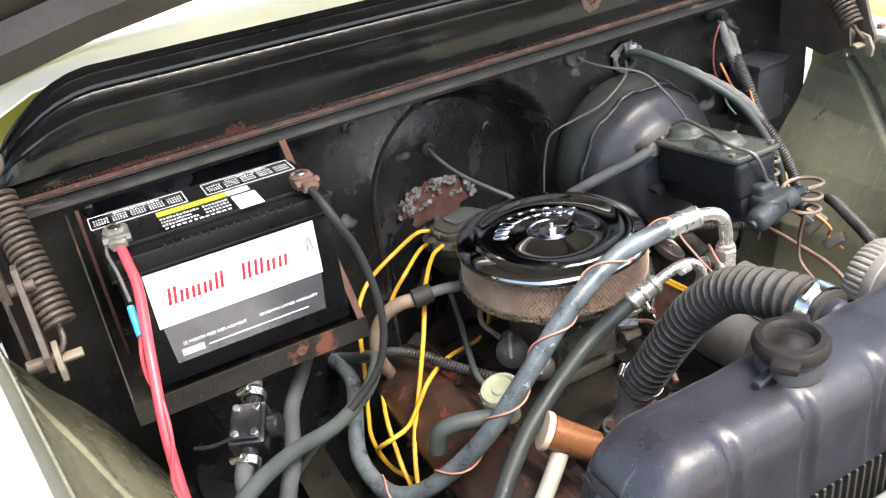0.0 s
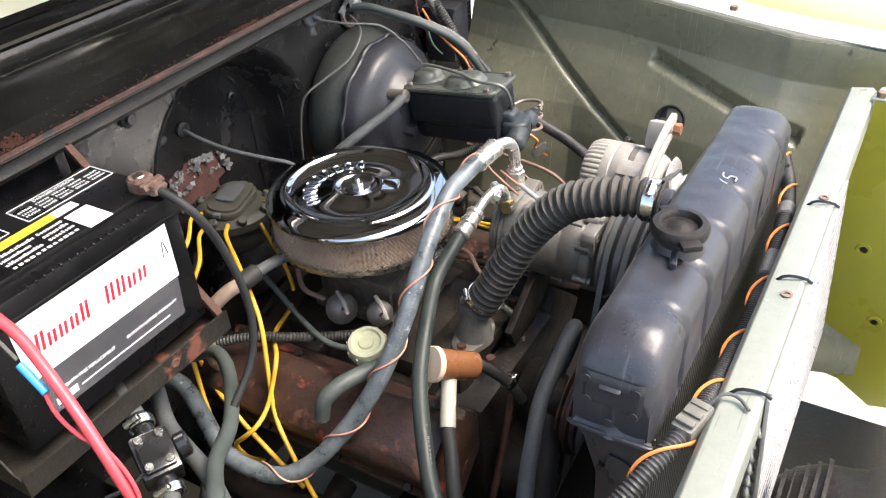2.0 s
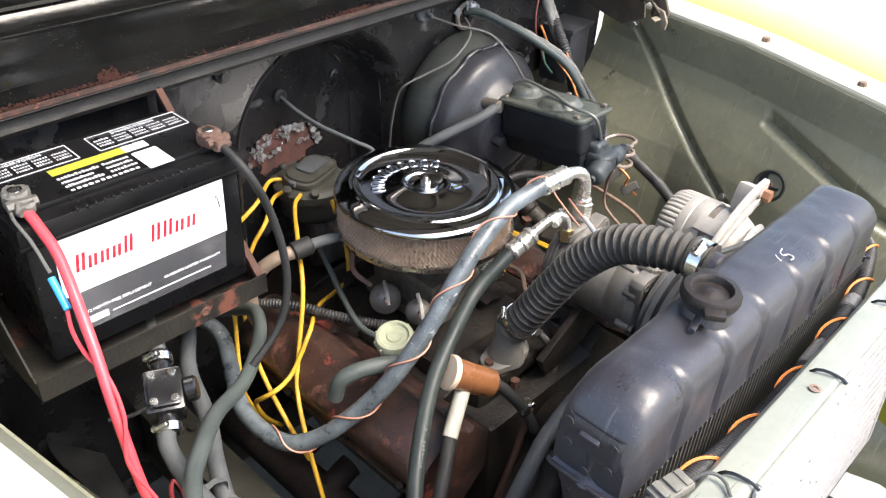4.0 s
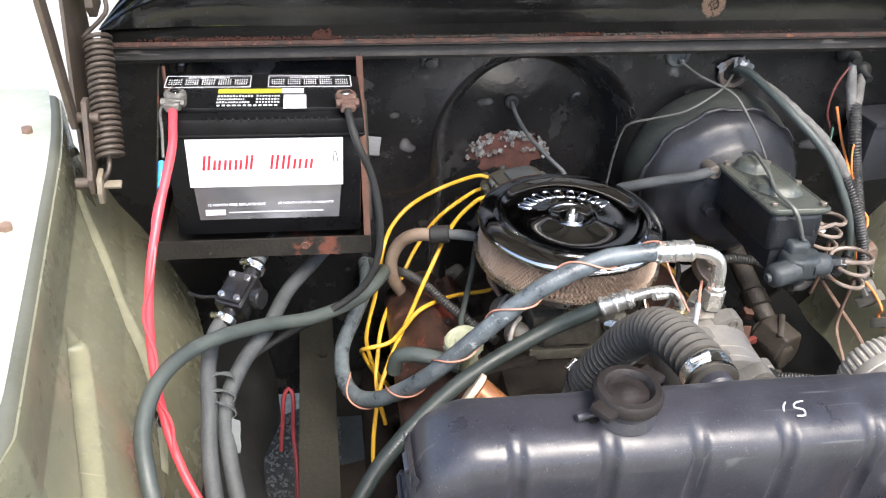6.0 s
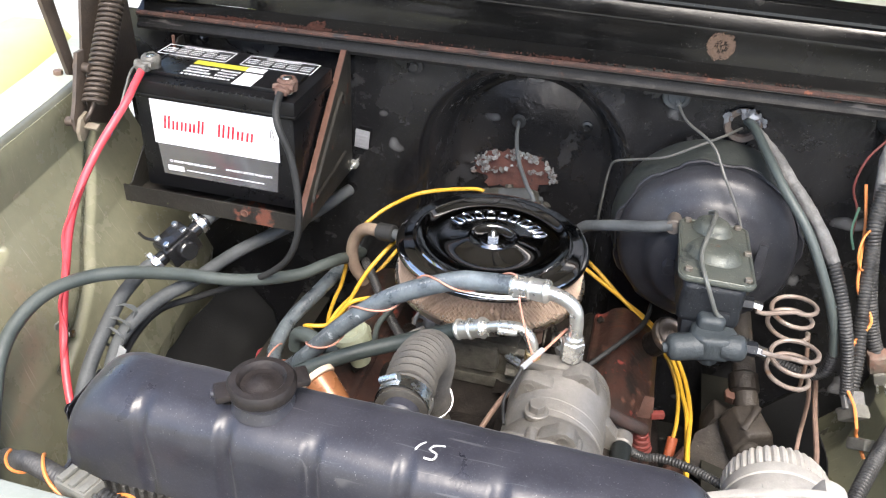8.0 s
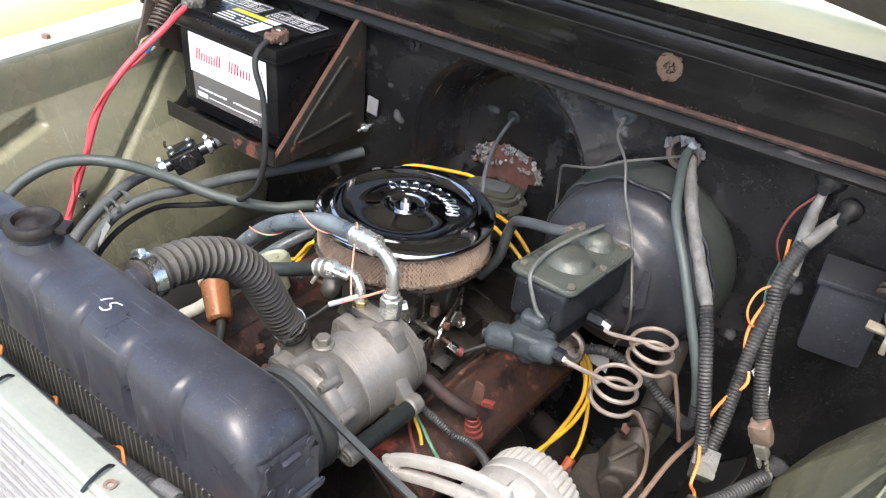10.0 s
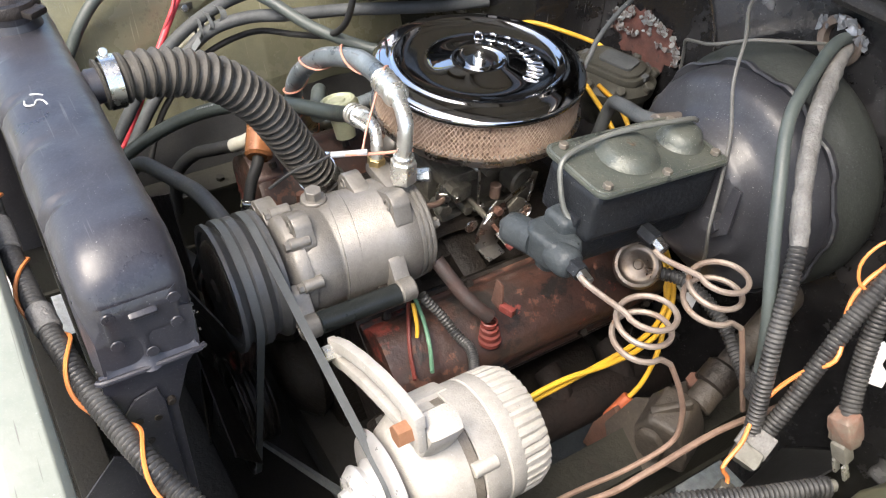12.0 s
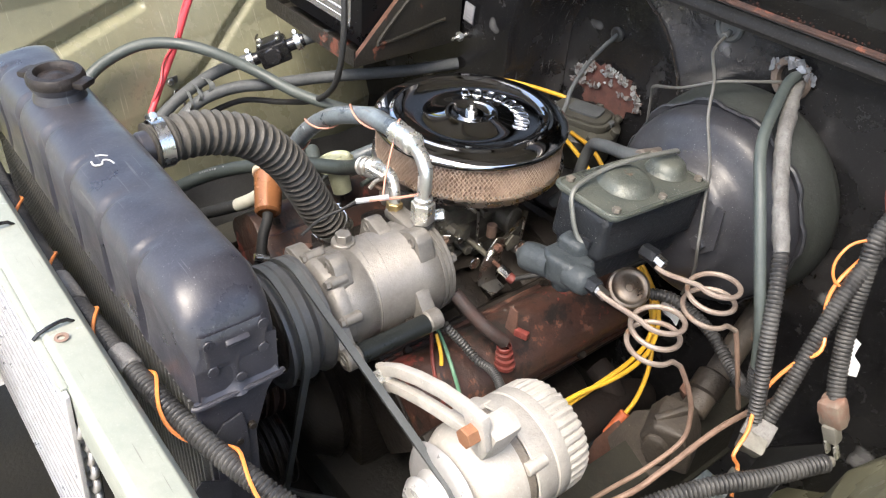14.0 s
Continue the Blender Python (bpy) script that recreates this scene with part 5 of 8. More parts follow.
fin = part("fin", box((0, 0, 0), (0.0035, 0.010, 0.48), bevel=0), alu_core, core)
fin.location = (-0.345, -0.6465, 0.755)
for k in range(1, 60):
    f_ = new("fin", fin.data)
    f_.parent = core
    f_.matrix_parent_inverse = fin.matrix_parent_inverse.copy()
    f_.location = (-0.345 + 0.69 * k / 59, -0.6465, 0.755)
# filler neck and cap
neck = B()
lathe([(0.034, 0), (0.030, 0.012), (0.034, 0.018), (0.035, 0.024), (0.0, 0.024)], (-0.129, -0.600, 1.122), (0, 0, 1), 32, neck)
cyl((-0.155, -0.604, 1.131), (-0.184, -0.610, 1.129), 0.0048, 12, neck)
part("filler_neck", neck, radp, tank)
b = B()
lathe([(0.0355, 0), (0.0365, 0.004), (0.036, 0.010), (0.033, 0.014), (0.026, 0.015), (0.024, 0.013), (0.022, 0.007), (0.018, 0.0065), (0.012, 0.008), (0.007, 0.011), (0, 0.011)], (-0.129, -0.600, 1.144), (0, 0, 1), 40, b)
cap = part("radiator_cap", b, capm, rd, "worn brown-black pressure cap")
for a in (35, 215):
    c = (-0.129 + 0.038 * math.cos(radians(a)), -0.600 + 0.038 * math.sin(radians(a)), 1.149)
    part("ear", box(c, (0.022, 0.026, 0.009), (0, 0, a), 0.0035), capm, cap)
part("drain_hole", cyl((-0.1655, -0.610, 1.1240), (-0.1655, -0.610, 1.1256), 0.0065, 18), grime, tank, "small dark hole")
# upper outlet
part("outlet", cyl((0.004, -0.555, 1.095), (0.004, -0.515, 1.095), 0.021, 24), radp, tank)
# chalk mark
b = tube([(0.070, -0.604, 1.1245), (0.060, -0.606, 1.1245), (0.056, -0.612, 1.1245), (0.064, -0.616, 1.1245), (0.062, -0.624, 1.1245), (0.052, -0.624, 1.1245)], 0.0012, 6, 0.003)
tube([(0.050, -0.604, 1.1245), (0.045, -0.609, 1.1245), (0.042, -0.616, 1.1245)], 0.0012, 6, 0.003, bm=b)
part("chalk_mark", b, mat("chalk", (0.50, 0.50, 0.50), (0.28, 0.28, 0.28), 0.9, 0, 200, 0.8), tank, "white chalk squiggle")

rh = thing("upper_radiator_hose", "grey ribbed flexible radiator hose with steel clamps", "radiator hose", at=(-0.01, -0.4, 0.9))
HP = [(0.004, -0.540, 1.095), (0.002, -0.505, 1.096), (-0.003, -0.457, 1.087), (-0.003, -0.399, 1.061), (-0.009, -0.348, 1.006), (-0.019, -0.313, 0.944), (-0.029, -0.281, 0.880), (-0.030, -0.254, 0.832)]
part("hose", ribbed(HP, 0.0305, 0.0062, 0.0132, 24), flexm, rh)


def clamp(p, axis, r, parent, material=clampm, w=0.012):
    """A worm-drive clamp: band and screw housing."""
    p, a = Vector(p), Vector(axis).normalized()
    c = part("clamp", lathe([(r, -w / 2), (r + 0.0015, -w / 2), (r + 0.0015, w / 2), (r, w / 2)], p, a, 28), material, parent, "bright worm-drive clamp")
    side = (basis(a) @ Vector((0.5, 0.85, 0))).normalized()
    t = cyl(p + side * (r + 0.004) - a.cross(side) * 0.012, p + side * (r + 0.004) + a.cross(side) * 0.012, 0.005, 10)
    part("screw", t, material, c)
    return c


clamp((0.003, -0.526, 1.095), (0, 1, 0), 0.0305, rh, clampm, 0.017)
clamp((-0.028, -0.262, 0.848), (-0.1, 0.5, -0.85), 0.0305, rh)

# ---- battery ----
bt = thing("battery", "black twelve volt battery with a silver and white front label", "battery", at=(-0.52, 0.105, 0.962))
b = B()
box((-0.519, 0.106, 1.052), (0.305, 0.166, 0.182), bevel=0.006, bm=b)
part("case", b, plastic, bt)
b = B()
box((-0.519, 0.106, 1.157), (0.316, 0.176, 0.034), bevel=0.005, bm=b)
box((-0.519, 0.106, 1.146), (0.319, 0.179, 0.005), bevel=0.002, bm=b)
box((-0.519, 0.115, 1.177), (0.270, 0.140, 0.010), bevel=0.003, bm=b)
for k in range(16):
    box((-0.60 + 0.012 * k, 0.022, 1.1725), (0.004, 0.008, 0.006), bevel=0.001, bm=b, seg=1)
part("lid", b, plastic, bt)
fy = 0.0218
b = slab([(-0.641, 1.140), (-0.395, 1.140), (-0.396, 1.054), (-0.641, 1.054)], fy, fy - 0.001, "y")
lab = part("white_label", b, white, bt)
part("silver_label", slab([(-0.636, 1.0535), (-0.399, 1.0535), (-0.404, 0.992), (-0.632, 0.992)], fy, fy - 0.001, "y"), foil, bt)

def slanted_bars(x0, x1, z, heights):
    """Pairs of slanted strokes, as tall as the printing they stand for."""
    pitch = (x1 - x0) / len(heights)
    for k, h in enumerate(heights):
        for e in (0.10, 0.56):
            u = x0 + pitch * (k + e)
            part("red_brand_bar", slab([(u, z), (u + 0.0042, z), (u + 0.0042 + 0.16 * h, z + h), (u + 0.16 * h, z + h)], fy - 0.0009, fy - 0.0016, "y"), redink, lab)


slanted_bars(-0.621, -0.538, 1.085, (0.026, 0.018, 0.018, 0.018, 0.026))
slanted_bars(-0.515, -0.442, 1.085, (0.026, 0.025, 0.018, 0.018))
part("warranty_words", words("12 MONTH FREE REPLACEMENT", (-0.571, fy - 0.0012, 1.020), (1, 0, 0), (0, 0, 1), 0.0066), whiteink, bt)
part("warranty_words", words("60 MONTH LIMITED WARRANTY", (-0.458, fy - 0.0012, 1.021), (1, 0, 0), (0, 0, 1), 0.0062), whiteink, bt)
part("logo_bar", slab([(-0.622, 1.011), (-0.590, 1.011), (-0.590, 1.001), (-0.622, 1.001)], fy - 0.001, fy - 0.0018, "y"), whiteink, bt, "small white brand block")
part("rule", slab([(-0.584, 1.006), (-0.43, 1.006), (-0.43, 1.0048), (-0.584, 1.0048)], fy - 0.001, fy - 0.0018, "y"), whiteink, bt)
part("pictogram", tube([(-0.412, fy - 0.0012, 1.094), (-0.408, fy - 0.0012, 1.118), (-0.403, fy - 0.0012, 1.094)], 0.0007, 6, 0.004), blackplastic, lab)
# warning stickers on the lid
for cx in (-0.611, -0.4445):
    t = B()
    w, d, zt = 0.137, 0.047, 1.1826
    for dx, dy, sx, sy in ((0, d / 2, w, 0.0016), (0, -d / 2, w, 0.0016), (-w / 2, 0, 0.0016, d), (w / 2, 0, 0.0016, d)):
        box((cx + dx, 0.150 + dy, zt), (sx, sy, 0.0006), bevel=0, bm=t)
    part("sticker_frame", t, whiteink, bt)
    part("sticker_words", words("DANGER/POISON", (cx, 0.1665, zt), (1, 0, 0), (0, 1, 0), 0.0085), whiteink, bt)
    t = B()
    for r_ in range(3):
        for c_ in range(5):
            bar_row((cx - 0.053 + 0.0265 * c_, 0.1560 - 0.0085 * r_, zt), (1, 0, 0), (0, 1, 0), 0.022, 0.0046, 6, 0.6, t, seed=r_ * 7 + c_)
    part("sticker_print", t, whiteink, bt)
part("yellow_strip", slab([(-0.592, 0.118), (-0.49, 0.118), (-0.49, 0.101), (-0.592, 0.101)], 1.182, 1.1828, "z"), yel_lab, bt)
part("white_strip", slab([(-0.4895, 0.118), (-0.455, 0.118), (-0.455, 0.101), (-0.4895, 0.101)], 1.182, 1.1829, "z"), white, bt)
part("barcode_sticker", slab([(-0.487, 0.092), (-0.451, 0.092), (-0.451, 0.040), (-0.487, 0.040)], 1.182, 1.1828, "z"), white, bt)
t = B()
for r_, (x0, x1) in enumerate(((-0.592, -0.535), (-0.592, -0.548), (-0.592, -0.54), (-0.592, -0.495))):
    bar_row(((x0 + x1) / 2, 0.089 - 0.012 * r_, 1.1824), (1, 0, 0), (0, 1, 0), x1 - x0, 0.006, 12, 0.7, t, seed=r_)
    if r_ < 3:
        bar_row((-0.512, 0.089 - 0.012 * r_, 1.1824), (1, 0, 0), (0, 1, 0), 0.038, 0.006, 8, 0.7, t, seed=r_ + 9)
part("small_print", t, whiteink, bt)
for x, y in ((-0.652, 0.062), (-0.388, 0.055)):
    part("post", cyl((x, y, 1.17), (x, y, 1.203), 0.009, 18, r2=0.008), chrome_w, bt)
rnd = random.Random(4)
t = B()
for _ in range(60):
    x, z = rnd.choice((rnd.uniform(-0.668, -0.645), rnd.uniform(-0.39, -0.37), rnd.uniform(-0.66, -0.375))), rnd.uniform(0.975, 1.14)
    if not (-0.645 < x < -0.39 and z > 1.0):
        lathe([(rnd.uniform(0.0004, 0.0009), 0), (0, 0.0005)], (x, 0.0232, z), (0, -1, 0), 6, t)
tagged(part("water_drops", t, greytag, bt), kind="stuff")

# terminals and cables
def terminal(p, material, label, turn):
    tm = thing("battery_terminal", label, "terminal", "battery terminals", at=p)
    x, y, z = p
    t = lathe([(0.0085, -0.012), (0.016, -0.012), (0.017, 0.006), (0.014, 0.010), (0.0085, 0.010)], p, (0, 0, 1), 20)
    part("ring", roughen(t, 0.0022), material, tm)
    a = radians(turn)
    c, s_ = math.cos(a), math.sin(a)
    part("lug", roughen(box((x + c * 0.022, y + s_ * 0.022, z - 0.003), (0.026, 0.024, 0.015), (0, 0, turn), 0.004), 0.003), material, tm)
    part("bolt", hexnut((x + c * 0.020 - s_ * 0.018, y + s_ * 0.020 + c * 0.018, z), (x + c * 0.020 + s_ * 0.018, y + s_ * 0.020 - c * 0.018, z), 0.007), material, tm)
    return tm


greyterm = mat("dull_lead", (0.17, 0.162, 0.145), (0.085, 0.08, 0.07), 0.6, 0.4, 60, 0.6, 0.4, 220)
rustterm = mat("rusty_terminal", (0.075, 0.029, 0.019), (0.17, 0.125, 0.10), 0.85, 0.1, 80, 0.7, 0.6, 260)
terminal((-0.652, 0.062, 1.193), greyterm, "dull grey lead clamp on the positive post", -95)
terminal((-0.388, 0.055, 1.192), rustterm, "rust-caked clamp on the negative post", -85)

# battery tray
tr = thing("battery_tray", "black angle steel battery tray with rust blotches", "battery tray", at=(-0.53, 0.1, 0.935))
b = B()
slab([(-0.004, 0.932), (-0.004, 0.966), (-0.0005, 0.966), (-0.0005, 0.9365), (0.255, 0.9365), (0.255, 0.932)], -0.708, -0.352, "x", 0, b)
part("pan", b, traym, tr)
part("side_bracket", slab([(-0.002, 0.932), (-0.002, 0.95), (0.240, 1.19), (0.262, 1.192), (0.262, 0.932)], -0.3535, -0.3505, "x", 0.0005), traym, tr, "triangular rusty side bracket")
part("bracket_edge", slab([(-0.004, 0.948), (0.240, 1.193), (0.246, 1.188), (0.002, 0.943)], -0.362, -0.351, "x", 0.0005), rusty, tr)
part("bracket_rib", tube([(-0.349, 0.225, 1.09), (-0.349, 0.21, 1.12), (-0.349, 0.18, 1.10), (-0.349, 0.06, 0.985), (-0.349, 0.07, 0.97), (-0.349, 0.22, 0.99)], 0.004, 8, 0.01), traym, tr)
part("side_bracket", slab([(0.0, 0.932), (0.0, 0.955), (0.02, 0.96), (0.24, 1.17), (0.262, 1.17), (0.262, 0.932)], -0.7075, -0.7045, "x", 0.0005), traym, tr)
part("hold_down_rod", cyl((-0.690, 0.19, 0.94), (-0.690, 0.20, 1.19), 0.003, 8), rusty, tr)
part("hole", lathe([(0.008, 0), (0.006, 0.0012), (0, -0.001)], (-0.462, -0.0045, 0.951), (0, -1, 0), 14), rusty, tr)

# ---- brake booster and master cylinder ----
bo = thing("brake_booster", "dull grey-black vacuum brake booster drum on the firewall", "brake booster", at=(0.362, 0.2, 0.95))
BC = (0.360, 0.190, 0.946)
rear = [(0.10, -0.084), (0.160, -0.081), (0.171, -0.072), (0.1745, -0.056), (0.173, -0.036), (0.167, -0.020), (0.160, -0.008), (0.157, 0.0)]
lip = [(0.157, 0.0), (0.163, 0.002), (0.1650, 0.010), (0.1625, 0.013), (0.1575, 0.008), (0.152, 0.006)]


def rim_rows(profile, wave):
    """Rings round the booster's axis, with crimped scallops where wave is set."""
    t, n = B(), 176
    rows = [[t.verts.new((BC[0] + (r + w) * math.cos(a), BC[1] - h, BC[2] + (r + w) * math.sin(a)))
             for a, w in ((2 * math.pi * k / n, (wave * max(-0.5, min(0.5, math.sin(22 * math.pi * k / n))) if r > 0.159 else 0.0)) for k in range(n))] for r, h in profile]
    for p_, q_ in zip(rows, rows[1:]):
        for k in range(n):
            t.faces.new((p_[k], p_[(k + 1) % n], q_[(k + 1) % n], q_[k]))
    return t


part("rear_shell", rim_rows(rear, 0.0), mat("green_grey_booster_rim", (0.030, 0.034, 0.030), (0.016, 0.018, 0.017), 0.55, 0.1, 14, 0.7, 0.3, 90, spot=((0.10, 0.095, 0.08), 40, 0.69, 0.8)), bo, "green-grey rear drum")
part("crimped_lip", rim_rows(lip, 0.006), boostm, bo, "scalloped crimped lip")
prof = [(0.157, 0.004), (0.1565, 0.016), (0.154, 0.030), (0.149, 0.040), (0.140, 0.048), (0.128, 0.054), (0.115, 0.060), (0.104, 0.070), (0.097, 0.084), (0.088, 0.094), (0.070, 0.099), (0.05, 0.101), (0.0, 0.102)]
b = lathe(prof, BC, (0, -1, 0), 96)
for v in b.verts:
    v.co.y += 0.0022 * noise.noise(v.co * 16) + 0.0008 * noise.noise(v.co * 50)
part("shell", b, boostm, bo, angle=0.6)
part("check_valve", cyl((0.296, 0.125, 1.018), (0.292, 0.078, 1.026), 0.0135, 18), mat("brown_grey_valve", (0.10, 0.085, 0.07), (0.06, 0.05, 0.045), 0.6), bo)
part("vacuum_hose", tube([(0.292, 0.086, 1.026), (0.255, 0.092, 1.012), (0.210, 0.113, 0.993), (0.165, 0.140, 0.968), (0.140, 0.156, 0.950), (0.124, 0.163, 0.915), (0.110, 0.160, 0.85), (0.08, 0.15, 0.80)], 0.0105, 14), dusty, bo)
for x, z in ((0.300, 0.945), (0.425, 0.955)):
    part("stud_nut", hexnut((x, 0.095, z), (x, 0.070, z), 0.012), boostm, bo)
part("brace", slab([(0.435, 1.02), (0.448, 1.02), (0.45, 0.955), (0.43, 0.935), (0.415, 0.945), (0.432, 0.965)], 0.078, 0.083, "y", 0.001), boostm, bo)

mc = thing("master_cylinder", "grey-black brake master cylinder with a corroded plated cover", "master cylinder", at=(0.355, -0.02, 0.95))
b = B()
slab([(0.309, -0.112), (0.401, -0.112), (0.405, 0.0), (0.405, 0.088), (0.305, 0.088), (0.305, 0.0)], 0.975, 1.046, "z", 0.013, b, 3)
slab([(0.318, -0.108), (0.392, -0.108), (0.390, 0.085), (0.320, 0.085)], 0.935, 0.99, "z", 0.014, b)
cyl((0.355, 0.09, 0.955), (0.355, -0.10, 0.955), 0.028, 24, b)
part("body", b, mcm, mc)
b = B()
slab(rrect(0.355, -0.012, 0.106, 0.206, 0.013), 1.046, 1.052, "z", 0.001, b)
slab(rrect(0.355, -0.012, 0.113, 0.213, 0.016), 1.0495, 1.0550, "z", 0.0018, b)
bead = [Vector((x, y, 1.0548)) for x, y in rrect(0.355, -0.012, 0.105, 0.205, 0.014)]
sweep(b, bead + bead[:1], 0.0022, 8, False)
cov = part("cover", b, mccov, mc)
for y, r, hgt in ((-0.028, 0.036, 0.0155), (0.060, 0.027, 0.020)):
    pr = [(r * 1.12, 0), (r * 1.05, 0.002), (r * 0.98, hgt * 0.35), (r * 0.9, hgt * 0.7), (r * 0.7, hgt * 0.92), (r * 0.4, hgt), (0, hgt)]
    part("dome", lathe(pr, (0.352, y, 1.056), (0, 0, 1), 30, None, (1, 1.15)), mccov, cov)
for x, y in ((0.399, -0.101), (0.313, -0.097), (0.393, 0.080), (0.313, 0.080), (0.403, -0.012)):
    part("bolt", hexnut((x, y, 1.056), (x, y, 1.062), 0.006), mat("dull_small_bolt", (0.20, 0.19, 0.165), (0.14, 0.085, 0.055), 0.5, 0.5), cov)
part("bail_wire", tube([(0.345, 0.088, 1.075), (0.352, 0.06, 1.086), (0.338, -0.02, 1.080), (0.330, -0.07, 1.068), (0.338, -0.117, 1.058), (0.352, -0.124, 1.03), (0.365, -0.120, 1.004), (0.378, -0.114, 0.996)], 0.0034, 8, 0.006), mat("dull_wire", (0.16, 0.165, 0.15), (0.08, 0.08, 0.07), 0.5, 0.4), mc)
part("bail_eye", box((0.374, -0.113, 0.999), (0.022, 0.010, 0.012), bevel=0.003), mcm, mc)
mc.rotation_euler = (radians(-5.5), 0, 0)
mc.location = (0.355, -0.028, 0.945)
# brake line valve block at the front
vb = B()
slab([(0.334, -0.112), (0.398, -0.112), (0.403, -0.128), (0.394, -0.156), (0.350, -0.163), (0.332, -0.150)], 0.944, 0.986, "z", 0.011, vb, 3)
slab([(0.338, -0.100), (0.384, -0.100), (0.380, -0.134), (0.342, -0.137)], 0.970, 1.004, "z", 0.010, vb, 3)
lathe([(0, 0), (0.013, 0.0005), (0.019, 0.005), (0.021, 0.013), (0.021, 0.05), (0, 0.05)], (0.303, -0.156, 0.955), (0.95, 0.2, 0.15), 28, vb)
lathe([(0, -0.006), (0.007, -0.006), (0.008, -0.003), (0.0085, 0.003), (0, 0.003)], (0.303, -0.156, 0.955), (0.95, 0.2, 0.15), 20, vb)
lathe([(0, 0), (0.012, 0.0), (0.018, 0.005), (0.020, 0.014), (0.019, 0.036), (0, 0.036)], (0.416, -0.142, 0.969), (-1, 0, -0.08), 26, vb)
lathe([(0, 0), (0.012, 0.001), (0.016, 0.006), (0.016, 0.03), (0, 0.03)], (0.366, -0.136, 0.928), (0, 0, 1), 22, vb)
part("valve_block", vb, mat("dusty_cast_block", (0.026, 0.032, 0.035), (0.055, 0.063, 0.066), 0.5, 0.1, 26, 0.7, 0.5, 120, spot=((0.24, 0.24, 0.23), 330, 0.67, 0.8)), mc, "cast brake valve block", 0.9)
for y in (-0.142, -0.026):
    part("union", hexnut((0.405, y, 0.972), (0.430, y, 0.972), 0.0115), mcm, mc)
    part("flare_nut", hexnut((0.428, y, 0.972), (0.444, y, 0.969), 0.0078), chrome_w, mc)

# coiled brake lines
for c, y0, turns, r, end in (((0.501, 0.014, 0.905), -0.026, 2.32, 0.0335, [(0.541, 0.034, 0.893), (0.548, 0.040, 0.865), (0.558, 0.048, 0.82), (0.57, 0.07, 0.74)]),
                             ((0.496, -0.092, 0.893), -0.142, 2.32, 0.0335, [(0.534, -0.072, 0.880), (0.541, -0.064, 0.860), (0.550, -0.054, 0.83), (0.557, -0.045, 0.79), (0.560, -0.05, 0.74), (0.55, -0.11, 0.71), (0.53, -0.18, 0.68), (0.50, -0.30, 0.62)])):
    lo = Vector(c)
    pts = [Vector((0.436, y0 - 0.008, 0.976 if y0 < -0.1 else 0.966)), Vector((0.452, y0 - 0.005, 0.972 if y0 < -0.1 else 0.963))]
    n = int(turns * 20)
    for k in range(n + 1):
        a = -math.pi * 0.56 + 2 * math.pi * k / 20
        pts.append(lo + Vector((r * math.cos(a), r * math.sin(a), 0.062 - 0.062 * k / n)))
    pts += [Vector(p) for p in end]
    bl = thing("brake_line", "bare steel brake line wound in a coil", "brake line", "coiled brake lines", at=c)
    nc = len(pts) - len(end)
    part("coil", sweep(B(), even(spline(pts[:nc + 1], 3), 0.005), 0.0037, 8), tube_m, bl)
    part("tail", sweep(B(), even(spline(pts[nc:], 8), 0.006), 0.0036, 8), tube_r, bl, "rust-brown lower length")
single("frame_brake_line", tube([(0.50, -0.32, 0.66), (0.564, -0.178, 0.715), (0.58, -0.11, 0.745), (0.585, 0.0, 0.76), (0.60, 0.12, 0.76)], 0.0045, 8), tube_r, "rusty brown brake line above the frame rail", "brake line")

# ---- compressor ----
cp = thing("compressor", "bare cast aluminium air conditioning compressor", "compressor", at=(0.165, -0.32, 0.83))
CX, CZ = 0.163, 0.874
b = lathe([(0, 0), (0.062, 0), (0.070, 0.004), (0.072, 0.014), (0.0735, 0.018), (0.0735, 0.045), (0.072, 0.048), (0.072, 0.052), (0.0735, 0.055), (0.0735, 0.122), (0.0755, 0.125), (0.0755, 0.158), (0.070, 0.168), (0.0, 0.168)], (CX, -0.393, CZ), (0, 1, 0), 48)
part("body", b, alum, cp)
part("front_head", lathe([(0.02, 0), (0.055, 0), (0.072, 0.012), (0.075, 0.016), (0.075, 0.030), (0, 0.03)], (CX, -0.415, CZ), (0, 1, 0), 40), alum, cp)
for a in (62, 20, 110, -25, 150, 200, 250, -70):
    c = (CX + 0.0745 * math.cos(radians(a)), CZ + 0.0745 * math.sin(radians(a)))
    b = cyl((c[0], -0.402, c[1]), (c[0], -0.375, c[1]), 0.0085, 12)
    hexnut((c[0], -0.408, c[1]), (c[0], -0.400, c[1]), 0.0065, b)
    part("through_bolt", b, alum, cp)
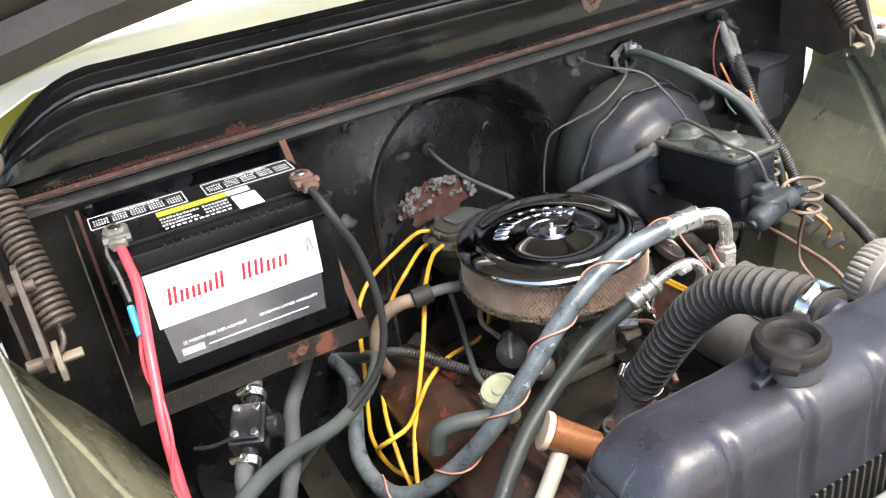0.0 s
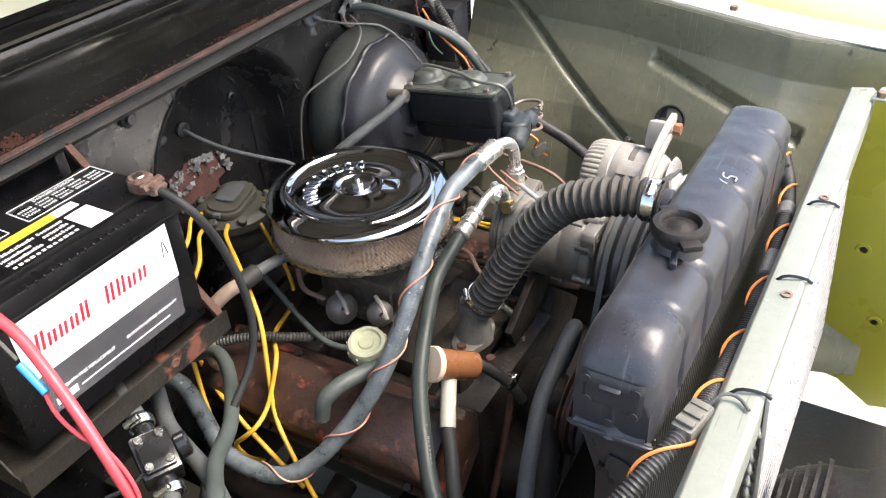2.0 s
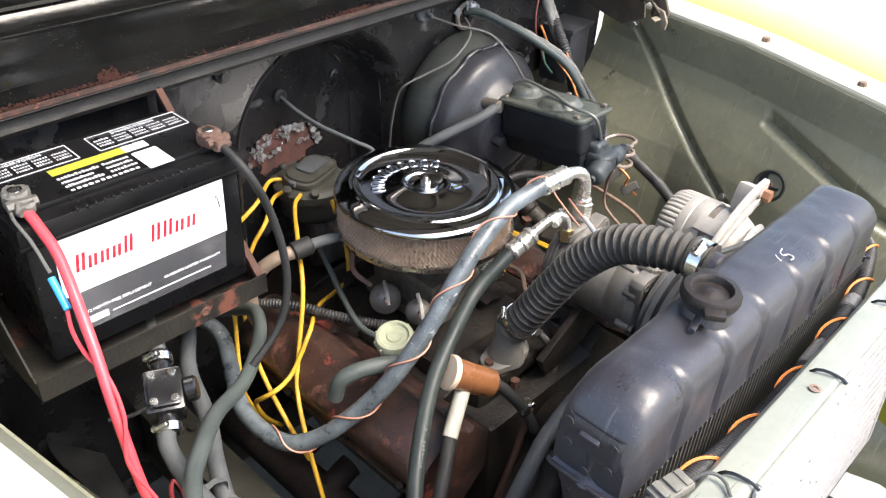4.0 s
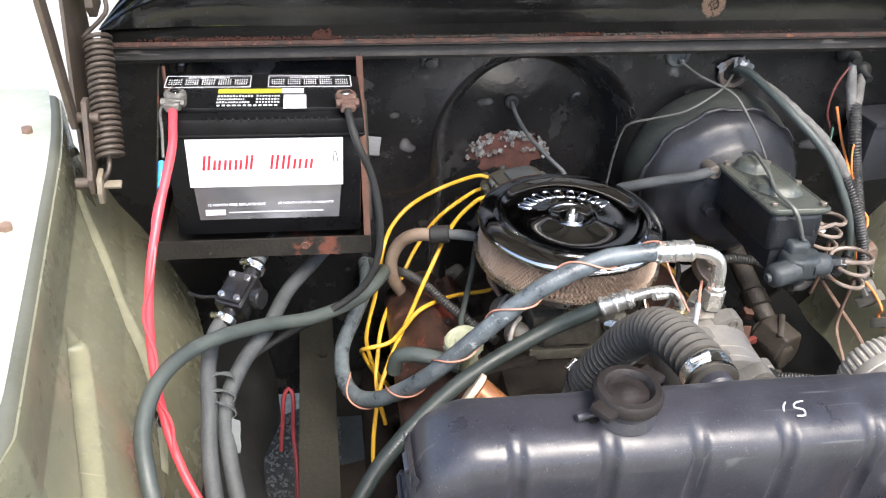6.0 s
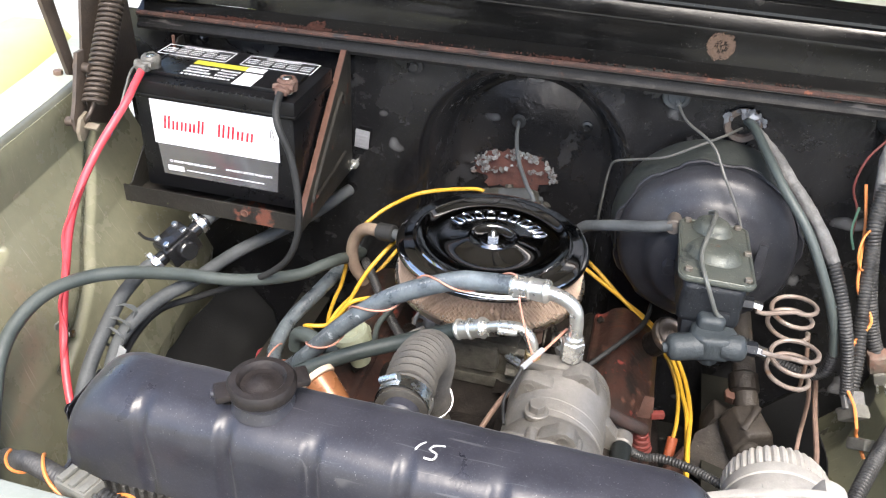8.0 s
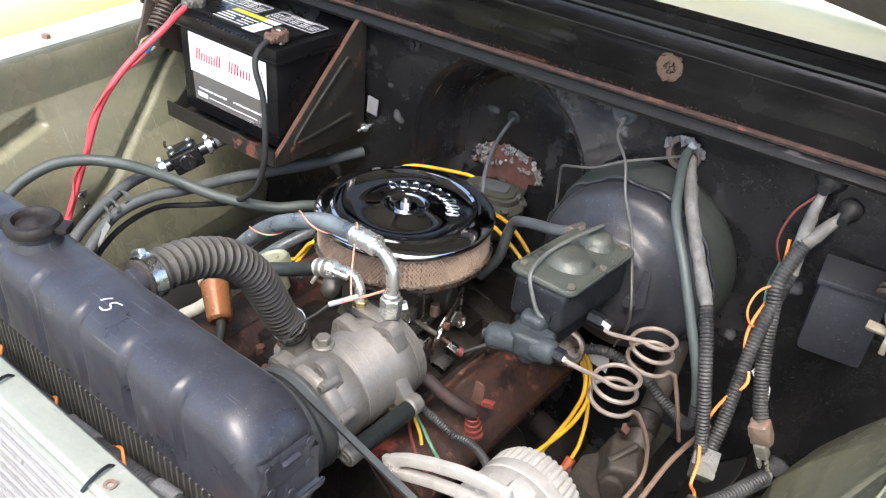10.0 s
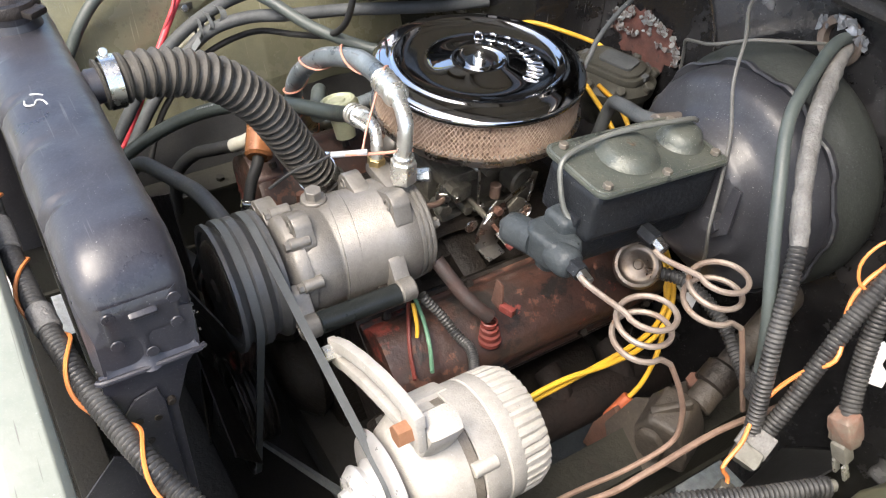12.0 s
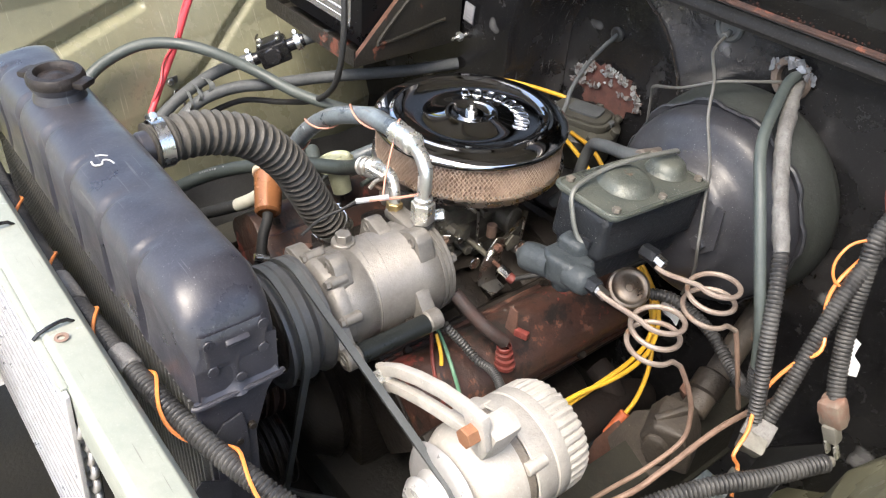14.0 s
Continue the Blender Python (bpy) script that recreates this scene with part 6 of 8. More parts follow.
for a, y0, y1, w in ((68, -0.264, -0.238, 0.022), (78, -0.392, -0.368, 0.024), (124, -0.290, -0.266, 0.022), (-8, -0.285, -0.262, 0.022), (-8, -0.420, -0.396, 0.024), (135, -0.410, -0.385, 0.022)):
    t = B()
    slab([(0.055, -0.034), (0.070, -0.030), (0.084, -0.016), (0.090, -0.011), (0.094, 0.0), (0.090, 0.011), (0.084, 0.016), (0.070, 0.030), (0.055, 0.034)], y0, y1, "y", 0.003, t)
    lathe([(0.0085, -0.0005), (0.0085, -0.0018), (0.0052, -0.0018), (0.0048, 0.006), (0, 0.006)], (0.080 if a > 0 else 0.099, y0, 0), (0, 1, 0), 16, t)
    if a < 0:
        cyl((0.099, y0, 0), (0.099, y1, 0), 0.016, 18, t)
    bmesh.ops.transform(t, matrix=pose(CX, 0, CZ, 0, -a, 0), verts=t.verts)
    part("ear", t, alum, cp)
part("filler_bolt", hexnut((0.137, -0.341, 0.949), (0.137, -0.341, 0.962), 0.0115), alum, cp)
part("filler_boss", cyl((0.137, -0.341, 0.94), (0.137, -0.341, 0.950), 0.017, 18), alum, cp)
part("service_block", box((0.142, -0.236, 0.945), (0.074, 0.030, 0.016), bevel=0.006), alum, cp)
for h_ in (0.008, 0.016, 0.024):
    part("rear_ring", lathe([(0.0715, -0.0025), (0.0765 - h_ * 0.15, -0.0020), (0.0765 - h_ * 0.15, 0.0020), (0.0715, 0.0025)], (CX, -0.238 + h_, CZ), (0, 1, 0), 44), alum, cp)
part("rear_head", lathe([(0.0725, 0.0), (0.0725, 0.024), (0.068, 0.032), (0.03, 0.035), (0, 0.035)], (CX, -0.240, CZ), (0, 1, 0), 40), alum, cp)
part("rear_bolt", hexnut((CX + 0.045, -0.206, CZ + 0.03), (CX + 0.045, -0.196, CZ + 0.03), 0.008), alum, cp)
for y_ in (-0.31, -0.332):
    part("casting_seam", lathe([(0.0730, -0.0012), (0.0742, 0), (0.0730, 0.0012)], (CX, y_, CZ), (0.12, 1, 0.0), 40), alum, cp)
pul = pulley("clutch_pulley", (CX, -0.485, CZ), 0.085, 0.066, 2, mat("grey_black_pulley", (0.05, 0.052, 0.054), (0.10, 0.10, 0.10), 0.45, 0.3, 20, 0.6, 0.2, 200), cp, 0.28)
part("clutch_plate", lathe([(0, -0.006), (0.012, -0.006), (0.016, -0.002), (0.058, -0.002), (0.064, 0.003), (0.064, 0.010)], (CX, -0.487, CZ), (0, 1, 0), 36), grime, pul)
part("mount_bar", cyl((0.262, -0.398, 0.861), (0.262, -0.284, 0.859), 0.0145, 18), mat("satin_black_sleeve", (0.008, 0.010, 0.010), (0.018, 0.021, 0.021), 0.34), cp, "black sleeve under the compressor")
part("bracket", slab([(0.02, 0.72), (0.10, 0.72), (0.24, 0.82), (0.25, 0.85), (0.20, 0.86), (0.10, 0.82), (0.0, 0.76)], -0.30, -0.286, "y", 0.002), grime, cp)

# discharge and suction fittings
f1 = thing("ac_fitting", "bright zinc elbow with hex nut and crimped collar", "hose fitting", "hose fittings", at=(0.167, -0.227, 0.955))
part("nut", hexnut((0.168, -0.227, 0.957), (0.168, -0.227, 0.990), 0.0175), zinc, f1)
part("collar", cyl((0.168, -0.227, 0.948), (0.168, -0.227, 0.958), 0.013, 18), alum, f1)
part("nut_shoulder", cyl((0.168, -0.227, 0.989), (0.168, -0.227, 0.998), 0.0135, 18), zinc, f1)
part("elbow", tube([(0.168, -0.227, 0.985), (0.168, -0.226, 1.015), (0.163, -0.223, 1.040), (0.146, -0.219, 1.053), (0.118, -0.212, 1.055)], 0.0105, 14, 0.005), zinc, f1)
part("collar", cyl((0.124, -0.213, 1.0555), (0.066, -0.204, 1.048), 0.0165, 20), zinc, f1)
for k in range(3):
    part("crimp_ring", lathe([(0.0165, -0.003), (0.0178, -0.001), (0.0178, 0.001), (0.0165, 0.003)], Vector((0.118, -0.212, 1.055)).lerp(Vector((0.072, -0.205, 1.049)), k / 2), (-0.058, 0.009, -0.0075), 20), zinc, f1)
f2 = thing("ac_fitting", "bright zinc elbow with brass nut and crimped collar", "hose fitting", "hose fittings", at=(0.115, -0.237, 0.93))
part("nut", hexnut((0.113, -0.238, 0.938), (0.113, -0.237, 0.962), 0.0125), mat("brass", (0.50, 0.38, 0.18), (0.36, 0.27, 0.14), 0.35, 0.9), f2)
part("elbow", tube([(0.113, -0.237, 0.958), (0.108, -0.234, 0.980), (0.090, -0.228, 0.992), (0.060, -0.222, 0.985), (0.035, -0.218, 0.973)], 0.0085, 12, 0.005), zinc, f2)
part("collar", cyl((0.040, -0.219, 0.975), (-0.008, -0.210, 0.951), 0.0145, 18), zinc, f2)
for k in range(3):
    part("crimp_ring", lathe([(0.0145, -0.0035), (0.0165, -0.0015), (0.0165, 0.0015), (0.0145, 0.0035)], Vector((0.033, -0.218, 0.972)).lerp(Vector((-0.004, -0.211, 0.954)), k / 2), (-0.048, 0.009, -0.024), 18), zinc, f2)
part("port_hex", hexnut((0.148, -0.206, 0.944), (0.166, -0.184, 0.950), 0.0095), zinc, f1)
part("service_port", cyl((0.085, -0.236, 0.99), (0.060, -0.246, 0.995), 0.006, 12), zinc, f2)

H1 = [(0.075, -0.205, 1.050), (0.03, -0.200, 1.043), (-0.022, -0.198, 1.031), (-0.115, -0.210, 0.988), (-0.198, -0.216, 0.912), (-0.27, -0.195, 0.815), (-0.335, -0.145, 0.725), (-0.378, -0.095, 0.680),
      (-0.402, -0.045, 0.678), (-0.403, 0.03, 0.690), (-0.375, 0.097, 0.716), (-0.350, 0.160, 0.735), (-0.345, 0.22, 0.730), (-0.345, 0.272, 0.72)]
def printed_hose(name, pts, r, material, label, marks):
    """A rubber hose with a row of small printed bars along it."""
    h = thing(name, label, "hose", at=pts[0])
    part("hose", tube(pts, r, 18), material, h)
    P = even(spline(pts, 10), 0.006)
    for i0, i1, up in marks:
        for i in range(i0, min(i1, len(P) - 2)):
            if i % 9 in (7, 8):
                continue
            t = (P[i + 1] - P[i]).normalized()
            side = (Vector(up) - t * t.dot(Vector(up))).normalized()
            c = P[i] + side * (r + 0.0001)
            part("print_bar", bar_row(c, t, t.cross(side) * -1, 0.0045, 0.0038, 2, 0.5, seed=i, depth=0.0004), greyink, h)
    return h


printed_hose("suction_hose", H1, 0.0145, rubber_b, "scuffed blue-grey air conditioning hose in a loop", ((12, 34, (-0.25, -0.6, 0.75)), (44, 70, (-0.5, -0.75, 0.45))))
H2 = [(0.0, -0.211, 0.955), (-0.035, -0.207, 0.935), (-0.09, -0.206, 0.905), (-0.174, -0.237, 0.880), (-0.246, -0.268, 0.850), (-0.317, -0.315, 0.815), (-0.376, -0.365, 0.772), (-0.42, -0.43, 0.72), (-0.44, -0.52, 0.66), (-0.44, -0.70, 0.6)]
printed_hose("discharge_hose", H2, 0.0125, mat("dark_green_black_hose", (0.018, 0.024, 0.023), (0.042, 0.052, 0.049), 0.45, 0, 14, 0.6, 0.15, 260), "grey-green air conditioning hose running forward", ((60, 72, (0.2, -0.5, 0.8)),))
H3 = [(-0.60, -0.70, 0.66), (-0.62, -0.58, 0.70), (-0.642, -0.51, 0.775), (-0.655, -0.46, 0.845), (-0.668, -0.418, 0.885), (-0.677, -0.366, 0.909), (-0.667, -0.305, 0.927), (-0.638, -0.245, 0.927), (-0.590, -0.190, 0.914), (-0.53, -0.125, 0.880), (-0.452, -0.070, 0.848), (-0.374, 0.005, 0.826), (-0.335, 0.055, 0.826), (-0.318, 0.10, 0.815), (-0.318, 0.16, 0.78), (-0.325, 0.22, 0.745), (-0.335, 0.272, 0.72)]
lq = printed_hose("liquid_hose", H3, 0.0115, rubber_g, "grey-green rubber hose arching past the battery tray", ())
part("ferrule", cyl((-0.62, -0.585, 0.697), (-0.628, -0.553, 0.727), 0.0145, 18), zinc, lq)
# copper test wire wound round the suction hose
def wound(path, r, turns, lead=()):
    P = even(spline(path, 10), 0.004)
    out = [Vector(p) for p in lead]
    nor = Vector((0, 0, 1))
    for i, p in enumerate(P):
        t = (P[min(i + 1, len(P) - 1)] - P[max(i - 1, 0)]).normalized()
        nor = (nor - t * nor.dot(t)).normalized()
        a = 2 * math.pi * turns * i / len(P)
        out.append(p + r * (math.cos(a) * nor + math.sin(a) * t.cross(nor)))
    return out


single("clutch_wire", sweep(B(), even(wound(H1[:9], 0.0168, 5.3, [(0.115, -0.26, 0.975), (0.10, -0.245, 1.0), (0.085, -0.225, 1.03)]), 0.005), 0.0016, 6), pinkw, "faded copper-coloured wire wound round the hose", "wire")
cwire = tube([(0.155, -0.205, 0.99), (0.135, -0.245, 0.985), (0.118, -0.285, 0.985)], 0.0022, 8, 0.005)
cwt = thing("compressor_lead", "thin compressor lead with a white splice", "wire", at=(0.11, -0.3, 0.97))
part("wire", cwire, pinkw, cwt)
part("splice", cyl((0.128, -0.258, 0.987), (0.106, -0.300, 0.982), 0.0042, 10), mat("pale_grey_splice", (0.34, 0.35, 0.36), (0.22, 0.23, 0.24), 0.5), cwt)
part("tail", tube([(0.106, -0.30, 0.982), (0.10, -0.32, 0.972), (0.092, -0.35, 0.962), (0.10, -0.385, 0.953)], 0.0022, 8, 0.005), rubber, cwt)

# ---- alternator ----
al = thing("alternator", "chalky aluminium alternator with a silver pulley", "alternator", at=(0.478, -0.35, 0.79))
AX, AZ = 0.483, 0.830
part("front_case", lathe([(0.02, 0.0), (0.045, 0.0), (0.060, 0.012), (0.070, 0.03), (0.073, 0.055), (0.073, 0.066)], (AX, -0.420, AZ), (0, 1, 0), 40), alum_w, al)
part("stator_ring", lathe([(0.070, 0.066), (0.0715, 0.067), (0.0715, 0.078), (0.070, 0.079)], (AX, -0.420, AZ), (0, 1, 0), 40), mat("laminated_steel", (0.25, 0.22, 0.18), (0.14, 0.12, 0.1), 0.6, 0.5, 60, 0.6, 0.4, 300), al)
part("rear_case", lathe([(0.073, 0.0785), (0.0750, 0.080), (0.0750, 0.108), (0.0738, 0.1095), (0.0738, 0.111), (0.0750, 0.1125), (0.0745, 0.130), (0.073, 0.132)], (AX, -0.420, AZ), (0, 1, 0), 40), alum_w, al)
# finned rear rim
b = B()
ring_prof = [(0.073, 0.13), (0.072, 0.155), (0.066, 0.168), (0.05, 0.176), (0.0, 0.178)]
n = 120
rws = []
for r, h in ring_prof:
    row = []
    for k in range(n):
        rr = r + (0.0018 if k % 3 else -0.0018) * (1 if r > 0.06 else 0)
        a = 2 * math.pi * k / n
        row.append(b.verts.new((AX + rr * math.cos(a), -0.420 + h, AZ + rr * math.sin(a))))
    rws.append(row)
for p, q in zip(rws, rws[1:]):
    for k in range(n):
        j = (k + 1) % n
        b.faces.new((p[k], q[k], q[j], p[j]))
part("finned_end", b, alum_w, al, angle=0.4)
part("top_ear", box((0.508, -0.382, 0.932), (0.036, 0.044, 0.060), (0, 20, 0), 0.012), alum_w, al)
part("terminal_block", box((0.440, -0.352, 0.876), (0.036, 0.050, 0.030), (0, -35, 0), 0.005), alum_w, al, "squared casting boss")
part("through_bolt_boss", cyl((0.538, -0.352, 0.876), (0.538, -0.322, 0.876), 0.0085, 14), alum_w, al)
part("pivot_bolt", hexnut((0.508, -0.428, 0.953), (0.508, -0.412, 0.953), 0.0125), mat("copper_rust_bolt", (0.34, 0.17, 0.09), (0.22, 0.10, 0.06), 0.6, 0.5), al)
part("pulley", lathe([(0, -0.02), (0.014, -0.02), (0.016, -0.012), (0.028, -0.010), (0.036, 0.0), (0.036, 0.003), (0.030, 0.010), (0.036, 0.017), (0.036, 0.020), (0, 0.02)], (AX, -0.454, AZ), (0, 1, 0), 32), mat("plated_pulley", (0.68, 0.67, 0.65), (0.5, 0.49, 0.47), 0.3, 0.6, 20, 0.5, 0.05, 200), al)
part("fan", lathe([(0.02, 0), (0.050, 0.0), (0.060, 0.003), (0.066, 0.010), (0.02, 0.012)], (AX, -0.434, AZ), (0, 1, 0), 36), mat("spun_aluminium", (0.52, 0.51, 0.50), (0.36, 0.35, 0.34), 0.35, 0.6, 20, 0.6, 0.1, 200), al)
UP = [(0.330, 0.908), (0.360, 0.930), (0.400, 0.951), (0.445, 0.969), (0.485, 0.979), (0.518, 0.982)]
LO = [(0.346, 0.878), (0.375, 0.892), (0.410, 0.907), (0.450, 0.921), (0.488, 0.932), (0.506, 0.937)]
br = B()
slab(UP + [(x + 0.005, z - 0.015) for x, z in UP[::-1]], -0.414, -0.402, "y", 0.002, br)
slab(LO + [(x - 0.005, z + 0.013) for x, z in LO[::-1]], -0.414, -0.402, "y", 0.002, br)
box((0.338, -0.408, 0.890), (0.024, 0.011, 0.036), (0, -25, 0), 0.004, br)
box((0.508, -0.408, 0.956), (0.034, 0.011, 0.046), (0, -15, 0), 0.006, br)
part("adjusting_arm", br, alum_w, al, "slotted adjusting arm")
part("adjusting_bolt", hexnut((0.336, -0.424, 0.893), (0.336, -0.412, 0.893), 0.010), zinc, al)
part("lower_mount", box((0.42, -0.37, 0.79), (0.08, 0.05, 0.05), (0, 30, 0), 0.01), grime, al)

single("drive_belt", belt([(AX, AZ, 0.043), (0.0, 0.44, 0.085), (CX, CZ, 0.086)], -0.434), beltm, "grey-black V-belt from compressor to alternator", "belt", "drive belts")
single("drive_belt", belt([(CX, CZ, 0.086), (0.085 * 0.6, 0.44, 0.085), (0.0, 0.64, 0.085)], -0.466), beltm, "grey-black V-belt from compressor to crank pulley", "belt", "drive belts")

# ---- distributor ----
capd = mat("dusty_olive_black_cap", (0.030, 0.030, 0.025), (0.060, 0.058, 0.048), 0.5, 0, 20, 0.7, 0.3, 160)
ds = thing("distributor", "dusty black distributor cap with yellow leads", "distributor", at=(-0.035, 0.295, 0.8))
DC = (-0.020, 0.310)
part("cap", lathe([(0.055, 0.80), (0.064, 0.81), (0.066, 0.850), (0.076, 0.856), (0.078, 0.872), (0.070, 0.880), (0.055, 0.883), (0.0, 0.884)], (DC[0], DC[1], 0), (0, 0, 1), 40), capd, ds)
cvr = slab(rrect(0, 0, 0.125, 0.078, 0.030), 0, 0.016, "z", 0.005)
slab(rrect(0, 0, 0.112, 0.066, 0.026), 0.013, 0.022, "z", 0.004, cvr)
bmesh.ops.transform(cvr, matrix=pose(DC[0], DC[1], 0.882, 4, 0, 18), verts=cvr.verts)
part("coil_cover", cvr, capd, ds)
cvr = slab(rrect(0.006, 0, 0.066, 0.040, 0.010), 0, 0.006, "z", 0.002)
bmesh.ops.transform(cvr, matrix=pose(DC[0], DC[1], 0.9035, 4, 0, 18), verts=cvr.verts)
part("coil_cover_top", cvr, dusty, ds)
for sx in (-1, 1):
    part("latch", box((DC[0] + sx * 0.058, DC[1] + sx * 0.018, 0.894), (0.012, 0.016, 0.010), (0, 0, 18), 0.003), dusty, ds)
for k in range(8):
    a = 2 * math.pi * (k + 0.3) / 8
    part("tower", cyl((DC[0] + 0.066 * math.cos(a), DC[1] + 0.066 * math.sin(a), 0.868), (DC[0] + 0.076 * math.cos(a), DC[1] + 0.076 * math.sin(a), 0.888), 0.009, 12), capd, ds)
part("housing", cyl((DC[0], DC[1] - 0.06, 0.70), (DC[0], DC[1], 0.81), 0.045, 24), grime, ds)

# rust patch with peeling paint on the recess wall
rp = thing("rust_patch", "bare red rust patch with peeling blue-grey flakes", "rust patch", at=(-0.04, 0.381, 0.9))
rnd = random.Random(21)
pts = []
for k in range(70):
    a = 2 * math.pi * k / 70
    rr = 0.074 * (1 + 0.45 * noise.noise((math.cos(a) * 2.2, math.sin(a) * 2.2, 4)) + 0.16 * noise.noise((math.cos(a) * 9, math.sin(a) * 9, 1)))
    pts.append((-0.030 + 1.05 * rr * math.cos(a), 0.911 + 0.62 * rr * math.sin(a) + 0.012))
part("bare_steel", slab(pts, 0.3825, 0.3845, "y"), patchr, rp)
b = B()
for _ in range(420):
    a = rnd.uniform(-0.2, 3.4)
    rr = rnd.uniform(0.70, 1.10) if rnd.random() < 0.8 else rnd.uniform(0.2, 0.8)
    x, z = -0.030 + 0.084 * rr * math.cos(a), 0.922 + 0.046 * rr * math.sin(a)
    if noise.noise((x * 45, z * 45, 0)) < -0.02:
        continue
    m3 = pose(0, 0, 0, rnd.uniform(-50, 50), rnd.uniform(0, 360), rnd.uniform(-50, 50))
    flake(b, rnd, (x, 0.3805 - rnd.uniform(0, 0.008), z), m3 @ Vector((1, 0, 0)), m3 @ Vector((0, 0, 1)), rnd.uniform(0.002, 0.0075), 0.0002)
tagged(part("peeling_paint", b, corr, rp, "peeling corroded flakes"), kind="stuff")

# ---- spark plug leads ----
def lead(pts, label="yellow spark plug lead"):
    return single("spark_plug_lead", tube(pts, 0.0042, 10), yellow, label, "ignition lead", "spark plug leads")


lead([(-0.075, 0.335, 0.885), (-0.105, 0.335, 0.890), (-0.188, 0.258, 0.908), (-0.250, 0.252, 0.874), (-0.291, 0.219, 0.848), (-0.313, 0.175, 0.825), (-0.324, 0.152, 0.773), (-0.333, 0.140, 0.724), (-0.345, 0.121, 0.686), (-0.352, 0.104, 0.640), (-0.335, 0.085, 0.58), (-0.31, 0.07, 0.55)])
lead([(-0.09, 0.30, 0.880), (-0.112, 0.315, 0.862), (-0.173, 0.257, 0.858), (-0.207, 0.254, 0.822), (-0.242, 0.245, 0.766), (-0.273, 0.203, 0.727), (-0.300, 0.150, 0.705), (-0.323, 0.088, 0.692), (-0.334, 0.038, 0.667), (-0.341, -0.017, 0.635), (-0.325, -0.05, 0.56)])
lead([(-0.085, 0.260, 0.885), (-0.125, 0.225, 0.892), (-0.185, 0.140, 0.890), (-0.238, 0.060, 0.842), (-0.277, 0.025, 0.765), (-0.310, -0.005, 0.702), (-0.340, -0.062, 0.651), (-0.354, -0.117, 0.560), (-0.347, -0.135, 0.47), (-0.335, -0.14, 0.40)])
lead([(-0.035, 0.225, 0.870), (-0.050, 0.165, 0.790), (-0.087, 0.125, 0.750), (-0.187, 0.085, 0.762), (-0.256, 0.020, 0.784), (-0.288, 0.010, 0.750), (-0.314, 0.008, 0.718), (-0.350, 0.0, 0.714), (-0.366, 0.02, 0.692), (-0.362, 0.05, 0.655), (-0.338, 0.06, 0.595), (-0.305, 0.06, 0.55)])
for dx in (0, 0.011):
    lead([(0.01, 0.25, 0.885), (0.08, 0.245, 0.875), (0.17, 0.222, 0.825), (0.235, 0.200, 0.778), (0.291, 0.182 + dx, 0.743), (0.332 + dx, 0.168, 0.712), (0.363 + dx, 0.123, 0.686), (0.376 + dx, 0.065, 0.681), (0.384 + dx * 0.6, 0.0, 0.687), (0.386, -0.079, 0.684 + dx), (0.386, -0.15, 0.678 + dx), (0.385, -0.22, 0.65), (0.375, -0.26, 0.60)])
lead([(0.0, 0.23, 0.885), (0.09, 0.215, 0.862), (0.18, 0.200, 0.815), (0.26, 0.188, 0.765), (0.33, 0.168, 0.700), (0.372, 0.135, 0.640), (0.385, 0.105, 0.580), (0.383, 0.078, 0.542)])
single("plug_boot", cyl((0.3835, 0.084, 0.550), (0.380, 0.050, 0.510), 0.0105, 14), mat("orange_plug_boot", (0.42, 0.10, 0.035), (0.25, 0.06, 0.03), 0.55, 0, 40, 0.6), "orange rubber spark plug boot", "plug boot")

# ---- battery cables ----
pc = thing("positive_cable", "thick red battery cable with a thin red pigtail", "battery cable", "battery cables", at=(-0.655, 0.04, 1.19))
PC = [(-0.654, 0.042, 1.19), (-0.652, 0.005, 1.172), (-0.652, -0.034, 1.148), (-0.668, -0.115, 1.087), (-0.682, -0.178, 1.012), (-0.685, -0.225, 0.915), (-0.670, -0.279, 0.831), (-0.645, -0.325, 0.772), (-0.61, -0.37, 0.72), (-0.57, -0.43, 0.65), (-0.54, -0.5, 0.56)]
part("cable", tube(PC, 0.0068, 14), redcable, pc)
part("pigtail", tube([(-0.668, -0.062, 1.105), (-0.676, -0.085, 1.085), (-0.678, -0.118, 1.07), (-0.672, -0.15, 1.055), (-0.677, -0.185, 1.02), (-0.692, -0.205, 0.97), (-0.678, -0.232, 0.915), (-0.680, -0.262, 0.875), (-0.660, -0.285, 0.835), (-0.655, -0.315, 0.79), (-0.635, -0.335, 0.755)], 0.0026, 8), redcable, pc)
part("splice", cyl((-0.668, -0.035, 1.132), (-0.669, -0.068, 1.104), 0.0048, 12), bluem, pc, "bright blue crimp splice")
part("grey_tail", tube([(-0.664, 0.05, 1.19), (-0.672, 0.03, 1.185), (-0.668, 0.0, 1.165), (-0.666, -0.03, 1.135)], 0.0024, 8), greyw, pc)
ncab = tube([(-0.388, 0.030, 1.190), (-0.382, -0.008, 1.172), (-0.372, -0.024, 1.145), (-0.351, -0.026, 1.09), (-0.339, -0.035, 1.015), (-0.343, -0.042, 0.945), (-0.372, -0.046, 0.885), (-0.443, -0.050, 0.832), (-0.528, -0.078, 0.800), (-0.585, -0.15, 0.795), (-0.59, -0.26, 0.76), (-0.56, -0.36, 0.68), (-0.52, -0.42, 0.58)], 0.0062, 14)
single("negative_cable", ncab, rubber, "black battery cable hanging from the rusty clamp", "battery cable", "battery cables")

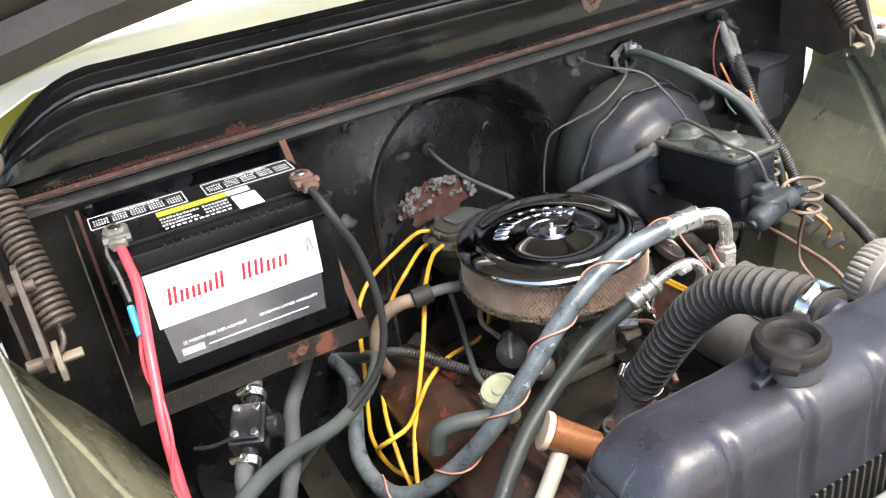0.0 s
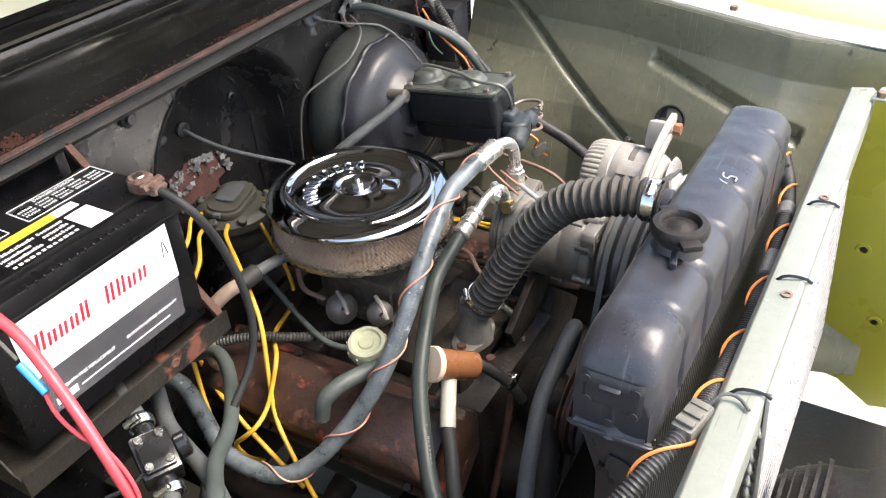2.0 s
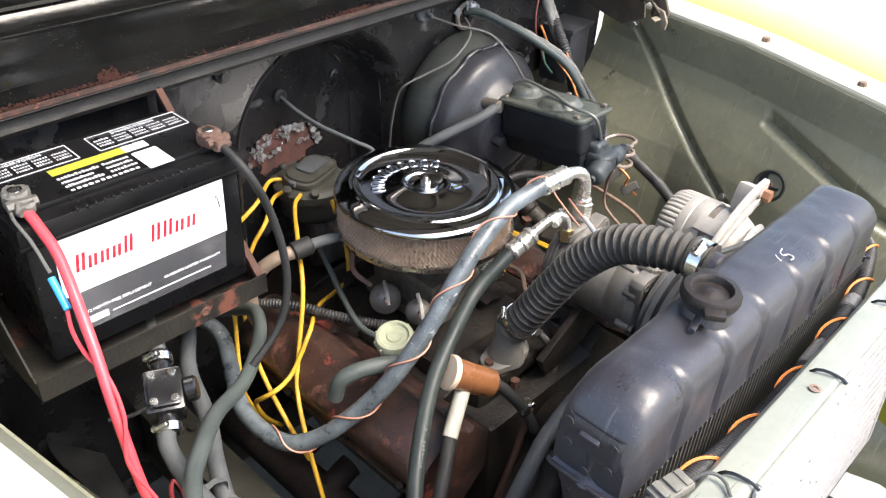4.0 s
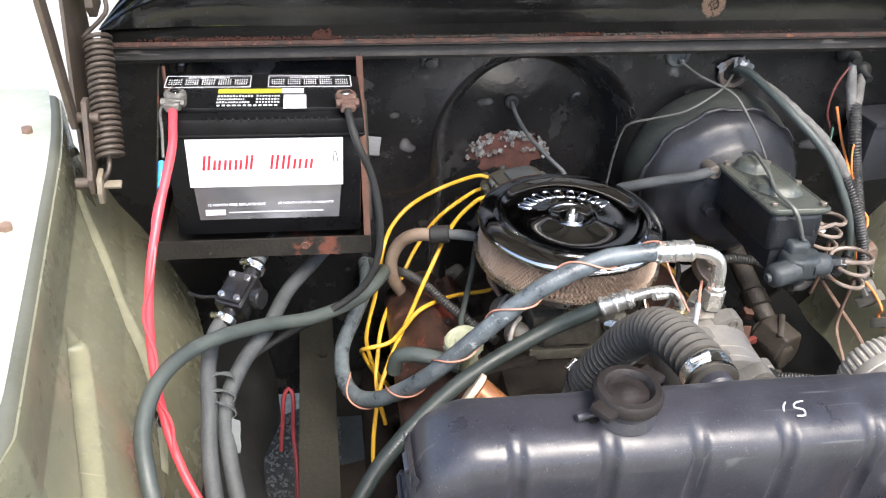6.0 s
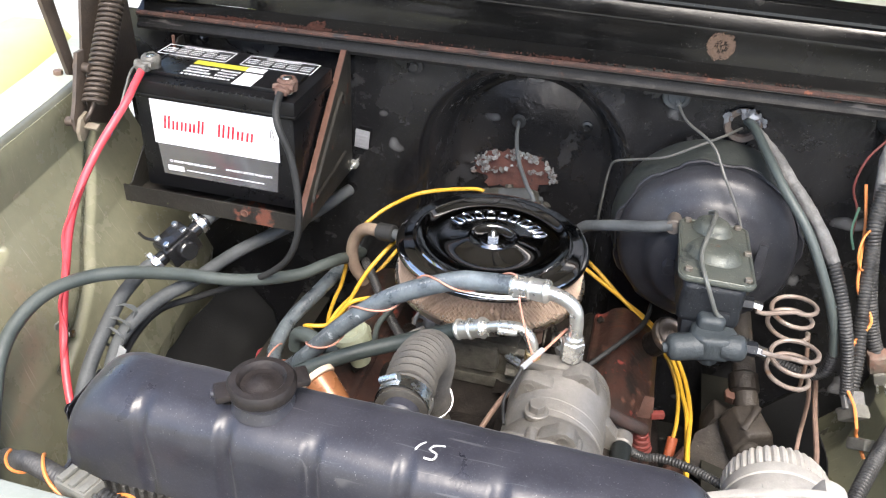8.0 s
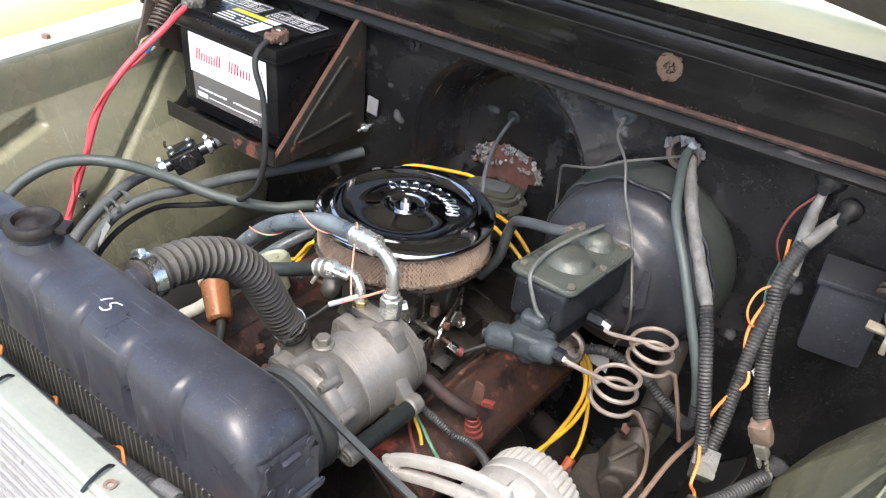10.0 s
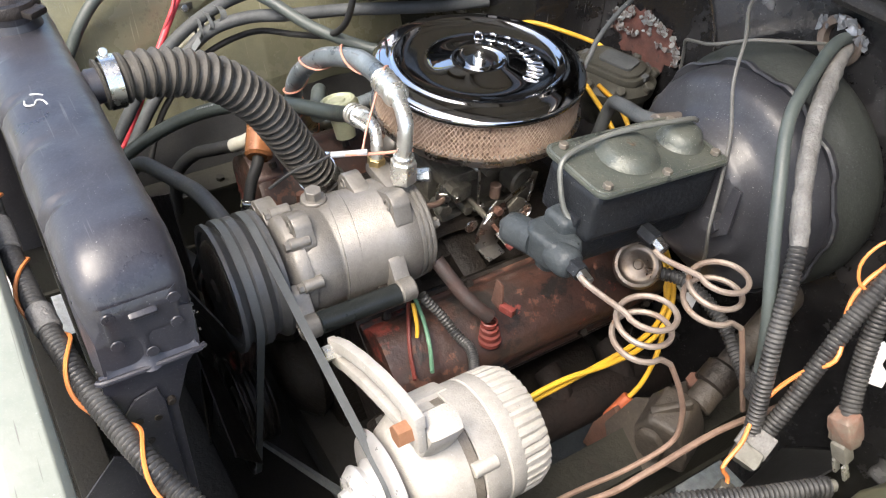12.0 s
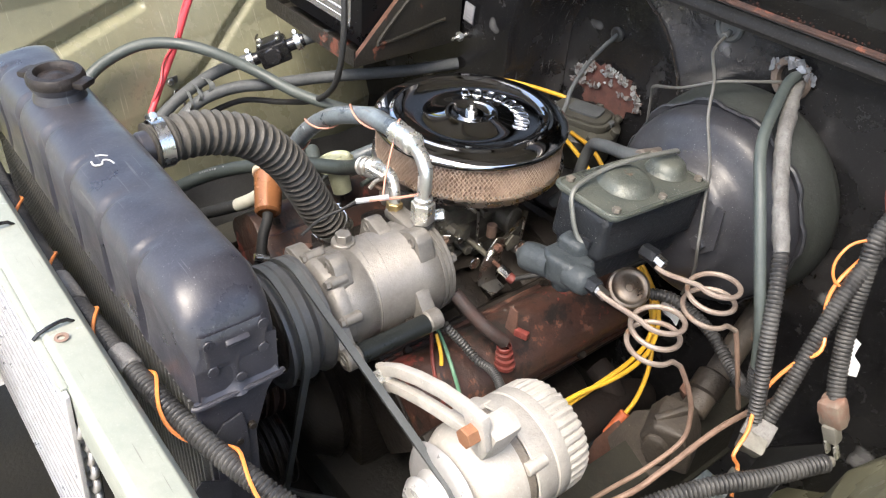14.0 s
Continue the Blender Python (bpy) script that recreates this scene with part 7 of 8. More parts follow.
# ---- heater hoses and control valve ----
single("heater_hose", tube([(-0.36, 0.27, 0.875), (-0.40, 0.17, 0.866), (-0.449, 0.084, 0.858), (-0.497, 0.007, 0.849), (-0.530, -0.094, 0.845), (-0.563, -0.163, 0.840), (-0.588, -0.235, 0.815), (-0.582, -0.30, 0.77), (-0.56, -0.38, 0.70), (-0.53, -0.46, 0.60)], 0.0125, 16), dusty, "dusty grey heater hose along the apron", "heater hose", "heater hoses")
single("heater_hose", tube([(-0.592, -0.100, 0.880), (-0.608, -0.125, 0.870), (-0.615, -0.186, 0.855), (-0.610, -0.253, 0.830), (-0.608, -0.314, 0.79), (-0.595, -0.38, 0.73), (-0.565, -0.47, 0.62)], 0.0125, 16), dusty, "dusty grey heater hose below the valve", "heater hose", "heater hoses")
single("heater_hose", tube([(-0.552, -0.022, 0.912), (-0.535, 0.02, 0.925), (-0.505, 0.09, 0.925), (-0.46, 0.18, 0.92), (-0.43, 0.27, 0.92)], 0.0125, 16), dusty, "dusty grey heater hose under the battery tray", "heater hose", "heater hoses")
tw = thing("tape_wrap", "grey tape strips binding the heater hoses together", "tape", at=(-0.600, -0.235, 0.828))
tape_g = mat("grey_vinyl_tape", (0.12, 0.13, 0.13), (0.06, 0.064, 0.064), 0.4, 0, 40, 0.5, 0.3, 160)
for k, (p_, w_) in enumerate((((-0.601, -0.212, 0.838), 0.013), ((-0.600, -0.236, 0.829), 0.008), ((-0.598, -0.254, 0.820), 0.006))):
    ring = B()
    rows_ = []
    for v in (-0.5, -0.17, 0.17, 0.5):
        rows_.append([])
        for i in range(29):
            a_ = 2 * math.pi * i / 28
            r_ = 0.0200 + 0.0012 * math.sin(3 * a_ + k) + 0.0008 * math.sin(7 * a_ + 2 * k + v * 3)
            rows_[-1].append((p_[0] + 1.28 * r_ * math.cos(a_), p_[1] + w_ * v + 0.30 * r_ * math.sin(a_) + 0.004 * math.cos(a_ + k), p_[2] + r_ * math.sin(a_) * 0.93 - 0.4 * w_ * v))
    part("strip", sheet(rows_, 0.0008, ring), tape_g, tw)
part("loose_end", sheet([[(-0.578 + 0.006 * u + 0.002 * math.sin(3 * w), -0.262 - 0.008 * w, 0.815 - 0.009 * w - 0.004 * u) for u in (0, 1, 2)] for w in range(5)], 0.0008), tape_g, tw)
hv = thing("heater_valve", "black plastic heater control valve with bright screws", "heater valve", at=(-0.572, -0.062, 0.87))
m = look((-0.572, -0.062, 0.895), (-0.602, -0.122, 0.868))


def loc(x, y, z):
    return m @ Vector((x, y, z))


t = box((0, 0, 0), (0.052, 0.044, 0.066), bevel=0.006)
box((0.0, 0.024, 0), (0.040, 0.010, 0.056), bevel=0.003, bm=t)
bmesh.ops.transform(t, matrix=m, verts=t.verts)
part("body", t, blackplastic, hv)
part("pipe", cyl(loc(0, 0, -0.06), loc(0, 0, 0.07), 0.0135, 16), blackplastic, hv)
part("knob", cyl(loc(-0.028, 0.005, 0.0), loc(-0.045, 0.008, 0.0), 0.018, 18), blackplastic, hv)
for x, z in ((-0.014, -0.020), (0.014, -0.020), (-0.014, 0.020), (0.014, 0.020)):
    part("screw", cyl(loc(x, 0.026, z), loc(x, 0.033, z), 0.0058, 12), clampm, hv)
part("lever", tube([loc(0.02, 0.02, -0.02), loc(0.045, 0.022, -0.03), loc(0.075, 0.018, -0.028)], 0.003, 8), blackplastic, hv)
clamp(loc(0, 0, 0.056), (m.to_3x3() @ Vector((0, 0, 1))), 0.0165, hv)
clamp(loc(0, 0, -0.052), (m.to_3x3() @ Vector((0, 0, 1))), 0.0165, hv)

# ---- tags and studs on the firewall ----
tg = box((-0.330, 0.266, 1.0), (0.030, 0.003, 0.040), (0, 6, 0), 0.001)
for k in range(5):
    box((-0.330, 0.2642, 0.985 + 0.0075 * k), (0.028, 0.0012, 0.0018), (0, 6, 0), 0, tg)
single("firewall_tag", tg, greytag, "small grey plastic tag on the firewall", "tag")
st = thing("stud", "bright zinc stud sticking out of the firewall", "stud", at=(-0.343, 0.262, 0.947))
part("shank", cyl((-0.343, 0.275, 0.947), (-0.347, 0.238, 0.942), 0.004, 10), zinc, st)
part("nut", hexnut((-0.344, 0.262, 0.9455), (-0.345, 0.252, 0.944), 0.010), zinc, st)
pg = thing("rubber_plug", "grey rubber firewall plug", "plug", at=(0.262, 0.275, 1.181))
part("disc", lathe([(0.024, 0), (0.025, 0.003), (0.022, 0.007), (0.016, 0.008), (0.014, 0.005), (0, 0.005)], (0.262, 0.275, 1.181), (0, -1, 0), 24), dusty, pg)
part("teat", cyl((0.266, 0.270, 1.174), (0.268, 0.255, 1.17), 0.005, 10), dusty, pg)
gm = thing("cable_grommet", "torn silver-taped hole in the firewall", "grommet", at=(0.384, 0.275, 1.151))
part("ring", lathe([(0.030, 0.004), (0.033, 0.008), (0.030, 0.012), (0.022, 0.010), (0.020, 0.0), (0.022, -0.005)], (0.384, 0.276, 1.146), (0, -1, 0), 24), mat("brown_grommet", (0.050, 0.032, 0.025), (0.11, 0.095, 0.08), 0.7, 0, 60, 0.7, 0.4, 200), gm)
rnd = random.Random(14)
t = B()
for _ in range(34):
    a = rnd.uniform(0.1, 3.0)
    q_ = rnd.uniform(0.026, 0.038)
    m3 = pose(0, 0, 0, rnd.uniform(-35, 35), rnd.uniform(0, 360), rnd.uniform(-35, 35))
    flake(t, rnd, (0.384 + q_ * math.cos(a), 0.268 - rnd.uniform(0, 0.006), 1.148 + 0.75 * q_ * math.sin(a)), m3 @ Vector((1, 0, 0)), m3 @ Vector((0, 0, 1)), rnd.uniform(0.003, 0.009), 0.0004)
tagged(part("torn_tape", t, mat("silver_tape", (0.19, 0.20, 0.215), (0.06, 0.06, 0.065), 0.4, 0.5, 60, 0.7, 0.6, 180), gm), kind="stuff")
hg = thing("hole_grommet", "small rubber grommet with a vacuum line", "grommet", at=(-0.031, 0.385, 1.038))
part("ring", lathe([(0.014, 0), (0.015, 0.005), (0.010, 0.008), (0.005, 0.006), (0, 0.004)], (-0.031, 0.385, 1.038), (0, -1, 0), 18), rubber, hg)
for x, z, r in ((0.62, 1.190, 0.024), (0.66, 1.15, 0.018)):
    bc = thing("bulkhead_connector", "round black bulkhead connector on the firewall", "connector", "bulkhead connectors", at=(x, 0.275, z))
    part("boot", lathe([(r, 0), (r * 1.05, 0.006), (r * 0.9, 0.014), (r * 0.5, 0.022), (r * 0.4, 0.04), (0, 0.04)], (x, 0.275, z), (0, -1, -0.2), 22), rubber, bc)

single("vacuum_line", tube([(-0.031, 0.383, 1.037), (-0.026, 0.34, 1.022), (-0.011, 0.284, 1.004), (0.02, 0.217, 0.985), (0.041, 0.185, 0.970), (0.05, 0.15, 0.93), (0.05, 0.10, 0.88)], 0.0042, 10), dusty, "thin grey vacuum line from the firewall to the carburettor", "vacuum line")
single("speedometer_cable", tube([(0.268, 0.258, 1.170), (0.286, 0.207, 1.163), (0.331, 0.156, 1.150), (0.358, 0.122, 1.112), (0.390, 0.105, 1.06), (0.412, 0.085, 1.01), (0.435, 0.06, 0.96), (0.43, 0.08, 0.90), (0.40, 0.12, 0.82)], 0.0024, 8), greyw, "thin grey cable drooping over the booster", "cable")
single("thin_line", tube([(0.384, 0.27, 1.140), (0.35, 0.225, 1.138), (0.314, 0.195, 1.130), (0.262, 0.19, 1.100), (0.215, 0.215, 1.075), (0.178, 0.236, 1.055), (0.168, 0.25, 1.03), (0.164, 0.262, 0.97), (0.162, 0.268, 0.90)], 0.0024, 8), greyw, "thin grey line from the taped hole to the engine", "line")

# ---- driver side looms ----
bh = thing("body_hose", "grey rubber hose from the firewall with a ribbed end", "hose", at=(0.5, 0.07, 1.0))
part("hose", tube([(0.390, 0.285, 1.150), (0.400, 0.235, 1.158), (0.420, 0.179, 1.142), (0.450, 0.115, 1.114), (0.498, 0.068, 1.064), (0.544, 0.040, 0.986), (0.573, 0.030, 0.921), (0.588, 0.028, 0.865)], 0.0080, 12), rubber_g, bh)
part("ribbed_end", ribbed([(0.588, 0.028, 0.868), (0.588, 0.042, 0.815), (0.565, 0.07, 0.782), (0.52, 0.10, 0.775), (0.46, 0.12, 0.79), (0.39, 0.12, 0.80), (0.34, 0.10, 0.79)], 0.0105, 0.002, 0.0065, 12), loomm, bh)


def loom(name, pts, taped, r, label, mats=(tapem, loomm)):
    """A wiring loom: taped over its first stretch, ribbed sleeve after."""
    lm = thing(name, label, "wiring loom", "wiring looms", at=pts[taped])
    rnd = random.Random(len(pts))
    P = even(spline(pts[: taped + 1], 10), 0.0028)
    tb = sweep(B(), P, lambda i: r * (0.55 + 0.45 * min(1.0, i / 24)) * (0.96 + 0.05 * math.sin(i * 0.21) + 0.045 * ((i % 6) / 6.0)), 18)
    for v in tb.verts:
        v.co += Vector((noise.noise(v.co * 70), noise.noise(v.co * 70 + Vector((9, 0, 0))), noise.noise(v.co * 70 + Vector((0, 9, 0))))) * r * 0.16
    part("taped_length", tb, mats[0], lm, angle=0.5)
    part("sleeve", ribbed(pts[taped:], r * 1.02, r * 0.16, 0.0058, 14), mats[1], lm)
    return lm


loom("wiring_loom", [(0.400, 0.27, 1.145), (0.418, 0.225, 1.144), (0.462, 0.147, 1.115), (0.513, 0.088, 1.070), (0.548, 0.064, 1.020), (0.566, 0.046, 0.985), (0.588, 0.024, 0.930), (0.608, 0.010, 0.866), (0.623, 0.002, 0.805)], 4, 0.0108, "cloth-taped wiring loom running down the driver side")
loom("wiring_loom", [(0.62, 0.25, 1.180), (0.618, 0.225, 1.13), (0.626, 0.185, 1.055), (0.622, 0.127, 0.985), (0.626, 0.080, 0.915), (0.632, 0.04, 0.85), (0.633, 0.012, 0.80)], 2, 0.0112, "ribbed wiring loom with an orange tracer wire")
loom("wiring_loom", [(0.66, 0.265, 1.15), (0.625, 0.205, 1.10), (0.617, 0.163, 1.05), (0.626, 0.148, 1.0), (0.641, 0.128, 0.93), (0.662, 0.108, 0.866), (0.676, 0.097, 0.838)], 1, 0.0125, "short wiring loom ending in a dirty connector")
loom("wiring_loom", [(0.724, 0.030, 0.805), (0.720, 0.02, 0.805), (0.713, 0.002, 0.806), (0.685, -0.062, 0.800), (0.648, -0.135, 0.795), (0.61, -0.22, 0.77), (0.58, -0.32, 0.72)], 1, 0.0125, "ribbed wiring loom lying along the apron", (conn_m, loomm))
single("tracer_wire", tube([(0.60, 0.225, 1.09), (0.612, 0.19, 1.03), (0.607, 0.125, 0.985), (0.613, 0.105, 0.95), (0.640, 0.075, 0.915), (0.622, 0.055, 0.885), (0.612, 0.03, 0.85), (0.618, 0.0, 0.825), (0.63, -0.025, 0.81), (0.636, -0.055, 0.79), (0.644, -0.045, 0.765), (0.66, -0.07, 0.74)], 0.0028, 8), orange, "orange tracer wire twisted along the loom", "wire", "loose wires")
single("loose_wire", tube([(0.615, 0.245, 1.17), (0.59, 0.235, 1.13), (0.583, 0.225, 1.08), (0.60, 0.22, 1.04), (0.60, 0.20, 1.0)], 0.0022, 8), redboot, "loose red wire by the bulkhead connector", "wire", "loose wires")
single("loose_wire", tube([(0.600, 0.215, 1.05), (0.597, 0.20, 1.01), (0.605, 0.18, 0.985)], 0.0022, 8), greenw, "loose green wire by the bulkhead connector", "wire", "loose wires")
single("loose_wire", tube([(0.616, 0.158, 1.045), (0.600, 0.135, 1.036), (0.596, 0.118, 1.012), (0.604, 0.115, 0.990), (0.614, 0.122, 0.980)], 0.0020, 8), orange, "curl of orange wire above the loom", "wire", "loose wires")
cn = thing("connector", "dirty grey plastic connector at the loom's end", "connector", "loom connectors", at=(0.635, -0.005, 0.79))
part("shell", roughen(box((0.637, -0.015, 0.785), (0.032, 0.024, 0.045), (35, 10, 20), 0.005), 0.002, 90), conn_m, cn)
part("tail", roughen(box((0.652, -0.055, 0.757), (0.022, 0.020, 0.045), (50, 10, 20), 0.004), 0.0015, 90), conn_m, cn)
part("band", box((0.634, -0.002, 0.802), (0.040, 0.032, 0.010), (35, 10, 20), 0.002), tapem, cn)
cn = thing("connector", "dirty rust-stained connector on a short loom", "connector", "loom connectors", at=(0.682, 0.09, 0.77))
part("shell", roughen(box((0.682, 0.092, 0.822), (0.034, 0.030, 0.046), (12, -22, 0), 0.009), 0.002, 90), mat("rust_stained_connector", (0.17, 0.15, 0.12), (0.17, 0.06, 0.035), 0.7, 0, 30, 0.7, 0.3, 200), cn)
part("neck", box((0.693, 0.089, 0.792), (0.020, 0.018, 0.030), (12, -22, 0), 0.004), conn_m, cn)
for dx in (-0.006, 0.008):
    part("prong", box((0.702 + dx, 0.086, 0.770), (0.004, 0.010, 0.022), (12, -22, 0), 0.001), zinc, cn)
bx = thing("relay_box", "dull grey-black relay box on the firewall", "relay box", at=(0.712, 0.22, 0.94))
part("body", box((0.712, 0.228, 1.000), (0.10, 0.08, 0.13), (0, 0, 8), 0.012), boostm, bx)
part("lid", box((0.712, 0.226, 1.068), (0.106, 0.086, 0.012), (0, 0, 8), 0.004), boostm, bx)

# ---- front harness between radiator and support ----
FH = [(-0.56, -0.55, 0.85), (-0.47, -0.615, 0.94), (-0.400, -0.655, 1.000), (-0.310, -0.684, 1.018), (-0.21, -0.689, 1.000), (-0.10, -0.690, 0.982), (0.05, -0.690, 0.980), (0.16, -0.685, 0.985), (0.245, -0.678, 0.985), (0.32, -0.666, 0.980), (0.39, -0.650, 0.972), (0.46, -0.628, 0.965), (0.54, -0.585, 0.93), (0.62, -0.52, 0.86)]
fh = thing("front_harness", "black ribbed front wiring harness with orange tracer wire", "wiring loom", "wiring looms", at=(0.1, -0.68, 0.96))
part("sleeve", ribbed(FH, 0.0120, 0.0021, 0.0056, 14), loomm, fh)
part("tracer", sweep(B(), even(wound(FH[1:-1], 0.0138, 8), 0.005), 0.0022, 6), orange, fh, "orange wire wound round the sleeve")
for p, q in (((0.05, -0.690, 0.980), (0.11, -0.688, 0.982)), ((0.215, -0.6805, 0.985), (0.25, -0.677, 0.985))):
    part("tape_band", cyl(p, q, 0.0136, 16), tapem, fh)
hc = box((-0.312, -0.684, 1.020), (0.050, 0.027, 0.026), (0, -6, -14), 0.004)
for k in range(3):
    box((-0.328 + 0.016 * k, -0.680 - 0.004 * k, 1.034), (0.009, 0.022, 0.006), (0, -6, -14), 0.0015, hc)
part("connector", hc, conn_m, fh, "grey plastic connector in the harness")
part("connector_lead", tube([(-0.290, -0.692, 1.026), (-0.275, -0.705, 1.040), (-0.27, -0.722, 1.0385), (-0.285, -0.738, 1.0375)], 0.0022, 8), greyw, fh)
for x in (-0.26, -0.02, 0.19):
    part("bracket_clip", tube([(x, -0.700, 1.0), (x + 0.004, -0.715, 1.034), (x + 0.01, -0.742, 1.037), (x + 0.012, -0.756, 1.030)], 0.0022, 8), blackplastic, fh)
hb = thing("headlamp_bucket", "black ribbed headlamp bucket ahead of the support", "headlamp", at=(-0.20, -0.80, 0.70))
part("bucket", lathe([(0.0, 0.0), (0.05, 0.0), (0.07, 0.02), (0.085, 0.05), (0.09, 0.08), (0.095, 0.10)], (-0.20, -0.778, 0.79), (0, -1, 0), 32), grime, hb)
for k in range(5):
    part("rib", lathe([(0.055 + 0.008 * k, 0.006 + 0.012 * k), (0.062 + 0.008 * k, 0.006 + 0.012 * k), (0.062 + 0.008 * k, 0.011 + 0.012 * k), (0.055 + 0.008 * k, 0.011 + 0.012 * k)], (-0.20, -0.778, 0.79), (0, -1, 0), 28), grime, hb)
hn = thing("horn", "rusty steel horn beside the support bar", "horn", at=(0.70, -0.86, 1.0))
part("disc", lathe([(0.0, 0.03), (0.03, 0.03), (0.045, 0.02), (0.062, 0.016), (0.064, 0.008), (0.05, 0.0), (0, 0)], (0.685, -0.88, 0.985), (-0.4, 0.2, 0.9), 28), hingem, hn)
part("boss", cyl((0.677, -0.876, 1.005), (0.665, -0.870, 1.035), 0.016, 16), tube_m, hn)

# ---- fuel filter and hoses ----
ff = thing("fuel_filter", "amber see-through fuel filter with a tan end cap", "fuel filter", at=(-0.185, -0.29, 0.81))
a, bq = Vector((-0.216, -0.271, 0.856)), Vector((-0.150, -0.312, 0.816))
d = (bq - a).normalized()
part("shell", cyl(a + d * 0.008, bq, 0.0255, 28, None, 0.2, 0.0225), brown, ff)
part("end_cap", cyl(a, a + d * 0.010, 0.0285, 28), tan, ff)
part("nipple", tube([bq, bq + d * 0.012, (-0.128, -0.335, 0.79), (-0.110, -0.352, 0.757), (-0.10, -0.37, 0.72)], 0.0095, 12), rubber, ff)
clamp((-0.112, -0.350, 0.762), (0.018, -0.018, -0.035), 0.0105, ff)
part("white_sleeve", tube([(-0.200, -0.292, 0.826), (-0.225, -0.303, 0.800), (-0.255, -0.318, 0.776)], 0.0125, 14), mat("white_sleeve", (0.46, 0.45, 0.38), (0.28, 0.27, 0.22), 0.5, 0, 40, 0.6), ff)
part("inlet_hose", tube([(-0.252, -0.316, 0.778), (-0.285, -0.340, 0.757), (-0.33, -0.37, 0.725), (-0.36, -0.40, 0.67), (-0.37, -0.41, 0.58)], 0.0115, 14), rubber, ff)

oc = thing("oil_cap", "pale green oil filler cap on the valve cover", "oil cap", at=(-0.205, -0.141, 0.81))
ax = Vector((-0.25, -0.1, 1)).normalized()
part("cap", lathe([(0, 0.020), (0.012, 0.020), (0.014, 0.017), (0.022, 0.017), (0.025, 0.021), (0.030, 0.020), (0.033, 0.014), (0.033, 0.0), (0.02, -0.004), (0.018, -0.05), (0, -0.05)], Vector((-0.203, -0.140, 0.826)), ax, 28), ltgreen, oc)
for k in range(10):
    t_ = 2 * math.pi * k / 10
    c = Vector((-0.203, -0.140, 0.826)) + basis(ax) @ Vector((0.033 * math.cos(t_), 0.033 * math.sin(t_), 0.007))
    part("grip", cyl(c - ax * 0.007, c + ax * 0.007, 0.0022, 8), ltgreen, oc)
bh2 = thing("breather_hose", "short grey breather hose on the passenger valve cover", "hose", at=(-0.3, -0.13, 0.79))
part("hose", tube([(-0.215, -0.175, 0.815), (-0.245, -0.162, 0.818), (-0.285, -0.142, 0.815), (-0.312, -0.128, 0.800), (-0.32, -0.122, 0.765)], 0.0135, 14), rubber_g, bh2)
hp_ = thing("preheat_pipe", "rusty curved pipe with a dark rubber sleeve", "pipe", at=(-0.27, 0.11, 0.85))
part("pipe", tube([(-0.225, 0.085, 0.905), (-0.258, 0.10, 0.898), (-0.285, 0.118, 0.872), (-0.302, 0.125, 0.83), (-0.299, 0.130, 0.78), (-0.28, 0.145, 0.735), (-0.26, 0.15, 0.69)], 0.0125, 14), mat("tan_rust_pipe", (0.25, 0.19, 0.14), (0.15, 0.10, 0.075), 0.7, 0.1, 30, 0.7, 0.3, 180), hp_)
part("sleeve", cyl((-0.235, 0.088, 0.905), (-0.20, 0.08, 0.910), 0.017, 18), rubber, hp_)
part("tail", tube([(-0.205, 0.08, 0.91), (-0.17, 0.07, 0.912), (-0.12, 0.06, 0.905), (-0.08, 0.05, 0.89)], 0.010, 12), dusty, hp_)
single("manifold_hose", ribbed([(-0.13, -0.07, 0.775), (-0.155, -0.035, 0.775), (-0.20, 0.02, 0.785), (-0.235, 0.07, 0.795), (-0.265, 0.12, 0.79), (-0.29, 0.17, 0.77)], 0.0095, 0.0018, 0.006, 12), loomm, "ribbed black hose beside the carburettor", "hose")
single("manifold_hose", tube([(-0.13, 0.16, 0.85), (-0.15, 0.09, 0.82), (-0.17, 0.03, 0.80), (-0.19, -0.04, 0.79), (-0.18, -0.10, 0.785)], 0.0055, 10), rubber_g, "thin grey vacuum hose beside the carburettor", "hose")
single("bypass_hose", tube([(-0.38, -0.52, 0.58), (-0.345, -0.49, 0.70), (-0.295, -0.469, 0.762), (-0.224, -0.447, 0.781), (-0.165, -0.430, 0.792), (-0.110, -0.426, 0.814), (-0.042, -0.422, 0.828), (0.01, -0.415, 0.815), (0.03, -0.40, 0.75), (0.02, -0.38, 0.68)], 0.0128, 18), dusty, "dusty grey coolant hose running to the water pump", "hose")
single("lower_hose", tube([(-0.30, -0.52, 0.55), (-0.24, -0.47, 0.60), (-0.15, -0.43, 0.60), (-0.06, -0.40, 0.62), (-0.02, -0.36, 0.64)], 0.024, 18), rubber, "thick black lower radiator hose", "hose")
single("dipstick_tube", tube([(-0.096, -0.350, 0.751), (-0.100, -0.350, 0.721), (-0.120, -0.345, 0.628), (-0.150, -0.335, 0.503), (-0.150, -0.325, 0.383)], 0.0065, 10), rusty, "rusty steel dipstick tube beside the block", "tube")
single("sensor_loom", ribbed([(0.02, -0.27, 0.80), (0.05, -0.285, 0.75), (0.04, -0.30, 0.69), (-0.03, -0.30, 0.655), (-0.12, -0.28, 0.66), (-0.19, -0.25, 0.71), (-0.23, -0.20, 0.745)], 0.0075, 0.0014, 0.0055, 10), loomm, "thin ribbed sensor loom across the intake", "wiring loom", "wiring looms")
# driver side valve cover details
bx_ = Vector((0.45, -0.35, 0.82)).normalized()
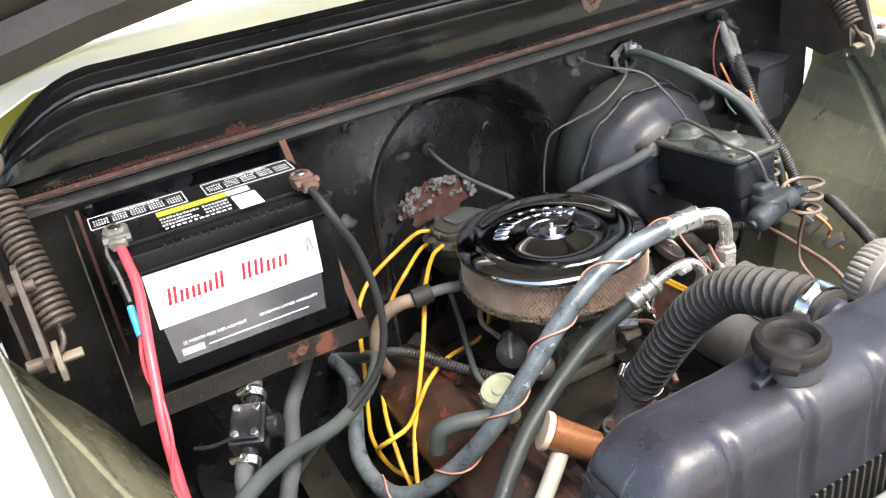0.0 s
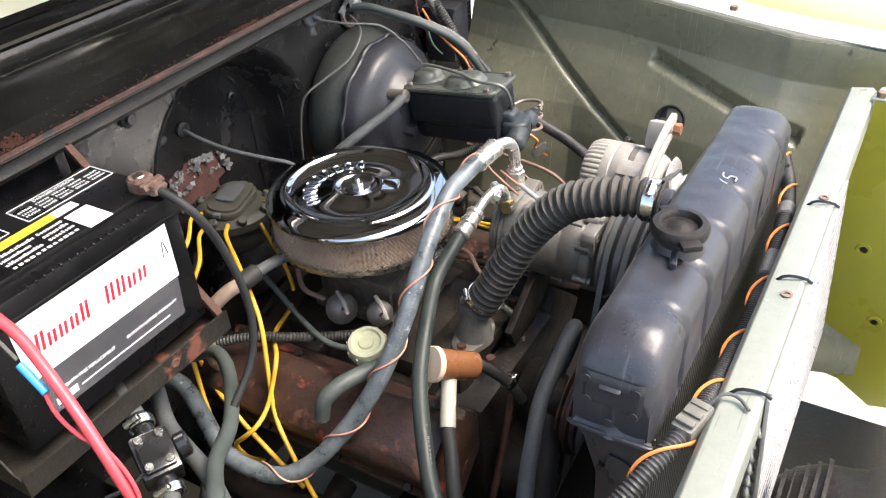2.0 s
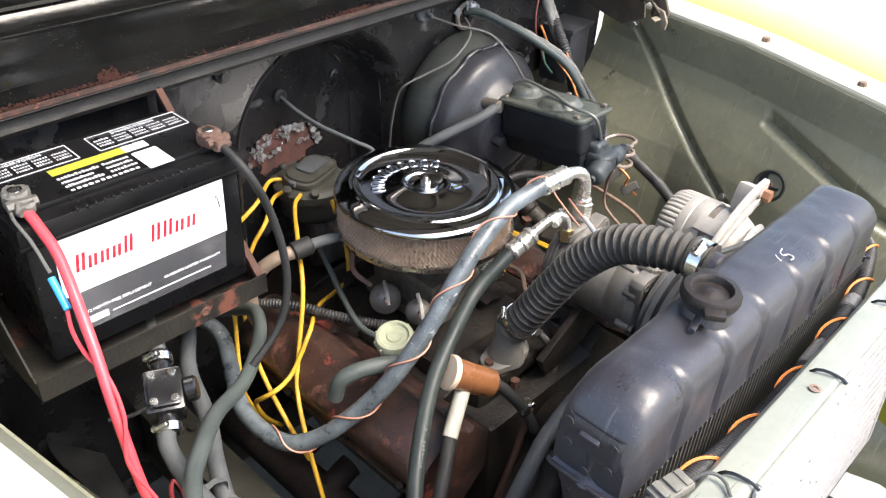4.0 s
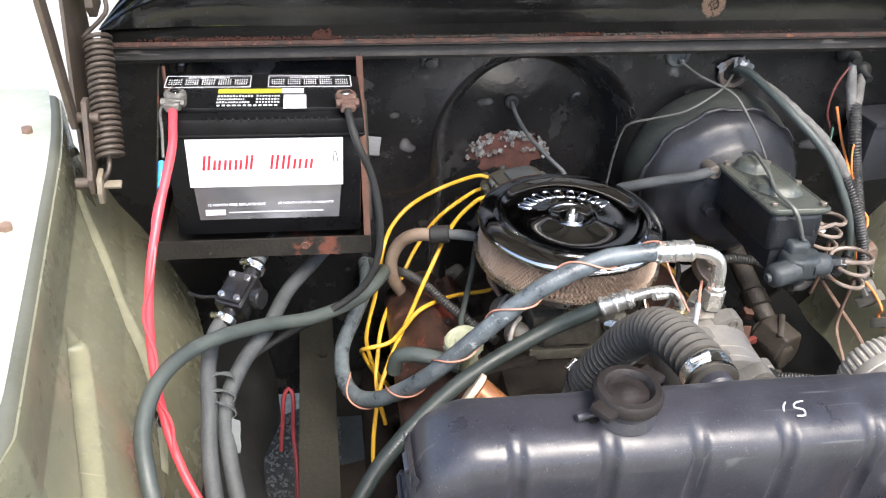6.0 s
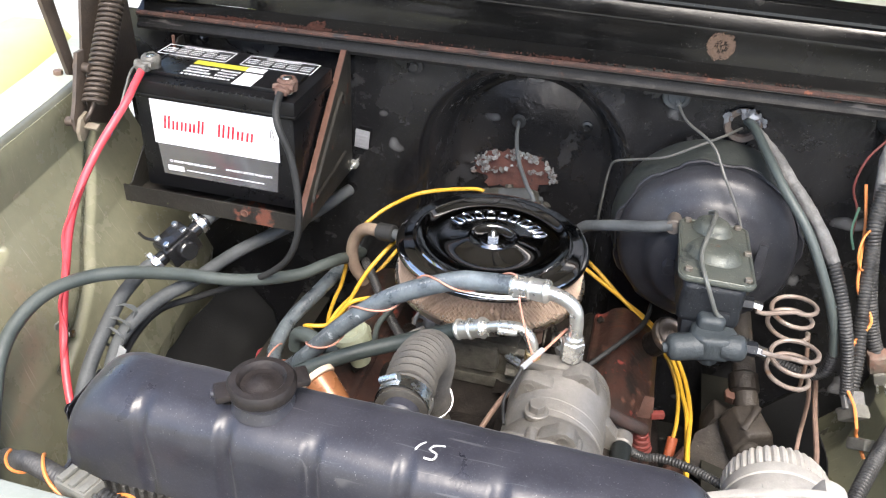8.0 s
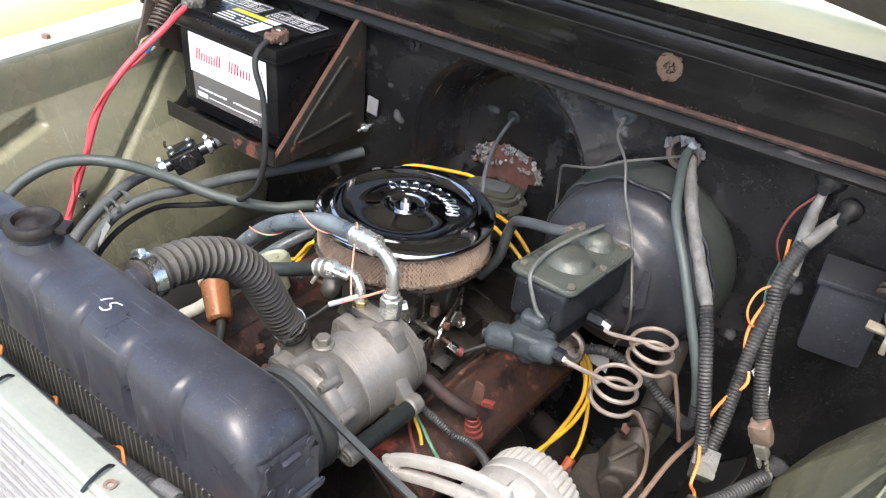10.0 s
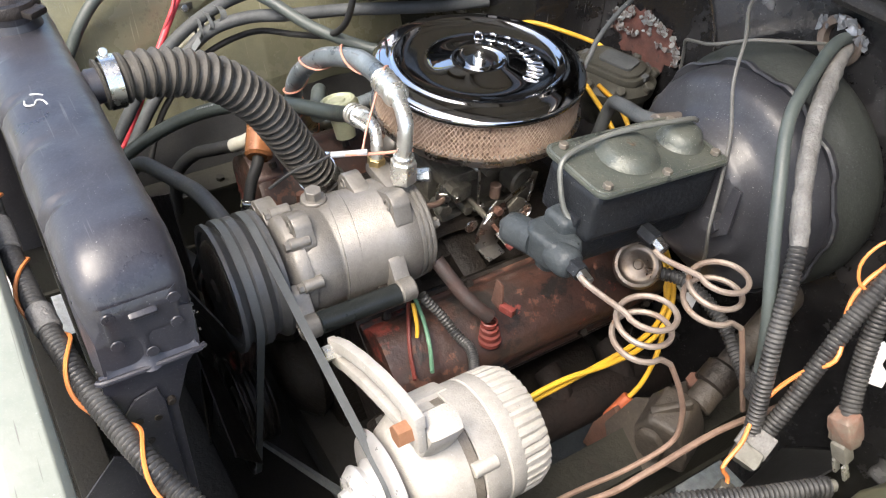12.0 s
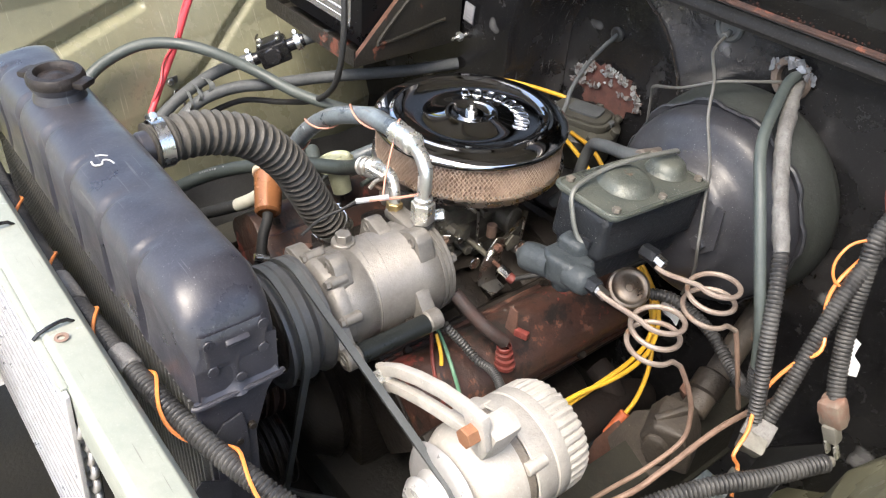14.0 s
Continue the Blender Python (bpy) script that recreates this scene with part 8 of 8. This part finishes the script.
bk = part("breather_cap", lathe([(0.034, 0), (0.036, 0.006), (0.034, 0.013), (0.030, 0.015), (0.027, 0.012), (0.022, 0.011), (0.018, 0.013), (0.008, 0.014), (0.006, 0.011), (0, 0.011)], (0.326, 0.082, 0.795), bx_, 36), mat("tarnished_chrome", (0.20, 0.14, 0.095), (0.34, 0.31, 0.27), 0.35, 0.8, 40, 0.7, 0.1, 200), eng, "tarnished chrome breather cap")
part("neck", cyl(Vector((0.326, 0.082, 0.795)) - bx_ * 0.05, Vector((0.326, 0.082, 0.797)), 0.024, 20), grime, bk)
dk = thing("dipstick_boot", "red ribbed grommet with a grey pipe on the valve cover", "grommet", at=(0.304, -0.158, 0.75))
for k in range(4):
    part("ring", lathe([(0.010, -0.004), (0.0165 - 0.0015 * k, -0.003), (0.0165 - 0.0015 * k, 0.003), (0.010, 0.004)], (0.303 - 0.002 * k, -0.158, 0.742 + 0.010 * k), (0, 0, 1), 20), redboot, dk)
part("pipe", tube([(0.298, -0.160, 0.785), (0.285, -0.178, 0.805), (0.262, -0.190, 0.822), (0.225, -0.205, 0.852)], 0.0105, 14), mat("grey_rust_pipe", (0.034, 0.031, 0.030), (0.075, 0.032, 0.024), 0.6, 0.2, 30, 0.6, 0.3, 180), dk)
part("tab", slab([(0.285, 0.80), (0.31, 0.80), (0.305, 0.845), (0.29, 0.845)], -0.150, -0.147, "y", 0.0005), rusty, dk)
part("clip", box((0.316, -0.145, 0.808), (0.022, 0.010, 0.012), (0, 0, 20), 0.002), redboot, dk)
single("plug_loom", ribbed([(0.255, -0.245, 0.83), (0.275, -0.225, 0.80), (0.30, -0.215, 0.78), (0.335, -0.215, 0.785), (0.38, -0.24, 0.80), (0.42, -0.28, 0.82)], 0.0075, 0.0013, 0.0055, 10), loomm, "thin ribbed loom behind the alternator", "wiring loom", "wiring looms")
for pts_, mm, nm in (([(0.245, -0.25, 0.82), (0.262, -0.245, 0.79), (0.29, -0.25, 0.765), (0.33, -0.27, 0.765)], greenw, "green"), ([(0.238, -0.255, 0.82), (0.252, -0.262, 0.78), (0.28, -0.275, 0.758), (0.32, -0.29, 0.75)], redboot, "red"), ([(0.25, -0.255, 0.815), (0.268, -0.258, 0.79), (0.275, -0.262, 0.775)], yellow, "yellow")):
    single("alternator_wire", tube(pts_, 0.003, 8), mm, nm + " wire beside the compressor", "wire", "alternator wires")
# steering gear and mounts under the brake lines
sg = thing("steering_gear", "greasy cast steering gear on the frame", "steering gear", at=(0.50, 0.05, 0.6))
hs = slab([(-0.055, -0.045), (0.050, -0.050), (0.062, -0.010), (0.050, 0.040), (-0.020, 0.052), (-0.060, 0.020)], -0.045, 0.045, "y", 0.012, None, 3)
cyl((-0.02, -0.055, 0.0), (-0.02, 0.055, 0.0), 0.034, 20, hs)
box((0.01, 0.0, 0.046), (0.085, 0.018, 0.016), (0, 0, 35), 0.006, hs)
bmesh.ops.transform(hs, matrix=pose(0.500, 0.035, 0.640, 8, -14, 22) @ Matrix.Diagonal((0.66, 0.80, 1.05, 1.0)), verts=hs.verts)
part("housing", roughen(hs, 0.0012, 40, 1), mat("greasy_casting", (0.052, 0.042, 0.032), (0.019, 0.0155, 0.0125), 0.6, 0, 20, 0.9, 0.6, 120, spot=[((0.12, 0.07, 0.045), 30, 0.66, 0.8), ((0.14, 0.125, 0.10), 70, 0.66, 0.9)]), sg)
fl = slab([(-0.06, -0.055), (0.02, -0.06), (0.055, -0.02), (0.05, 0.04), (0.0, 0.055), (-0.065, 0.03)], -0.006, 0.006, "z", 0.003)
bmesh.ops.transform(fl, matrix=pose(0.462, 0.030, 0.585, 30, -50, 35), verts=fl.verts)
part("flange", fl, MATS["greasy_casting"], sg)
part("bracket", slab([(0.36, 0.43), (0.42, 0.45), (0.43, 0.56), (0.40, 0.575), (0.37, 0.50)], 0.030, 0.042, "y", 0.002), rusty, sg)
part("column", cyl((0.50, 0.08, 0.66), (0.46, 0.30, 0.78), 0.022, 18), MATS["greasy_casting"], sg)
part("coupling", cyl((0.492, 0.11, 0.675), (0.486, 0.145, 0.695), 0.028, 20), grime, sg)
part("bolt", hexnut((0.472, 0.112, 0.655), (0.469, 0.104, 0.676), 0.014), rusty, sg)
part("mount_ear", box((0.462, 0.10, 0.60), (0.06, 0.06, 0.06), (0, 20, 0), 0.012), MATS["greasy_casting"], sg)
# scraps and loose bits low in the bay
b = slab([(0.0, 0.0), (0.018, -0.004), (0.024, 0.014), (0.017, 0.026), (0.026, 0.044), (0.015, 0.056), (-0.002, 0.045), (0.004, 0.026)], -0.0004, 0.0004, "y")
bmesh.ops.subdivide_edges(b, edges=b.edges[:], cuts=3, use_grid_fill=True)
for v in b.verts:
    v.co.y += 0.004 * math.sin(v.co.z * 110 + v.co.x * 60)
bmesh.ops.transform(b, matrix=pose(0.642, 0.197, 0.800, -40, -28, 20), verts=b.verts)
single("paper_scrap", b, paperm, "torn white paper scrap caught behind the loom", "scrap")
single("paper_scrap", sheet([[(0.325 + 0.016 * i, 0.196 - 0.004 * i + 0.005 * (j % 2), 0.700 + 0.020 * j - 0.003 * (i % 2)) for i in range(4)] for j in range(3)], 0.0006), paperm, "crumpled white scrap lodged behind the valve cover", "scrap")
rl = thing("red_jumper_wire", "loop of thin red wire hanging by the frame rail", "wire", at=(-0.51, 0.09, 0.5))
part("loop", tube([(-0.536, 0.07, 0.38), (-0.530, 0.085, 0.44), (-0.524, 0.100, 0.505), (-0.514, 0.107, 0.523), (-0.505, 0.098, 0.505), (-0.508, 0.072, 0.440), (-0.503, 0.03, 0.39), (-0.503, -0.03, 0.33)], 0.0045, 10), reddull, rl)
tagged(single("gravel_stones", pebbles(-0.52, 0.20, 0.12, 0.35, 1500, 6), mat("dark_loose_stone", (0.13, 0.125, 0.118), (0.03, 0.029, 0.027), 0.85, 0, 90, 0.8, 0.4, 200), "loose grey stones on the ground", "gravel"), kind="stuff")
tagged(single("gravel_stones", pebbles(0.55, -0.10, 0.12, 0.35, 1300, 7), MATS["dark_loose_stone"], "loose grey stones on the ground", "gravel"), kind="stuff")
